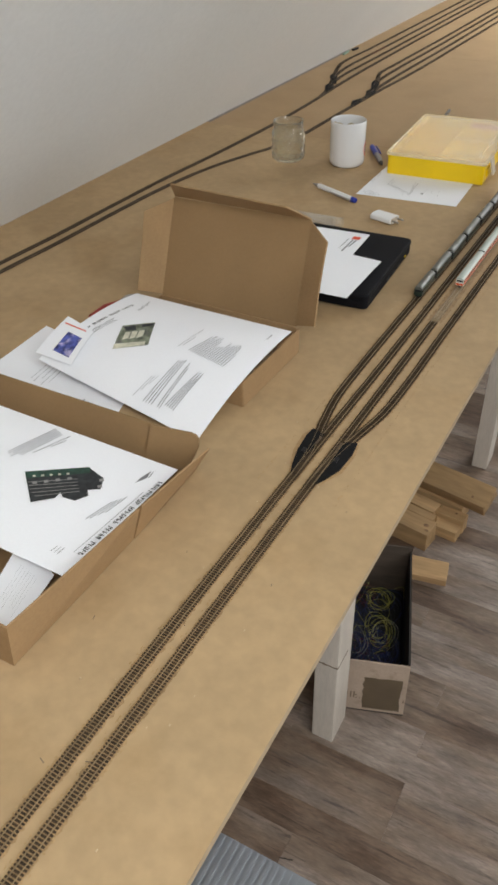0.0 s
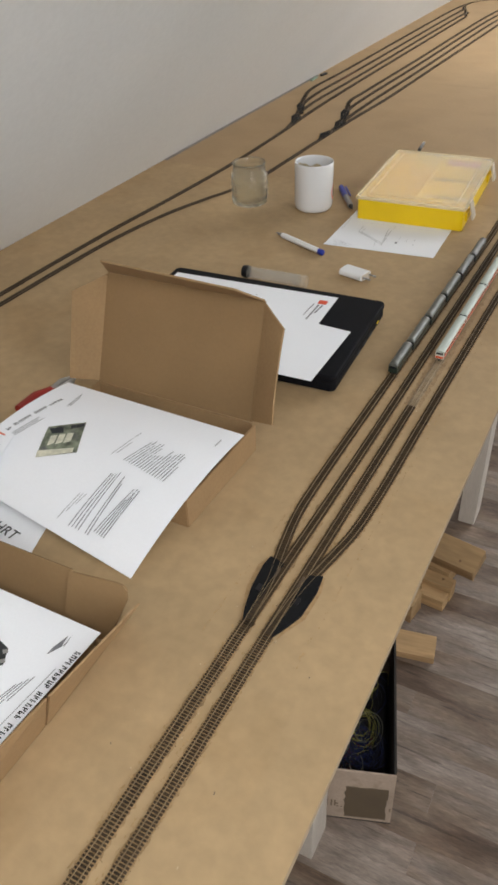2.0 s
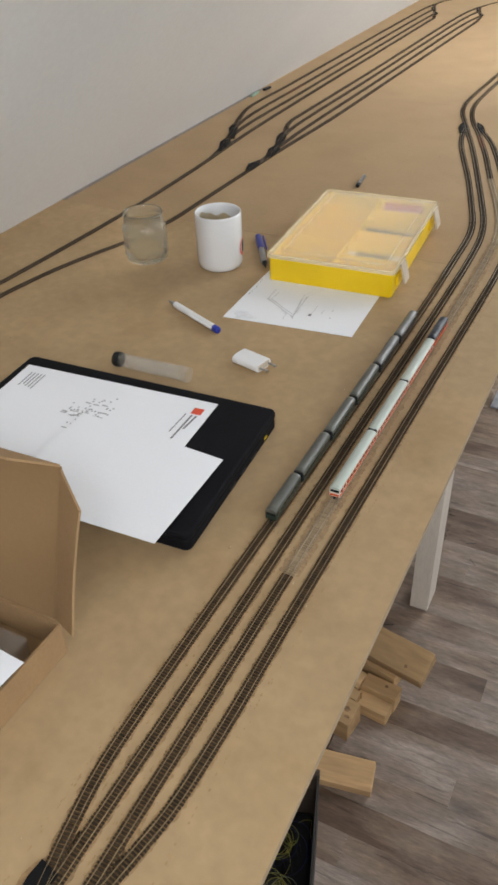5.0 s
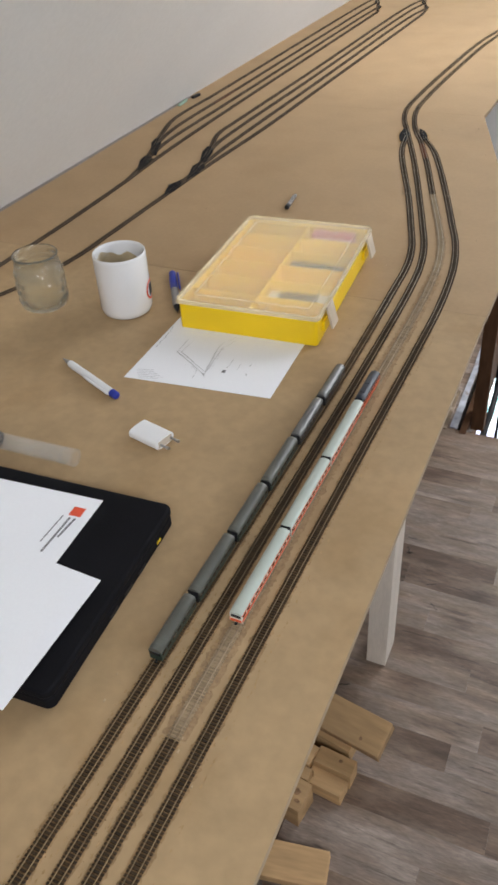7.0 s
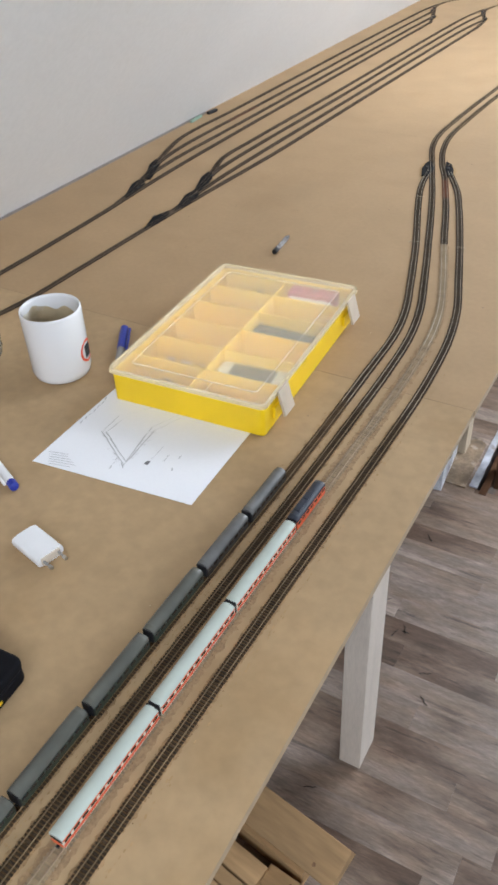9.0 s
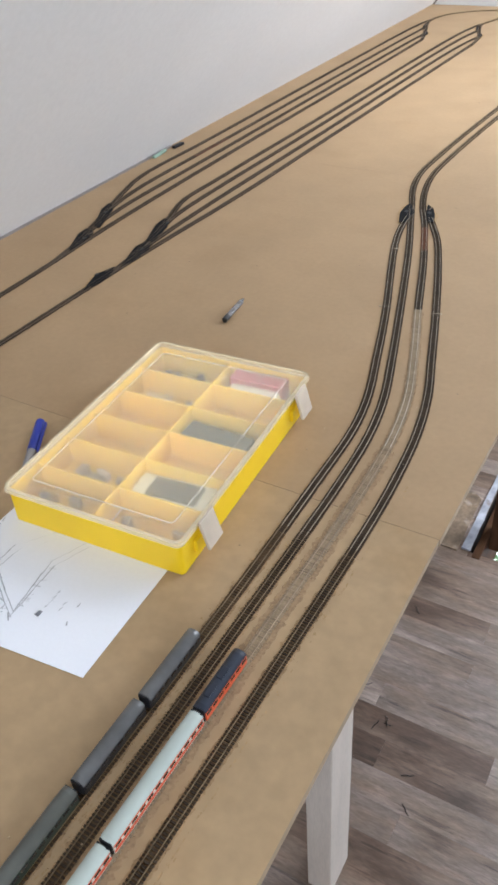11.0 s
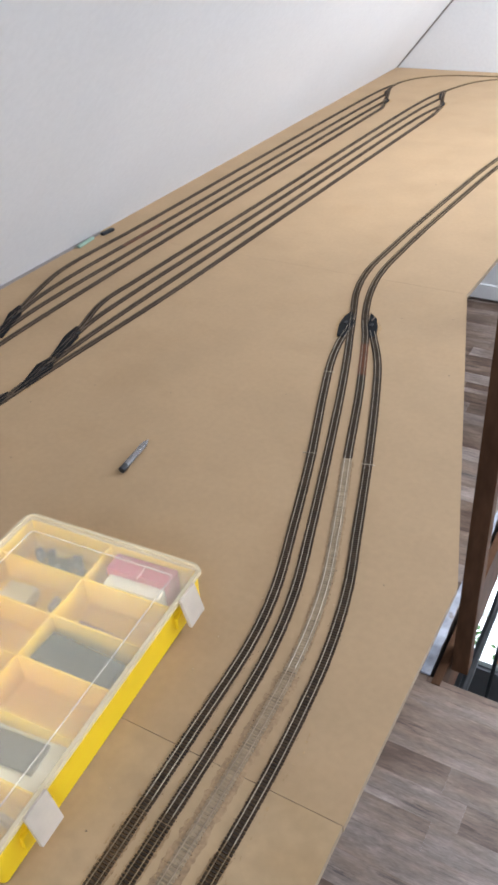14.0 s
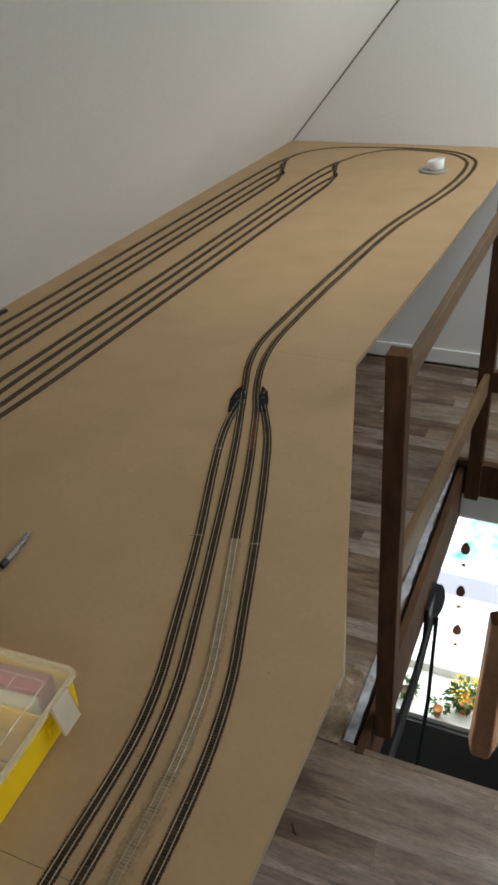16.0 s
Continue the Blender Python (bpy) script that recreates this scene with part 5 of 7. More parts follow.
def box_with_lid():
    """The small mailing box with its lid standing open."""
    t = thing("mailing_box", Matrix(), "brown cardboard mailing box with its lid standing open", "box")
    x0, x1, y0, y1, h = -0.69, -0.450, 0.89, 1.055, T + 0.041
    z = T + 0.001
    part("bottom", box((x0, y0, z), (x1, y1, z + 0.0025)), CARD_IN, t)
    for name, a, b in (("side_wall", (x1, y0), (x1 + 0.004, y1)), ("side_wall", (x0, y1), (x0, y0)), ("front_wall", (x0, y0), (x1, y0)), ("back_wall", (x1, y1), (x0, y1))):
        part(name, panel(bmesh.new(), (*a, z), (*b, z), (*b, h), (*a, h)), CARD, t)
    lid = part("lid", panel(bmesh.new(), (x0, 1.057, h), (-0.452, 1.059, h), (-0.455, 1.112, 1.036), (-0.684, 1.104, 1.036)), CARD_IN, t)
    part("tuck_flap", panel(bmesh.new(), (-0.680, 1.100, 1.040), (-0.456, 1.112, 1.037), (-0.478, 1.076, 1.064), (-0.663, 1.065, 1.072)), CARD, lid)
    for a, b, c, d, bulge in (((-0.452, 1.058, h + 0.002), (-0.412, 1.037, h + 0.021), (-0.418, 1.085, 1.020), (-0.455, 1.111, 1.034), 0.002), ((x0, 1.057, h + 0.002), (x0 - 0.03, 1.032, h + 0.012), (-0.703, 1.048, 1.030), (-0.685, 1.104, 1.034), -0.003)):
        a, b, c, d = (Vector(p) for p in (a, b, c, d))
        out = (b - a).cross(d - a).normalized()
        grid = lambda u, v, k: (a * (1 - u) + b * u) * (1 - v) + (d * (1 - u) + c * u) * v + out * (bulge * 4 * v * (1 - v) * u + k)
        bm = bmesh.new()
        n = 7
        vs = [[[bm.verts.new(grid(i / n, j / n, k)) for i in range(n + 1)] for j in range(n + 1)] for k in (-0.0011, 0.0011)]
        for j in range(n):
            for i in range(n):
                for g in vs:
                    bm.faces.new((g[j][i], g[j][i + 1], g[j + 1][i + 1], g[j + 1][i]))
        rim = [(0, i) for i in range(n)] + [(i, n) for i in range(n)] + [(n, n - i) for i in range(n)] + [(n - i, 0) for i in range(n)]
        for (p, q), (r, w) in zip(rim, rim[1:] + rim[:1]):
            bm.faces.new((vs[0][p][q], vs[0][r][w], vs[1][r][w], vs[1][p][q]))
        part("lid_side_flap", bm, CARD, lid)
    part("bubble_wrap", box((x0 + 0.02, y0 + 0.03, z + 0.003), (x1 - 0.02, y1 - 0.02, h - 0.008), 0.006, 3), SYRINGE, t, "clear plastic wrap")
    at = surface((-0.425, 0.989, 0.925), (-0.712, 1.019, 0.905), (-0.461, 0.788, 0.857), (-0.757, 0.83, 0.875), bow=0.012)
    coil = lambda k: ((0.736 - 0.027 * k, 0.511 - 0.031 * k), (0.714 - 0.027 * k, 0.486 - 0.031 * k), (0.69 - 0.027 * k, 0.551 - 0.031 * k), (0.709 - 0.027 * k, 0.586 - 0.031 * k))
    prints = [
        ("printed_heading", INK_BLACK, lettering(0.933, 0.60, 0.884, 0.195, 0.018, (2, 7, 5, 5), 1)),
        ("printed_text", INK, block((0.905, 0.63), (0.862, 0.32), (0.885, 0.63), (0.85, 0.40), 3, 2) + block((0.827, 0.245), (0.847, 0.077), (0.817, 0.235), (0.835, 0.10), 2, 3)),
        ("printed_picture", INK_GREEN, [((0.789, 0.457), (0.662, 0.315), (0.564, 0.543), (0.705, 0.685))]),
        ("picture_light_part", INK_CREAM, [coil(k) for k in range(3)] + [((0.724, 0.640), (0.595, 0.522), (0.581, 0.554), (0.705, 0.685))]),
        ("picture_dark_part", INK_BLACK, [((0.774, 0.467), (0.73, 0.413), (0.70, 0.455), (0.741, 0.495)), ((0.705, 0.382), (0.659, 0.326), (0.648, 0.35), (0.69, 0.41))]),
        ("printed_text", INK, block((0.355, 0.466), (0.307, 0.251), (0.135, 0.493), (0.119, 0.274), 16, 4, 0.32, 0.5)),
        ("printed_text", INK_PALE, block((0.422, 0.460), (0.389, 0.196), (0.405, 0.44), (0.385, 0.30), 2, 5)),
        ("printed_text", INK, block((0.350, 0.935), (0.350, 0.541), (0.302, 0.930), (0.319, 0.538), 4, 6, 0.35, 0.1)),
        ("printed_text", INK, block((0.268, 0.929), (0.290, 0.547), (0.255, 0.93), (0.277, 0.60), 2, 7, 0.4, 0.1)),
        ("printed_text", INK, block((0.240, 0.90), (0.212, 0.584), (0.189, 0.905), (0.188, 0.585), 5, 8, 0.35, 0.3)),
        ("printed_text", INK_PALE, block((0.413, 0.933), (0.401, 0.73), (0.385, 0.82), (0.375, 0.74), 3, 9, 0.3)),
        ("printed_text", INK_PALE, [(0.06, 0.10, 0.066, 0.16)]),
    ]
    sheet_thing("printed_sheet", at, "white printed manual sheet lying over the open box", "paper", prints)
    leaf = surface(at(0.865, 0.63, 0.006), at(1.07, 0.60, 0.008), at(0.80, 0.955, 0.006), at(1.035, 0.975, 0.004), bow=0.002)
    sheet_thing("leaflet", leaf, "folded leaflet with a small dark blue picture", "leaflet", [("picture", INK_BLUE, [((0.16, 0.32), (0.62, 0.32), (0.64, 0.84), (0.16, 0.86))]), ("printed_text", INK_RED, skewed(0.2, 0.1, 0.9, 0.16, 0.03, 12, 9))])
    low = surface((-0.62, 0.90, T + 0.004), (-0.835, 0.935, T + 0.008), (-0.585, 0.765, T + 0.003), (-0.83, 0.77, T + 0.006))
    under = sheet_thing("folded_sheet", low, "white printed sheet under the manual between the boxes", "paper", [("printed_text", INK_PALE, block((0.68, 0.3), (0.68, 0.8), (0.55, 0.3), (0.55, 0.8), 5, 7, 0.35))])
    letters = bpy.data.curves.new("heading", "FONT")
    letters.body, letters.size, letters.extrude = "HRT", 0.0195, 0.0001
    source = new("heading", letters)
    bpy.context.view_layer.update()
    me = bpy.data.meshes.new_from_object(source.evaluated_get(bpy.context.evaluated_depsgraph_get()))
    bpy.data.objects.remove(source)
    me.materials.clear()
    me.materials.append(INK_BLACK)
    ob = new("printed_heading", me)
    ob.parent = under
    ob.matrix_world = pose(-0.656, 0.7865, T + 0.0058, 0, 0, -10)
    # red-handled snips behind the box
    s = thing("side_cutters", pose(-0.768, 1.062, T, 0, 0, -4), "small side cutters with red handles lying behind the box", "pliers")
    for k in (-1, 1):
        part("handle", tube(bmesh.new(), ((0.004 * k, -0.015, 0.008), (0.013 * k, -0.04, 0.008), (0.012 * k, -0.075, 0.008)), (0.007, 0.0085, 0.007), 10), RED, s, "red handle")
        part("jaw", tube(bmesh.new(), ((0.005 * k, -0.015, 0.008), (0.007 * k, 0.01, 0.008), (0.001 * k, 0.03, 0.008)), (0.005, 0.006, 0.002), 8), STEEL, s)


box_with_lid()


def open_box():
    """The larger open box in front, with a printed sheet in it."""
    t = thing("open_cardboard_box", Matrix(), "open shallow brown cardboard box holding a printed sheet", "box")
    z = T + 0.001
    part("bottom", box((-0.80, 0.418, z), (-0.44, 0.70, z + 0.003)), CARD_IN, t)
    # side wall in two creased lengths, leaning outwards
    part("side_wall", panel(bmesh.new(), (-0.436, 0.417, z), (-0.434, 0.607, z), (-0.415, 0.603, T + 0.060), (-0.429, 0.417, T + 0.060)), CARD, t)
    part("outer_flap", panel(bmesh.new(), (-0.4335, 0.609, z), (-0.437, 0.745, z), (-0.402, 0.726, T + 0.060), (-0.4125, 0.605, T + 0.062)), CARD, t)
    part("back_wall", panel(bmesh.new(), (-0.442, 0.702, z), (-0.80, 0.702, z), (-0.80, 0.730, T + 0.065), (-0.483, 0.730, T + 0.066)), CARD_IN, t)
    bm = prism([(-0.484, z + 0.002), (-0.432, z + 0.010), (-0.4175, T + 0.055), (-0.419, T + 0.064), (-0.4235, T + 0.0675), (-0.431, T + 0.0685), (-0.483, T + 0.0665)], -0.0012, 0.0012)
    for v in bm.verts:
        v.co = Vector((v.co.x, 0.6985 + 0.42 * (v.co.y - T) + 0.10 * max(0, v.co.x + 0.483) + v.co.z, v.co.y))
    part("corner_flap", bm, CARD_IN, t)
    part("front_wall", panel(bmesh.new(), (-0.4345, 0.4155, z), (-0.80, 0.415, z), (-0.80, 0.415, T + 0.06), (-0.4275, 0.4155, T + 0.06)), CARD, t)
    at = surface((-0.422, 0.689, 0.897), (-0.719, 0.693, 0.897), (-0.432, 0.497, 0.897), (-0.729, 0.501, 0.897))
    spot = lambda u, v, r=0.014: ((u, v - r), (u - r * 0.7, v), (u, v + r), (u + r * 0.7, v))
    prints = [
        ("printed_heading", INK_BLACK, lettering(0.003, 0.145, 0.013, 0.846, 0.019, (10, 7, 5, 5), 8)),
        ("printed_rule", INK_PALE, [((0.032, 0.268), (0.046, 0.839), (0.049, 0.839), (0.035, 0.268))]),
        ("printed_text", INK, block((0.068, 0.349), (0.082, 0.521), (0.098, 0.42), (0.125, 0.633), 4, 9, 0.4, 0.15)),
        ("printed_mark", INK, [((0.073, 0.071), (0.065, 0.148), (0.070, 0.150)), ((0.082, 0.09), (0.072, 0.155), (0.093, 0.225), (0.094, 0.173))]),
        ("printed_picture", INK_BLACK, [((0.502, 0.460), (0.303, 0.242), (0.214, 0.279), (0.183, 0.366), (0.222, 0.408), (0.199, 0.446), (0.223, 0.518), (0.275, 0.526), (0.302, 0.499), (0.297, 0.553), (0.360, 0.648))]),
        ("picture_green_edge", INK_PCB, [((0.506, 0.455), (0.305, 0.236), (0.280, 0.278), (0.472, 0.498))]),
        ("picture_light_part", INK_CREAM, [spot(0.455 - 0.026 * k, 0.46 - 0.028 * k, 0.011) for k in range(5)]),
        ("picture_grey_part", GREY_PLASTIC, [spot(u, v, 0.017) for u, v in ((0.425, 0.507), (0.392, 0.465), (0.359, 0.422), (0.326, 0.379), (0.213, 0.30), (0.195, 0.35))]),
        ("picture_rib", GREY_PLASTIC, [((0.46 - 0.022 * k, 0.53 + 0.017 * k), (0.30 - 0.014 * k, 0.36 + 0.02 * k), (0.297 - 0.014 * k, 0.363 + 0.02 * k), (0.457 - 0.022 * k, 0.533 + 0.017 * k)) for k in range(5)]),
        ("printed_text", INK, block((0.591, 0.032), (0.66, 0.40), (0.541, 0.061), (0.60, 0.40), 6, 10, 0.32, 0.2) + block((0.504, 0.052), (0.56, 0.30), (0.50, 0.1), (0.53, 0.22), 2, 14)),
        ("printed_text", INK_PALE, block((0.112, 0.849), (0.116, 0.905), (0.085, 0.842), (0.087, 0.91), 3, 12)),
    ]
    sheet_thing("printed_sheet", at, "white printed manual sheet lying in the open box", "paper", prints)
    at = surface((-0.455, 0.505, T + 0.03), (-0.52, 0.535, T + 0.034), (-0.446, 0.425, T + 0.022), (-0.49, 0.42, T + 0.022))
    sheet_thing("paper_bag", at, "small white paper bag in the open box", "paper bag", [("printed_text", INK_PALE, block((0.25, 0.2), (0.25, 0.8), (0.7, 0.25), (0.7, 0.75), 7, 13, 0.3))])


open_box()


# ---- laptop and sheets on it ----
def rounded(a, b, r, seg=5):
    """The outline of a rectangle with rounded corners."""
    out = []
    for cx, cy, a0 in ((a - r, b - r, 0), (r - a, b - r, 90), (r - a, r - b, 180), (a - r, r - b, 270)):
        out += [(cx + r * math.cos(radians(a0 + 90 * k / seg)), cy + r * math.sin(radians(a0 + 90 * k / seg))) for k in range(seg + 1)]
    return out


def rounded_slab(a, b, r, z0, z1, edge):
    """A slab with rounded corners and softened upper and lower edges."""
    bm = bmesh.new()
    levels = ((edge, z0), (edge * 0.3, z0 + edge * 0.3), (0, z0 + edge), (0, z1 - edge), (edge * 0.3, z1 - edge * 0.3), (edge, z1))
    rings = [[bm.verts.new((x, y + 0.001, z)) for x, y in rounded(a - e, b - e, max(0.002, r - e))] for e, z in levels]
    n = len(rings[0])
    for p, q in zip(rings, rings[1:]):
        for k in range(n):
            bm.faces.new((p[k], p[(k + 1) % n], q[(k + 1) % n], q[k]))
    bm.faces.new(rings[-1])
    bm.faces.new(rings[0][::-1])
    return bm


def laptop():
    t = thing("laptop", pose(-0.601, 1.332, T, 0, 0, 3.0), "closed black laptop lying on the table under loose papers", "laptop")
    part("base", rounded_slab(0.1925, 0.1255, 0.009, 0.003, 0.0184, 0.0025), LAPTOP_LID, t)
    part("lid", rounded_slab(0.1935, 0.1265, 0.010, 0.0185, 0.029, 0.003), LAPTOP_LID, t)
    for k in range(3):
        part("port", box((0.1885, -0.02 + 0.03 * k, 0.006), (0.1933, -0.004 + 0.03 * k, 0.011)), BLACK_PLASTIC, t)
    part("usb_port", box((0.1885, 0.084, 0.009), (0.1934, 0.092, 0.0118), 0.0004), YELLOW_IN, t, "yellow port")
    for px in (-0.16, 0.16):
        for py in (-0.11, 0.11):
            part("rubber_foot", box((px - 0.012, py - 0.006, 0), (px + 0.012, py + 0.006, 0.0032)), BLACK_PLASTIC, t)
    z = T + 0.0298
    at = surface((-0.489, 1.446, z + 0.001), (-0.786, 1.424, z + 0.001), (-0.478, 1.237, z + 0.0008), (-0.77, 1.214, z + 0.001))
    rng = random.Random(5)
    dots = [(u, v, u + 0.009, v + 0.013) for u, v in ((rng.gauss(0.5, 0.05), rng.gauss(0.35, 0.06)) for _ in range(60))]
    prints = [("red_mark", INK_RED, [(0.036, 0.085, 0.084, 0.15)]), ("printed_heading", INK, skewed(0.045, 0.167, 0.056, 0.31, 0.009, 6, 3) + skewed(0.066, 0.166, 0.074, 0.421, 0.009, 11, 4) + skewed(0.098, 0.162, 0.106, 0.362, 0.005, 8, 5)), ("pencil_drawing", INK_PALE, dots), ("pencil_drawing", INK_PALE, [(u, v + 0.05, u + 0.03, v + 0.06) for u, v, _, _ in dots[:20]] + lines(0.86, 0.95, 0.08, 0.28, 5, 5))]
    sheet_thing("drawn_sheet", at, "white sheet with pencil notes and a red mark on the laptop", "paper", prints)
    at = surface((-0.427, 1.344, z + 0.003), (-0.64, 1.356, z + 0.003), (-0.426, 1.189, z + 0.004), (-0.64, 1.18, z + 0.004))
    sheet_thing("blank_sheet", at, "blank white sheet lying across the laptop's edge", "paper")


laptop()


# ---- small things on the table ----
def pen(name, a, b, label, body, cap, cap_share, tip, radius=0.0048, clip=None, cap_at_end=True):
    a, b = Vector(a), Vector(b)
    a.z = b.z = T + radius + 0.0003
    t = thing(name, Matrix(), label, "pen")
    d = b - a
    at = lambda s: a + d * s
    part("barrel", tube(bmesh.new(), [at(s) for s in (0.14, 0.2, 0.6, 1 - cap_share)], (radius * 0.9, radius, radius, radius), 14), body, t, smooth=False)
    part("cap", tube(bmesh.new(), [at(s) for s in (1 - cap_share, 1 - cap_share * 0.4, 0.985, 1.0)], (radius * 1.06, radius * 1.06, radius, radius * 0.6), 14), cap, t)
    part("tip", tube(bmesh.new(), [at(s) for s in (0.0, 0.03, 0.14)], (0.0006, 0.0015, radius * 0.8), 12), tip, t)
    if clip:
        side = Vector((-d.y, d.x, 0)).normalized() * radius * 1.5
        part("clip", tube(bmesh.new(), [at(s) + Vector((0, 0, radius * 0.6)) - side for s in (0.5, 0.56, 0.93)], (0.0012, 0.0018, 0.0018), 8), clip, t)


pen("ballpoint_pen", (-0.730, 1.712, 0), (-0.603, 1.655, 0), "white ballpoint pen with a blue end and a grey grip", WHITE_PLASTIC, BLUE, 0.09, GREY_PLASTIC, 0.0055, WHITE_PLASTIC)
pen("marker_pen", (-0.634, 1.888, 0), (-0.708, 2.008, 0), "grey and blue ballpoint pen beside the yellow box", GREY_PLASTIC, BLUE, 0.45, BLACK_PLASTIC, 0.006, BLUE)
pen("ink_refill", (-0.636, 2.41, 0), (-0.628, 2.336, 0), "clear plastic pen barrel with a black end", REFILL, BLACK_PLASTIC, 0.16, REFILL, 0.0045)


MUG_TURN = 20  # the side to which the print is turned


def mug():
    t = thing("mug", pose(-0.721, 1.880, T), "white ceramic mug with coffee stains inside and a red round print", "mug")
    part("cup", lathe([(0, 0.0005), (0.034, 0.0005), (0.0385, 0.004), (0.041, 0.012), (0.0412, 0.096), (0.0409, 0.1002), (0.0399, 0.1012), (0.0388, 0.1002), (0.0383, 0.096), (0.0378, 0.06), (0.0365, 0.02), (0.03, 0.012), (0, 0.011)], 48), CERAMIC, t, smooth=True)
    bm = lathe([(0, 0.0122), (0.0295, 0.0132), (0.0360, 0.021), (0.0372, 0.05), (0.0375, 0.066), (0.0379, 0.086)], 48)
    for v in bm.verts:  # the stain ends in an uneven tide line
        if v.co.z > 0.08:
            a = math.atan2(v.co.y, v.co.x)
            v.co.z += 0.004 * math.sin(2 * a + 0.8) - 0.03 * max(0.0, math.cos(a - radians(40))) ** 4 + 0.003 * math.sin(5 * a) + 0.0015 * math.sin(11 * a)
    part("coffee_stain", bm, COFFEE, t, "dried coffee stain", smooth=True)
    pts = [(-0.0405 - 0.001, 0, 0.022), (-0.052, 0, 0.020), (-0.064, 0, 0.03), (-0.068, 0, 0.05), (-0.064, 0, 0.068), (-0.052, 0, 0.077), (-0.0405, 0, 0.075)]
    h = catmull(pts, 0.004)
    bm = tube(bmesh.new(), h, 0.0052, 10)
    ob = part("handle", bm, CERAMIC, t, smooth=True)
    ob.matrix_local = pose(0, 0, 0, 0, 0, -62)
    # ring-shaped print with a bar across it
    bm = bmesh.new()
    ring = [(0.0165 * math.cos(a), 0.0165 * math.sin(a)) for a in np.linspace(0, 2 * math.pi, 25)]
    wrap = lambda s, z, r: (r * math.cos(s / r), r * math.sin(s / r), z)
    o = [bm.verts.new(wrap(u, 0.038 + v, 0.0415)) for u, v in ring]
    i = [bm.verts.new(wrap(u * 0.78, 0.038 + v * 0.78, 0.0415)) for u, v in ring]
    for k in range(24):
        bm.faces.new((o[k], o[k + 1], i[k + 1], i[k]))
    part("round_print", bm, INK_RED, t, "red ring print").matrix_local = pose(0, 0, 0, 0, 0, MUG_TURN)
    bm = bmesh.new()
    for j in range(3):
        add_box(bm, (0.0412, -0.007 + j * 0.005, 0.029), (0.0417, -0.003 + j * 0.005, 0.047))
    part("print_bars", bm, INK_BLACK, t).matrix_local = pose(0, 0, 0, 0, 0, MUG_TURN)


mug()


def jar():
    t = thing("glass_jar", pose(-0.862, 1.853, T), "empty clear glass jar with a patterned body", "jar")
    rng = random.Random(4)
    prof = [(0, 0.0005), (0.033, 0.0005), (0.038, 0.005), (0.039, 0.012)]
    prof += [(0.0392, 0.0145 + 0.0025 * k) for k in range(21)]
    prof += [(0.0375, 0.068), (0.035, 0.072), (0.035, 0.075), (0.0362, 0.077), (0.035, 0.079), (0.0352, 0.086), (0.0365, 0.088), (0.0352, 0.0905), (0.0335, 0.089), (0.0328, 0.074), (0.0350, 0.068), (0.0372, 0.058), (0.0372, 0.014), (0.033, 0.007), (0, 0.006)]
    bm = lathe(prof, 72)
    for v in bm.verts:  # embossed diamonds round the outside
        r = math.hypot(v.co.x, v.co.y)
        if 0.014 < v.co.z < 0.067 and r > 0.038:
            a = math.atan2(v.co.y, v.co.x)
            k = 1 + 0.034 * math.sin(10 * a + 210 * v.co.z) * math.sin(10 * a - 210 * v.co.z)
            v.co.x, v.co.y = v.co.x * k, v.co.y * k
    part("glass", bm, GLASS, t, smooth=True).visible_shadow = False


jar()


def charger():
    t = thing("usb_charger", pose(-0.513, 1.594, T, 0, 0, -14), "small white plug-in charger with two round pins", "charger")
    bm = sweep_profile([(0.016 * math.copysign(abs(math.cos(a)) ** 0.6, math.cos(a)), 0.0072 + 0.0068 * math.copysign(abs(math.sin(a)) ** 0.6, math.sin(a))) for a in np.linspace(0, 2 * math.pi, 25)[:-1]], -0.0265, 0.0205)
    part("body", bm, WHITE_PLASTIC, t, smooth=False).matrix_local = pose(0, 0, 0, 0, 0, -90)
    part("socket_face", box((0.0195, -0.0115, 0.003), (0.0222, 0.0115, 0.0118), 0.001), LATCH, t)
    for y in (-0.0095, 0.0095):
        p = part("pin", tube(bmesh.new(), ((0.02, y, 0.0075), (0.032, y * 0.93, 0.0075), (0.035, y * 0.93, 0.0075)), (0.0017, 0.0015, 0.001), 10), GREY_PLASTIC, t)
        part("pin_tip", tube(bmesh.new(), ((0.0315, y * 0.93, 0.0075), (0.036, y * 0.93, 0.0075)), 0.0021, 10), STEEL, p)


charger()


def syringe():
    t = thing("plastic_tube", pose(-0.637, 1.515, T + 0.0115, 0, 90, 2), "frosted plastic syringe tube with a black plug behind the laptop", "tube")
    part("tube", lathe([(0, -0.056), (0.011, -0.056), (0.011, 0.045), (0.0095, 0.045), (0.0095, -0.054), (0, -0.054)], 24), SYRINGE, t, smooth=True)
    part("flange", lathe([(0.008, 0.045), (0.0113, 0.045), (0.0113, 0.06), (0.008, 0.06)], 24), SYRINGE, t)
    part("plug", lathe([(0, -0.064), (0.0105, -0.064), (0.0113, -0.06), (0.0113, -0.054), (0, -0.054)], 24), BLACK_PLASTIC, t)


syringe()


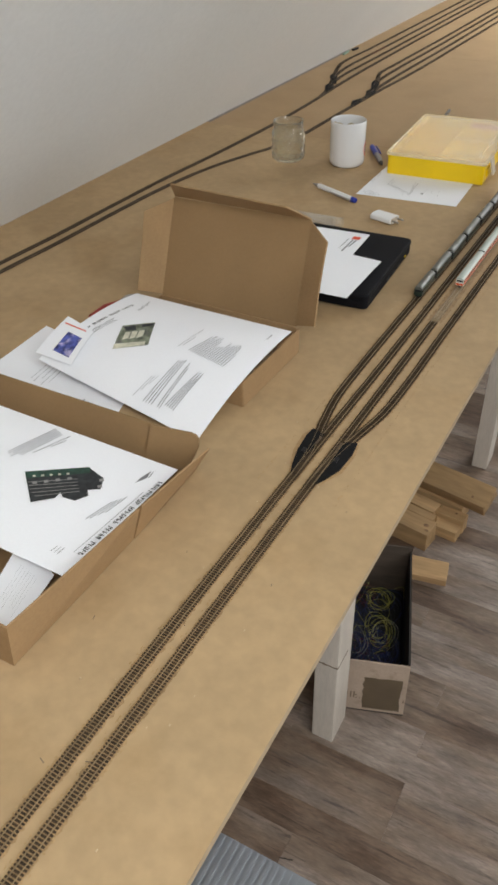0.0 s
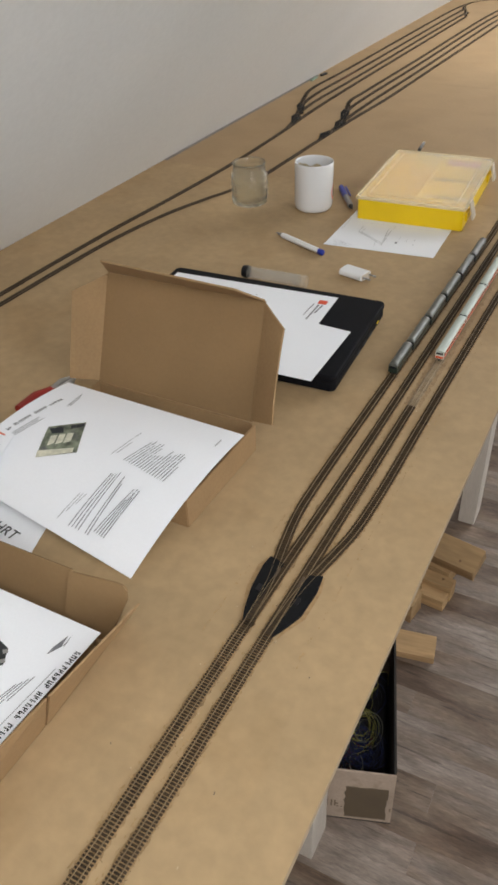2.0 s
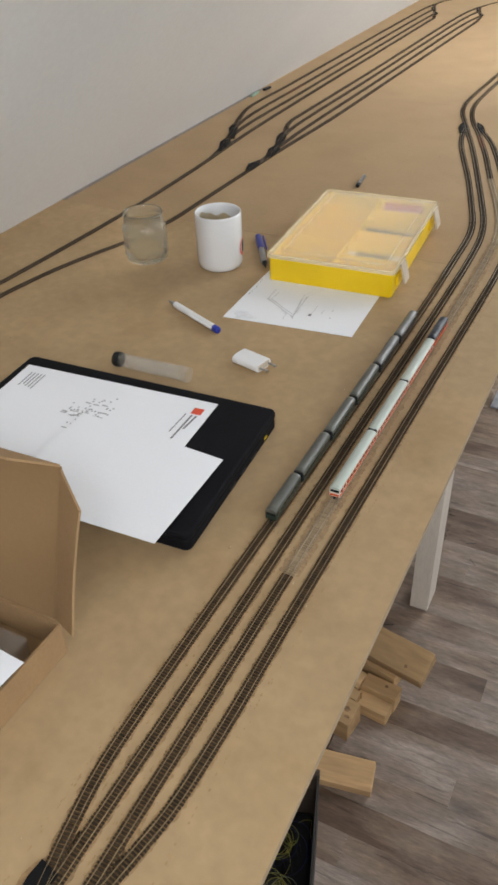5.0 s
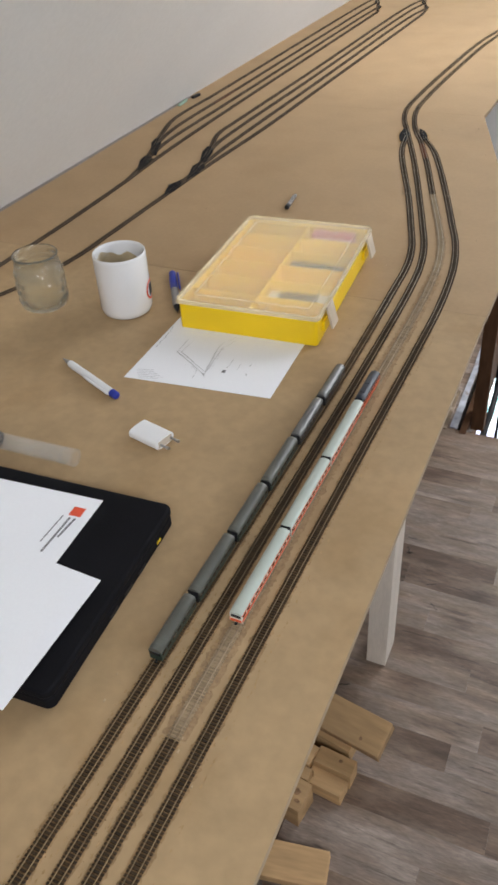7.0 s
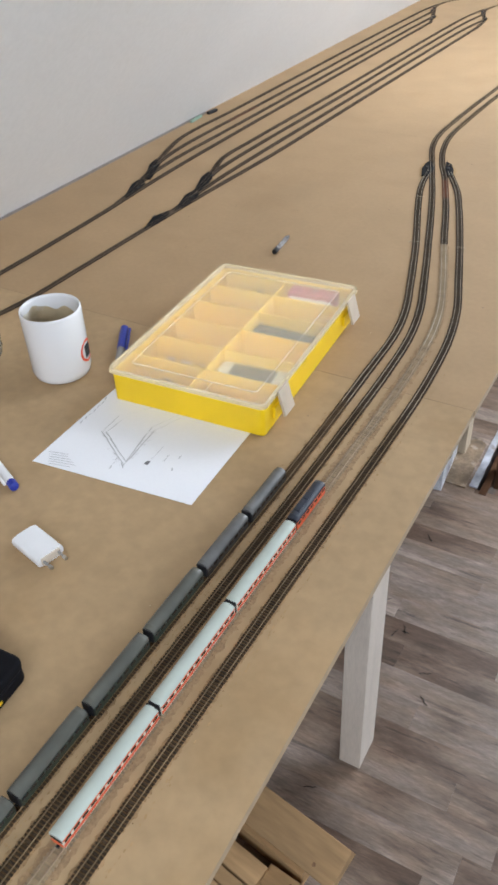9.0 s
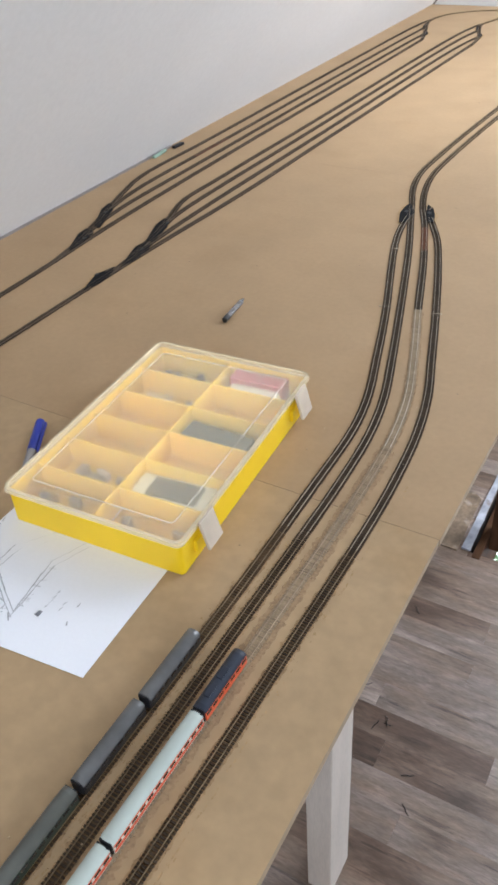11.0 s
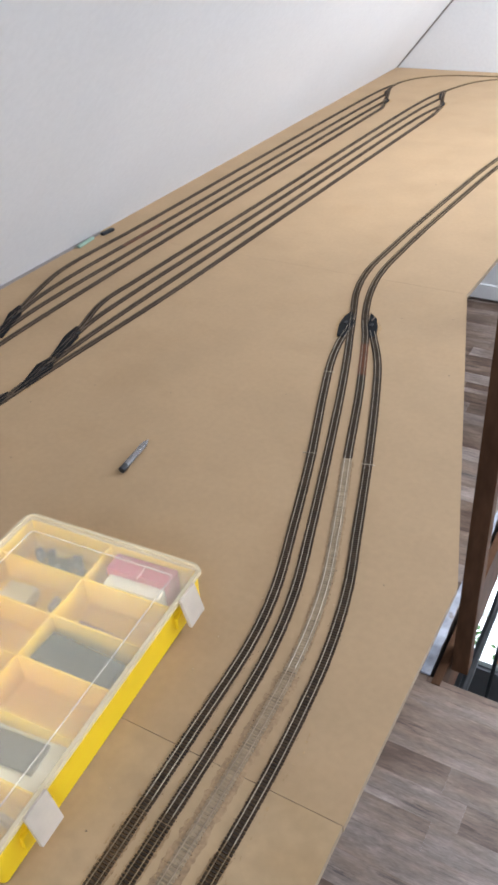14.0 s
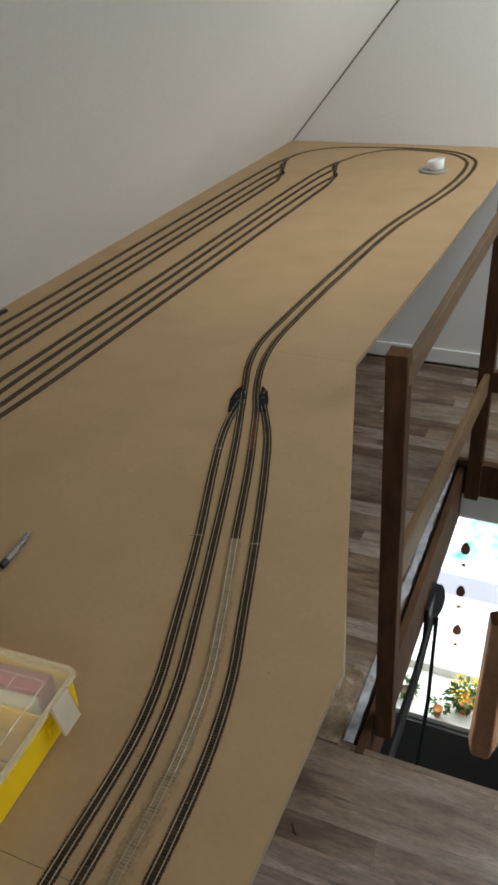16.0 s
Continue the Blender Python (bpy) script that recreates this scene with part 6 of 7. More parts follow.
def plan_sheet():
    at = surface((-0.416, 1.935, T + 0.0008), (-0.628, 1.92, T + 0.0008), (-0.4085, 1.7265, T + 0.0008), (-0.624, 1.706, T + 0.0008), bow=0.0006)
    rng = random.Random(21)
    outer = [(0.655, 0.28), (0.675, 0.325), (0.796, 0.459), (0.798, 0.627), (0.503, 0.846), (0.519, 0.504), (0.438, 0.319)]
    inner = [(0.64, 0.36), (0.759, 0.485), (0.770, 0.623), (0.512, 0.811), (0.551, 0.483), (0.474, 0.31)]
    stroke = lambda p, q, w: ((p[0], p[1]), (q[0], q[1]), (q[0] + w, q[1] + w), (p[0] + w, p[1] + w))
    plan, jots = [], []
    for path in (outer, inner):
        for p, q in zip(path, path[1:]):
            for k in range(4):  # drawn in short, overlapping pencil strokes
                a, b = (k - 0.06) / 4, (k + 1.06) / 4
                j = [rng.gauss(0, 0.002) for _ in range(4)]
                plan.append(stroke((p[0] + (q[0] - p[0]) * a + j[0], p[1] + (q[1] - p[1]) * a + j[1]), (p[0] + (q[0] - p[0]) * b + j[2], p[1] + (q[1] - p[1]) * b + j[3]), rng.uniform(0.002, 0.0045)))
    for k in range(16):  # short cross strokes along the drawn line
        c = rng.random()
        u, v = (0.798 - 0.295 * c, 0.627 + 0.219 * c) if k % 2 else (0.503 + 0.016 * c, 0.846 - 0.342 * c)
        plan.append(stroke((u - 0.02, v + rng.uniform(-0.02, 0.03)), (u + 0.015, v + rng.uniform(-0.01, 0.04)), 0.004))
    for (u0, v0), (u1, v1), n in (((0.965, 0.60), (0.974, 0.30), 7), ((0.385, 0.74), (0.387, 0.615), 4), ((0.32, 0.73), (0.315, 0.66), 2), ((0.251, 0.68), (0.252, 0.64), 1), ((0.24, 0.79), (0.24, 0.76), 1), ((0.56, 0.90), (0.58, 0.78), 3)):
        for k in range(n):
            u, v = u0 + (u1 - u0) * k / n, v0 + (v1 - v0) * k / n
            jots.append(stroke((u + rng.gauss(0, 0.004), v), (u + rng.gauss(0, 0.006), v + (v1 - v0) / n * 0.7), 0.0045))
    prints = [("pencil_plan", INK_PALE, plan), ("printed_text", INK_PALE, block((0.965, 0.895), (0.806, 0.871), (0.90, 0.985), (0.735, 0.963), 6, 6, 0.45, 0.35)), ("pencil_notes", INK_PALE, jots), ("pencil_mark", INK, [((0.405, 0.765), (0.385, 0.765), (0.385, 0.80), (0.41, 0.795))])]
    sheet_thing("track_plan", at, "white sheet with a pencil track plan under the yellow box", "paper", prints)


plan_sheet()


def rim_mesh(ox, oy, ix, iy, z0, z1, r):
    bm = bmesh.new()
    ring = lambda a, b, z, q: [bm.verts.new((x, y, z)) for x, y in rounded(a, b, q)]
    q = max(0.001, r - (ox - ix))
    o0, i0, o1, i1 = ring(ox, oy, z0, r), ring(ix, iy, z0, q), ring(ox, oy, z1, r), ring(ix, iy, z1, q)
    n = len(o0)
    for k in range(n):
        j = (k + 1) % n
        bm.faces.new((o1[k], o1[j], i1[j], i1[k]))
        bm.faces.new((o0[k], i0[k], i0[j], o0[j]))
        bm.faces.new((o0[k], o0[j], o1[j], o1[k]))
        bm.faces.new((i0[k], i1[k], i1[j], i0[j]))
    return bm


def organizer():
    """The yellow box with twelve compartments under a clear lid."""
    w, d, h = 0.218, 0.323, 0.042
    t = thing("parts_organizer", pose(-0.5135, 2.0255, T + 0.0012, 0, 0, 3.6), "yellow plastic parts organizer with twelve compartments and a milky clear lid", "organizer")
    part("bottom", prism(rounded(w / 2, d / 2, 0.005), 0, 0.002), YELLOW, t)
    part("wall", rim_mesh(w / 2, d / 2, w / 2 - 0.002, d / 2 - 0.002, 0.0021, h, 0.005), YELLOW, t)
    part("rim", rim_mesh(w / 2 + 0.004, d / 2 + 0.004, w / 2 - 0.0015, d / 2 - 0.0015, h + 0.0001, h + 0.003, 0.008), CLEAR_EDGE, t)
    part("divider", box((-0.001, -d / 2 + 0.002, 0.002), (0.001, d / 2 - 0.002, h - 0.003)), YELLOW_IN, t)
    for k in range(1, 6):
        y = -d / 2 + k * d / 6
        for s in (-1, 1):
            part("divider", box(((-w / 2 + 0.002) if s < 0 else 0.0012, y - 0.001, 0.002), (-0.0012 if s < 0 else w / 2 - 0.002, y + 0.001, h - 0.003)), YELLOW_IN, t)
    lid = part("lid", prism(rounded(w / 2 + 0.003, d / 2 + 0.003, 0.011), h + 0.0032, h + 0.0052), CLEAR, t, "clear plastic lid")
    lid.visible_shadow = False
    part("lid_ridge", rim_mesh(w / 2 - 0.018, d / 2 - 0.02, w / 2 - 0.0190, d / 2 - 0.0210, h + 0.0053, h + 0.0062, 0.006), CLEAR_LINE, lid)
    for x, y in ((0.030, -d / 2 + 0.010), (0.058, d / 2 - 0.030)):
        part("lid_ridge", box((x - 0.0005, y - 0.0095, h + 0.0053), (x + 0.0005, y + 0.0095, h + 0.0061)), CLEAR_LINE, lid)
    part("lid_ridge", rim_mesh(w / 2 + 0.003, d / 2 + 0.003, w / 2 + 0.0005, d / 2 + 0.0005, h + 0.0053, h + 0.0064, 0.011), CLEAR_EDGE, lid)
    part("lid_edge", rim_mesh(w / 2 + 0.0042, d / 2 + 0.0042, w / 2 + 0.0031, d / 2 + 0.0031, h + 0.0031, h + 0.0064, 0.012), CLEAR_EDGE, lid)
    for y in (-d / 2 + 0.045, d / 2 - 0.035):
        part("latch", box((w / 2 + 0.0045, y - 0.014, 0.012), (w / 2 + 0.0085, y + 0.014, h + 0.006), 0.0015, 2, pose(w / 2 + 0.0055, 0, h, 0, -15, 0) @ pose(-w / 2 - 0.0055, 0, -h)), LATCH, t, "translucent white latch")
        part("latch_lug", box((w / 2, y - 0.02, 0.012), (w / 2 + 0.004, y + 0.02, 0.027), 0.001), YELLOW, t)
    # contents, compartment by compartment
    cell = lambda c, r: (-w / 4 if c == 0 else w / 4, -d / 2 + (r + 0.5) * d / 6)

    def inside(name, c, r, sx, sy, sz, mat, label, ang=0.0, dx=0.0, dy=0.0, category="part"):
        x, y = cell(c, r)
        m = t.matrix_world @ pose(x + dx, y + dy, 0.0025, 0, 0, ang)
        ob = finish(name, box((-sx / 2, -sy / 2, 0), (sx / 2, sy / 2, sz), min(0.002, sz / 4)), mat)
        ob.matrix_world = m
        return tagged(ob, label, category)

    inside("small_carton", 1, 5, 0.074, 0.024, 0.034, PINK, "dull pink small carton in a compartment", 2, -0.006, 0.011, "carton")
    inside("paper_label", 1, 5, 0.066, 0.016, 0.028, PAPER, "white printed label strip beside the pink carton", 2, -0.004, -0.010, "label")
    inside("dark_strip", 1, 4, 0.084, 0.010, 0.016, BUNNY, "dark brown strip of parts in a compartment", -4, 0.004, -0.015, "strip")
    inside("dark_module", 1, 3, 0.088, 0.036, 0.026, TEAL, "dark teal-grey flat module in a compartment", -4, -0.004, -0.004, category="module")
    inside("decoder_case", 1, 1, 0.096, 0.047, 0.022, PAPER, "white plastic frame case in a compartment", 3, -0.002, category="case")
    inside("decoder_window", 1, 1, 0.062, 0.030, 0.0245, PLATE, "grey plate in the white case", 3, -0.002, 0.004, category="plate")
    inside("pale_block", 0, 2, 0.05, 0.012, 0.008, LATCH, "pale plastic strip in a compartment", 6, -0.01, -0.012, "strip")
    inside("pale_card", 0, 4, 0.036, 0.026, 0.014, CREAM, "pale grey card piece in a compartment", 4, -0.016, 0.0, "card")
    rng = random.Random(9)
    for c, r, mats, n in ((0, 5, (BLACK_PLASTIC, TEAL, TEAL), 13), (0, 4, (GREY_PLASTIC, GREY_PLASTIC, STEEL), 4), (0, 1, (GREY_PLASTIC, STEEL, WHITE_PLASTIC), 8), (0, 0, (BRASS, GREY_PLASTIC), 6), (1, 0, (BRASS, GREY_PLASTIC), 3)):
        for _ in range(n):
            inside("spare_part", c, r, rng.uniform(0.008, 0.026), rng.uniform(0.006, 0.014), rng.uniform(0.005, 0.016), rng.choice(mats), "small loose spare part in a compartment", rng.uniform(0, 180), rng.uniform(-0.034, 0.034), rng.uniform(-0.014, 0.014), "spare part")
    return t


organizer()


def far_cup():
    t = thing("coaster", pose(-0.552, 4.497, T), "dark grey round coaster under a white cup", "coaster")
    part("disc", lathe([(0, 0.0005), (0.046, 0.0005), (0.048, 0.003), (0.046, 0.006), (0, 0.006)], 32), GREY_PLASTIC, t)
    t = thing("cup", pose(-0.545, 4.497, T + 0.0062), "small white cup with a slanted rim on the coaster", "cup")
    bm = lathe([(0, 0), (0.022, 0), (0.027, 0.006), (0.028, 0.032), (0.026, 0.032), (0.025, 0.008), (0, 0.005)], 32)
    for v in bm.verts:
        if v.co.z > 0.02:
            v.co.z += 0.25 * v.co.x
    part("body", bm, CERAMIC, t, smooth=True)


far_cup()


def wall_bits():
    t = thing("sponge", pose(-1.180, 2.965, T, 0, 0, 4), "pale green flat sanding sponge lying against the wall", "sponge")
    part("pad", box((-0.012, -0.03, 0.0005), (-0.004, 0.025, 0.006), 0.002), material("pale_green_foam", (0.27, 0.37, 0.29), rough=0.9), t)
    t = thing("wood_scrap", pose(-1.178, 3.03, T, 0, 0, -6), "small dark scrap of track material by the wall", "scrap")
    part("scrap", box((-0.008, -0.018, 0.0005), (0.002, 0.018, 0.007), 0.002), BLACK_PLASTIC, t)


wall_bits()


# ---- under the table ----
def cable_box():
    t = thing("cable_carton", pose(-0.348, 1.2278, 0, 0, 0, 19), "open brown cardboard carton full of coloured cables on the floor", "carton")
    w, d, h = 0.18, 0.322, 0.168
    part("bottom", box((-w / 2, -d / 2, 0.001), (w / 2, d / 2, 0.005)), CARD_SHADE, t)
    front = part("front_wall", box((-w / 2, -d / 2, 0.005), (w / 2, -d / 2 + 0.004, h - 0.004)), CARD_PALE, t)
    rng = random.Random(12)
    torn = [(0.003 + rng.uniform(-0.002, 0.002), 0.012), (0.081, 0.014)]
    torn += [(0.0805 + rng.uniform(-0.003, 0.001), 0.02 + 0.012 * k) for k in range(8)] + [(0.08 - 0.0155 * k, 0.118 + rng.uniform(-0.004, 0.002)) for k in range(6)]
    torn += [(0.003 + rng.uniform(-0.003, 0.002), 0.105 - 0.012 * k) for k in range(8)]
    part("tape_patch", prism(torn, 0, 0.0006), TAPE, front, "brown tape patch").matrix_local = pose(0, -d / 2, 0, 90, 0, 0)
    bm = bmesh.new()  # print that is hidden in part
    for a, z, wide, high in ((-0.032, 0.046, 0.004, 0.020), (-0.023, 0.044, 0.003, 0.020), (-0.0165, 0.052, 0.008, 0.003), (-0.0165, 0.044, 0.003, 0.020), (-0.012, 0.043, 0.004, 0.003), (-0.004, 0.042, 0.002, 0.003), (0.0845, 0.045, 0.003, 0.009)):
        add_box(bm, (a, -d / 2 - 0.0005, z), (a + wide, -d / 2, z + high))
    part("printed_marks", bm, PENCIL, front)["kind"] = "stuff"
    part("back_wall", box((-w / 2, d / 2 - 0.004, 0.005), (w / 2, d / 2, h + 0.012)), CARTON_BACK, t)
    part("side_wall", box((-w / 2, -d / 2 + 0.0045, 0.005), (-w / 2 + 0.004, d / 2 - 0.0045, h)), CARD_SHADE, t)
    part("side_wall", box((w / 2 - 0.004, -d / 2 + 0.0045, 0.005), (w / 2, d / 2 - 0.0045, h)), CARD_SHADE, t)
    # coils of cable
    c = thing("cable_tangle", pose(-0.348, 1.2278, 0, 0, 0, 19), "tangle of yellow, blue and dark thin cables in the carton", "cables", kind="stuff")
    rng = random.Random(21)
    for k, mat in enumerate(CABLES):
        bm = bmesh.new()
        for _ in range((0, 30, 2, 40, 6, 4)[k]):
            cx, cy = rng.uniform(-0.04, 0.05), rng.choice((rng.uniform(-0.10, -0.02), rng.uniform(-0.05, 0.10)))
            r, z = rng.uniform(0.012, 0.032), 0.052 + rng.uniform(0, 0.03) + (0.010 if k in (0, 2, 5) else 0)
            a0, turns, tx, ty = rng.uniform(0, 6.28), rng.uniform(0.8, 3.4), rng.uniform(-0.3, 0.3), rng.uniform(-0.3, 0.3)
            f1, f2 = rng.uniform(0, 6.28), rng.uniform(0, 6.28)
            pts = []
            for j in range(int(turns * 28)):
                a = a0 + j * 2 * math.pi / 28
                rr = r * (1 + 0.24 * math.sin(0.7 * a + f1) + 0.10 * math.sin(2.3 * a + f2))
                px, py = rr * math.cos(a), 1.35 * rr * math.sin(a)
                pts.append((max(-0.083, min(0.083, cx + px)), max(-0.153, min(0.153, cy + py)), z + tx * px + ty * py + 0.0003 * j + 0.003 * math.sin(1.7 * a + f2)))
            if len(pts) > 3:
                tube(bm, pts, 0.00065, 5)
        part("cable", bm, mat, c)
    # two coils of yellow cable on top
    for cx, cy, r, z, flat in ((0.0226, -0.0234, 0.023, 0.096, 1.3), (0.0276, 0.074, 0.023, 0.088, 1.0)):
        bm = bmesh.new()
        for _ in range(2):
            f1, f2, a0, dx, dy = rng.uniform(0, 6.28), rng.uniform(0, 6.28), rng.uniform(0, 6.28), rng.gauss(0, 0.009), rng.gauss(0, 0.009)
            pts = []
            for j in range(70):
                a = a0 + j * 2 * math.pi / 28
                rr = r * (1 + 0.16 * math.sin(0.6 * a + f1) + 0.07 * math.sin(1.9 * a + f2))
                pts.append((cx + dx + rr * math.cos(a), cy + dy + flat * rr * math.sin(a), z + 0.006 * math.sin(a + f1) + 0.00015 * j))
            tube(bm, pts, 0.00042, 5)
        part("cable_coil", bm, CABLES[0], c, "coil of thin yellow cable")
    bm = bmesh.new()
    for _ in range(12):
        x, y, a = rng.uniform(-0.05, 0.06), rng.uniform(-0.08, 0.12), rng.uniform(0, 6.28)
        pts, turn = [], rng.uniform(-0.5, 0.5)
        for j in range(14):
            pts.append((max(-0.08, min(0.08, x)), max(-0.15, min(0.15, y)), 0.088 + 0.006 * math.sin(0.6 * j + a)))
            x, y, a = x + 0.006 * math.cos(a), y + 0.006 * math.sin(a), a + turn * 0.5 + rng.uniform(-0.2, 0.2)
        tube(bm, pts, 0.00045, 5)
    part("loose_cable", bm, CABLES[0], c, "loose ends of thin yellow cable")
    part("cable_heap", box((-0.084, -0.155, 0.006), (0.084, 0.155, 0.048), 0.02, 3), CABLES[3], c)


cable_box()


def offcut(x, y, z, sx, sy, sz, ang, label, knots=(), bevel=0.0012, seed=0, rough=0.002, tip=0):
    rng = random.Random(seed)
    t = thing("timber_offcut", pose(x, y, z, tip, 0, ang), label, "wood", "timber offcuts on the floor")
    bm = box((-sx / 2, -sy / 2, 0), (sx / 2, sy / 2, sz), bevel, 3)
    for v in bm.verts:  # a rough saw cut at the ends
        v.co.x += (rough if abs(v.co.x) > sx * 0.45 else 0) * rng.uniform(-1, 1)
    part("block", bm, PINE, t)
    for k, (kx, ky, kr) in enumerate(knots):
        ring = [(kx + kr * (1.5 if k % 2 else 1) * math.cos(a) * rng.uniform(0.7, 1.2), ky + kr * math.sin(a) * rng.uniform(0.7, 1.2)) for a in np.linspace(0, 2 * math.pi, 11, endpoint=False)]
        part("knot", prism(ring, sz - 0.001, sz + 0.0002), KNOT, t, "dark knot")


offcut(-0.40, 1.785, 0.0, 0.25, 0.05, 0.043, -10, "narrow raw pine batten under a thick offcut", seed=1)
offcut(-0.355, 1.797, 0.055, 0.28, 0.070, 0.042, -10, "thick raw pine beam offcut lying askew on a batten", ((0.10, -0.018, 0.004),), 0.0025, seed=2, rough=0.004, tip=22)
offcut(-0.299, 1.711, 0.0, 0.074, 0.036, 0.044, -5, "short narrow pine strip on the floor", ((0.01, 0.004, 0.004),), seed=3)
offcut(-0.304, 1.674, 0.0, 0.072, 0.036, 0.032, -6, "short raw pine strip lying against another", seed=6)
offcut(-0.413, 1.712, 0.0, 0.15, 0.042, 0.056, -10, "raw pine offcut with a rough broken end", seed=4, rough=0.005)
offcut(-0.407, 1.674, 0.0, 0.15, 0.024, 0.054, -10, "thin pine batten between two offcuts", seed=7, rough=0.005)
offcut(-0.399, 1.628, 0.0, 0.15, 0.058, 0.056, -10, "raw pine offcut with a dark knot on the floor", ((0.058, 0.004, 0.007), (0.066, -0.012, 0.004)), seed=8, rough=0.007)
offcut(-0.325, 1.514, 0.0, 0.152, 0.066, 0.018, 10, "short flat pine board on the floor", seed=5)


def floor_things():
    t = thing("floor_mat", pose(-0.33, 0.60, 0, 0, 0, 0), "ribbed blue-grey metal mat lying on the floor", "mat")
    part("plate", box((-0.12, -0.30, 0.0005), (0.36, 0.112, 0.006), 0.002), GREY_METAL, t)
    bm = bmesh.new()
    for k in range(34):
        add_box(bm, (-0.115 + 0.0139 * k, -0.295, 0.006), (-0.108 + 0.0139 * k, 0.107, 0.0085))
    part("ribs", bm, GREY_METAL, t)
    t = thing("carton", pose(-0.445, 2.905, 0, 0, 0, 4), "pale grey printed carton standing on the floor under the table", "carton")
    part("body", box((-0.07, -0.085, 0.0005), (0.04, 0.10, 0.078), 0.002), CARTON_GREY, t)
    # Flat strip; its dark colour stands for the shade inside the slot.
    part("slot", box((0.0395, -0.01, 0.056), (0.0407, 0.085, 0.062)), CARD_SHADE, t, "dark open slot")
    rng = random.Random(6)
    bm = bmesh.new()
    for k in range(26):
        y, z = rng.uniform(-0.02, 0.08), rng.uniform(0.012, 0.048)
        add_box(bm, (0.0401, y, z), (0.0406, y + rng.uniform(0.004, 0.012), z + 0.003))
    part("printed_bars", bm, INK_PALE, t)["kind"] = "stuff"
    b = thing("scrap_board", Matrix(), "thin stained scrap of board lying beside the stair opening", "board")
    part("board", prism([(-0.425, 2.864), (-0.346, 2.862), (-0.347, 3.07), (-0.372, 3.09), (-0.42, 3.05)], 0.0004, 0.004), SCRAP_BOARD, b)
    # clipped ends of wire on the floor
    for x, y, a, bend in ((-0.316, 2.340, 100, 0.012), (-0.345, 1.906, 20, 0.004), (-0.293, 0.726, 10, 0.006), (-0.368, 2.638, -60, 0.008), (-0.387, 2.400, 35, 0.007), (-0.239, 2.246, 15, 0.009), (-0.221, 2.182, -50, 0.006), (-0.335, 2.322, 70, 0.004)):
        w = thing("wire_scrap", pose(x, y, 0, 0, 0, a), "short dark clipped end of wire on the floor", "wire", "wire scraps on the floor")
        part("wire", tube(bmesh.new(), ((-0.013, 0, 0.001), (-0.004, bend * 0.3, 0.0025), (0.004, bend * 0.2, 0.002), (0.011, bend * 0.7, 0.001)), 0.0008, 6), BLACK_PLASTIC, w)
        if bend > 0.01:
            part("wire", tube(bmesh.new(), ((-0.007, 0.008, 0.001), (-0.009, 0.0, 0.003), (-0.008, -0.009, 0.001)), 0.0008, 6), BLACK_PLASTIC, w)


floor_things()


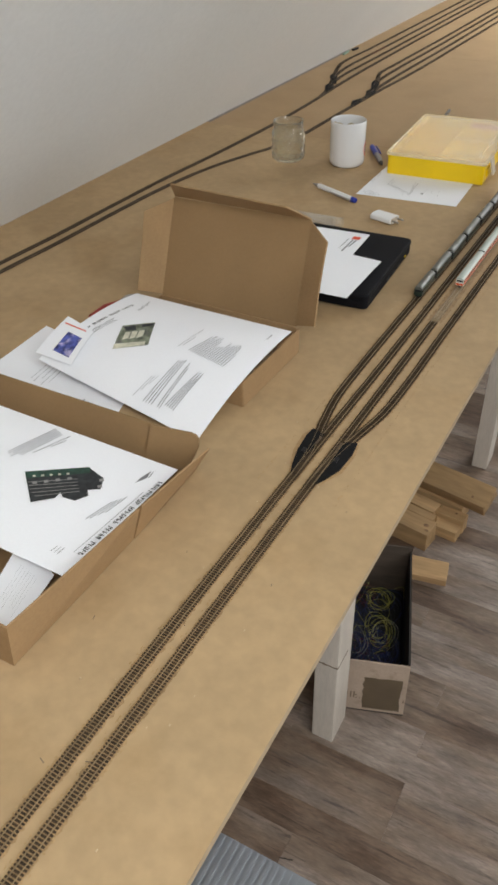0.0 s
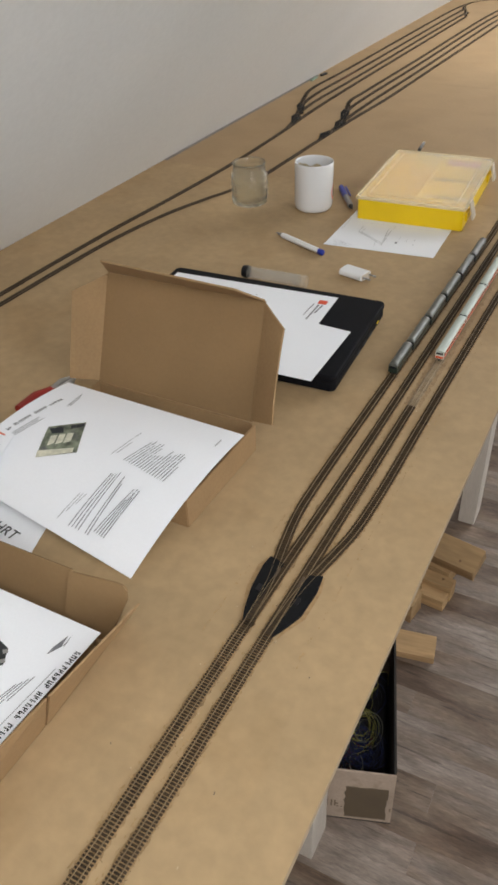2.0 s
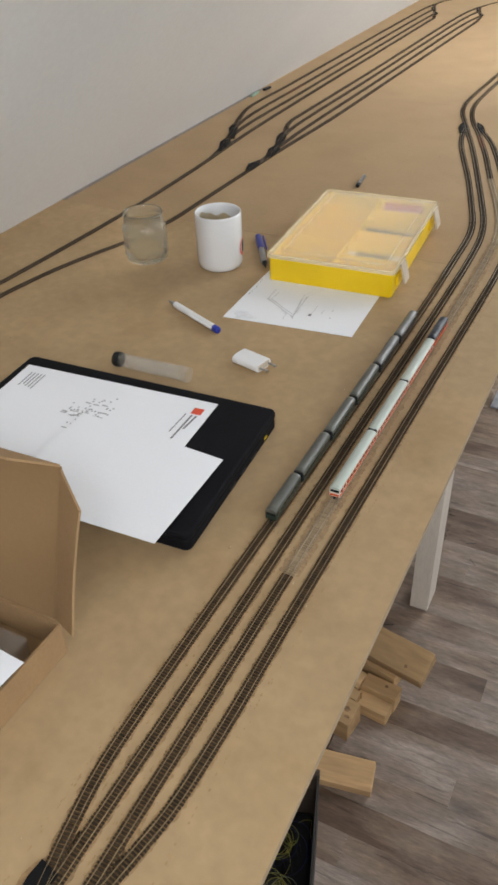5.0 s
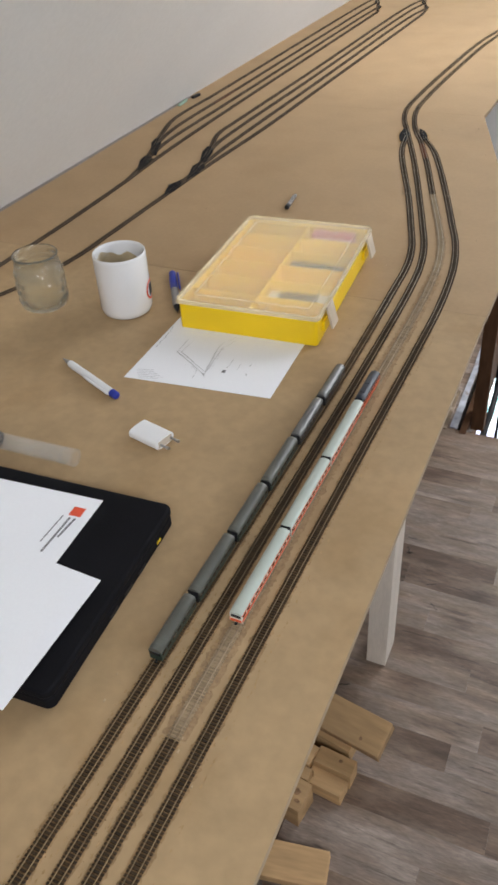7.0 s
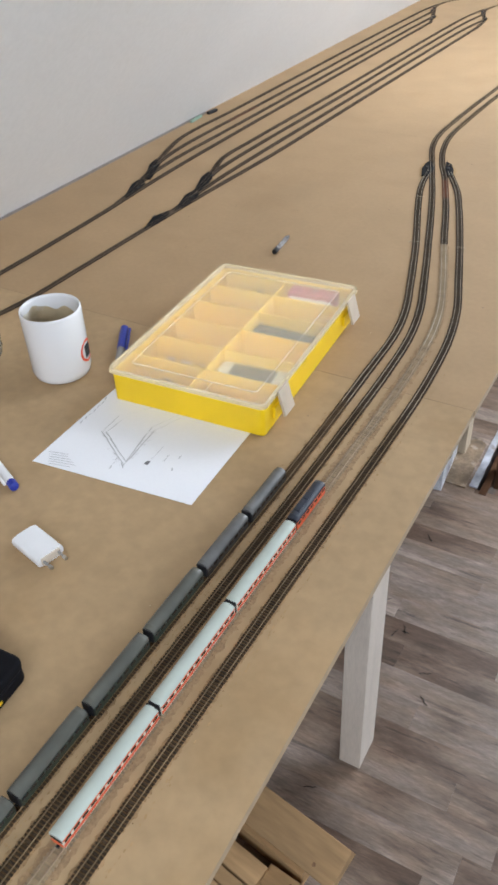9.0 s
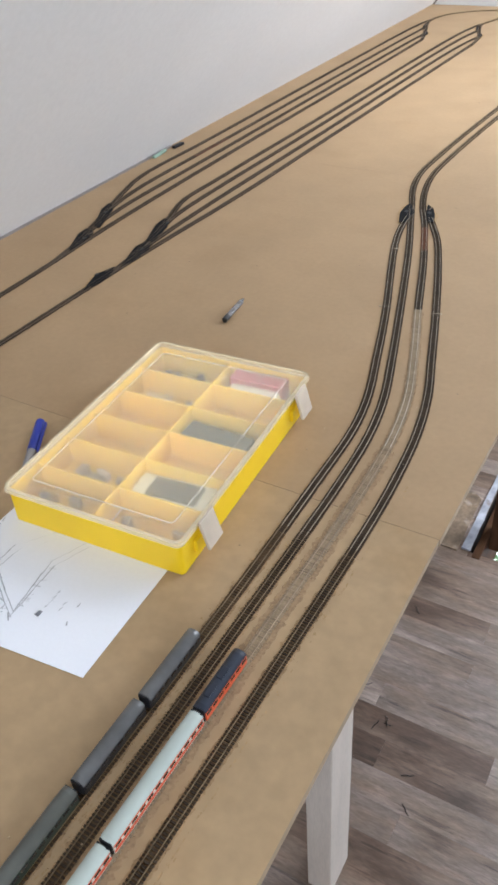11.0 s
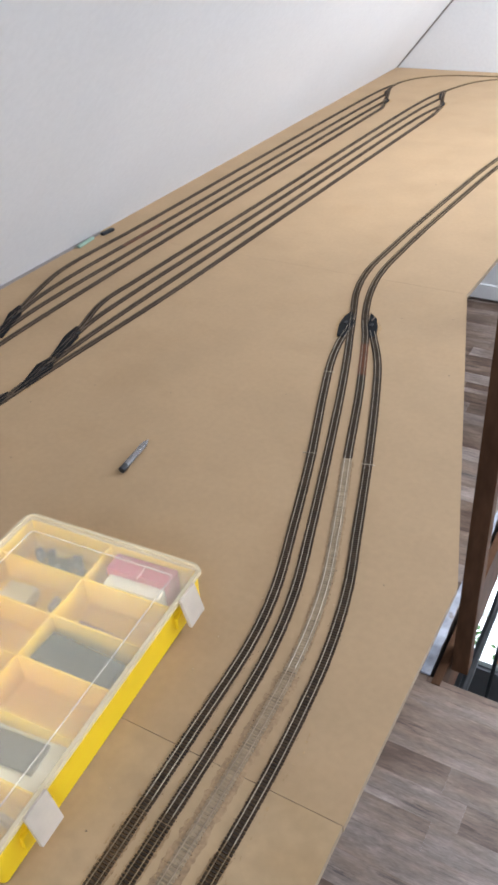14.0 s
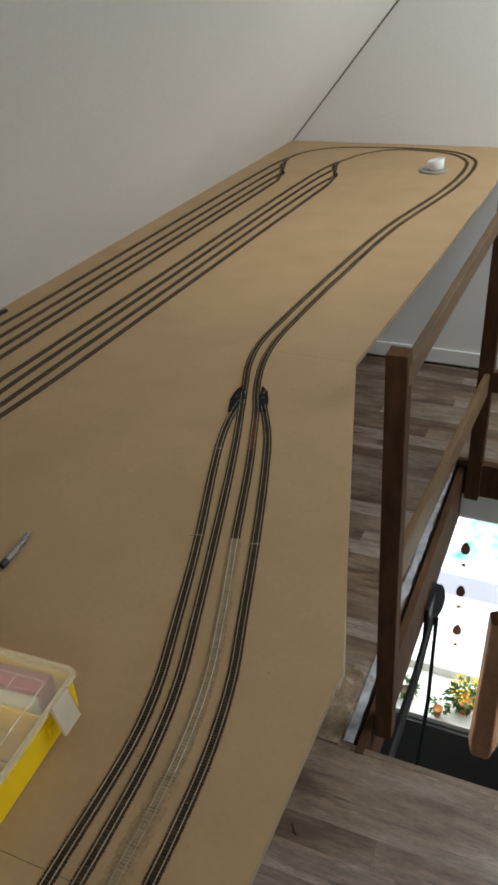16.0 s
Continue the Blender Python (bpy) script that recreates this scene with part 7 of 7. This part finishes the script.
# ---- below, on the window sill ----
def sill_things():
    z = -1.9545

    def potted(name, x, y, r, h, leaves, flowers, label, seed, pot=TERRACOTTA):
        t = thing(name, pose(x, y, z), label, "plant")
        part("pot", lathe([(0, 0), (r * 0.75, 0), (r, h), (r * 0.9, h), (r * 0.8, h * 0.85), (0, h * 0.85)], 24), pot, t, smooth=True)
        rng = random.Random(seed)
        for nm, mat, n, s, z0 in (("leaves", FOLIAGE, leaves, 0.032, 0.0), ("flowers", FLOWER, flowers, 0.017, 0.05)):
            if not n:
                continue
            bm = bmesh.new()
            for _ in range(n):
                a, q = rng.uniform(0, 6.28), r * 1.5 * math.sqrt(rng.random())
                c = Vector((q * math.cos(a), q * math.sin(a), h + z0 + rng.uniform(0, 0.09) * (1.3 - q / (1.6 * r))))
                m = Matrix.Translation(c) @ Euler((rng.uniform(-0.9, 0.9), rng.uniform(-0.9, 0.9), a)).to_matrix().to_4x4()
                v = [bm.verts.new(m @ Vector(p)) for p in ((0, 0, 0), (s * 0.6, s * 0.35, s * 0.15), (s * 1.3, 0, -s * 0.1), (s * 0.6, -s * 0.35, s * 0.15))]
                bm.faces.new(v)
            part(nm, bm, mat, t)
        return t

    potted("flowering_plant", -0.235, 4.74, 0.055, 0.08, 130, 60, "potted plant with green leaves and yellow flowers on the sill", 1)
    potted("small_plant", -0.545, 4.72, 0.03, 0.05, 50, 0, "small green plant in a pot on the sill", 2, BUNNY)
    potted("small_pot", -0.36, 4.655, 0.026, 0.05, 24, 0, "small orange pot near the edge of the sill", 3)
    potted("small_plant", -0.66, 4.80, 0.035, 0.05, 60, 10, "small plant beside the window frame", 4)
    cloth = thing("curtain", Matrix(), "orange curtain gathered into a hanging bundle", "curtain")
    bm = bmesh.new()
    c = Vector((-0.105, 4.35, 0))
    rings = []
    for zz, rr in ((-0.9, 0.05), (-1.2, 0.055), (-1.5, 0.058), (-1.70, 0.062), (-1.735, 0.055), (-1.75, 0.03)):
        rings.append([bm.verts.new(c + Vector((rr * (1 + 0.08 * math.sin(5 * a)) * math.cos(a), rr * (1 + 0.08 * math.sin(5 * a)) * math.sin(a), zz))) for a in np.linspace(0, 2 * math.pi, 30, endpoint=False)])
    for a, b in zip(rings, rings[1:]):
        for k in range(30):
            bm.faces.new((a[k], a[(k + 1) % 30], b[(k + 1) % 30], b[k]))
    part("cloth", bm, CURTAIN, cloth, smooth=True)
    part("hanger", tube(bmesh.new(), (c + Vector((0, 0, -0.9)), c + Vector((0, 0, -0.2))), 0.006, 8), BLACK_METAL, cloth)
    # stickers on the window pane
    for k, (x, zz) in enumerate(((-0.342, -1.002), (-0.341, -1.276), (-0.335, -1.542))):
        s = thing("window_sticker", pose(x, END_Y - 0.02, zz, 90, 0, 8), "small brown cut-out decoration hanging before the window", "sticker", "window decorations")
        part("cutout", prism([(0.022 * math.cos(a) * (1 - 0.25 * math.sin(a)), 0.036 * math.sin(a)) for a in np.linspace(0, 2 * math.pi, 24, endpoint=False)], 0, 0.003), BUNNY, s)
        s = thing("window_star", pose(x, END_Y - 0.02, zz - 0.104, 90, 0, 0), "small gold star hanging before the window", "star", "window stars")
        part("star", prism([((0.016 if i % 2 == 0 else 0.007) * math.sin(i * math.pi / 5), (0.016 if i % 2 == 0 else 0.007) * math.cos(i * math.pi / 5)) for i in range(10)], 0, 0.003), STAR, s)


sill_things()


# ---- floor planks ----
def plank_corners(sx, sy):
    e = 0.00012
    ring = lambda a, b, z: [(s * a, u * b, z) for s, u in ((-1, -1), (1, -1), (1, 1), (-1, 1))]
    verts = ring(sx / 2, sy / 2, -0.0075) + ring(sx / 2, sy / 2, -0.0005) + ring(sx / 2 - e, sy / 2 - e, 0)
    faces = [(8, 9, 10, 11)] + [(r + k, r + (k + 1) % 4, r + 4 + (k + 1) % 4, r + 4 + k) for r in (0, 4) for k in range(4)]
    return verts, faces


def floor_planks():
    """Narrow laminate strips of uneven length; those along the walkway are pieces, the rest one sheet."""
    wide = 0.0634  # three strips to a board of 0.19 m
    forced = {2.108: -0.225, 1.157: -0.154}  # ends of strips that stand out
    x0, x1, y0, y1 = OPEN
    shapes, rest_verts, rest_faces = {}, [], []
    rng = random.Random(8)
    edges = [2.108 + wide * k for k in range(-58, 45)]
    rows = [SOUTH_Y, *(y for y in edges if SOUTH_Y + 0.01 < y < END_Y - 0.02 and abs(y - y0) > 0.008 and abs(y - y1) > 0.008), y0, y1, END_Y - 0.002]
    rows.sort()
    for y, top in zip(rows, rows[1:]):
        inside = top > y0 + 1e-4 and y < y1 - 1e-4
        for a, b in ([(WALL_X, x0), (x1, EAST_X)] if inside else [(WALL_X, EAST_X)]):
            p = a
            while p < b - 1e-6:
                q = p + round(rng.uniform(0.25, 0.85) / 0.05) * 0.05
                q = b if b - q < 0.15 else q
                for fy, fx in forced.items():
                    if abs(y - fy) < 0.006 and p < fx - 0.1 and q > fx - 0.12:
                        q = fx
                sx, sy = round(q - p - 0.0001, 4), round(top - y - 0.0001, 4)
                cx, cy = (p + q) / 2, (y + top) / 2
                if 0.75 < cy < 3.2 and p < 0.45 and q > -0.62:
                    if (sx, sy) not in shapes:
                        me = bpy.data.meshes.new("plank")
                        verts, faces = plank_corners(sx, sy)
                        me.from_pydata(verts, [], faces)
                        me.materials.append(LAMINATE)
                        shapes[sx, sy] = me
                    ob = new("plank", shapes[sx, sy])
                    ob.parent = FLOOR
                    ob.location = (cx, cy, 0)
                else:
                    verts, faces = plank_corners(sx, sy)
                    k = len(rest_verts)
                    rest_verts += [(v[0] + cx, v[1] + cy, v[2]) for v in verts]
                    rest_faces += [[k + i for i in f] for f in faces]
                p = q
    me = bpy.data.meshes.new("floor_planks")
    me.from_pydata(rest_verts, [], rest_faces)
    me.materials.append(LAMINATE)
    ob = new("floor_planks", me)
    ob.parent = FLOOR
    ob["kind"] = "stuff"


floor_planks()
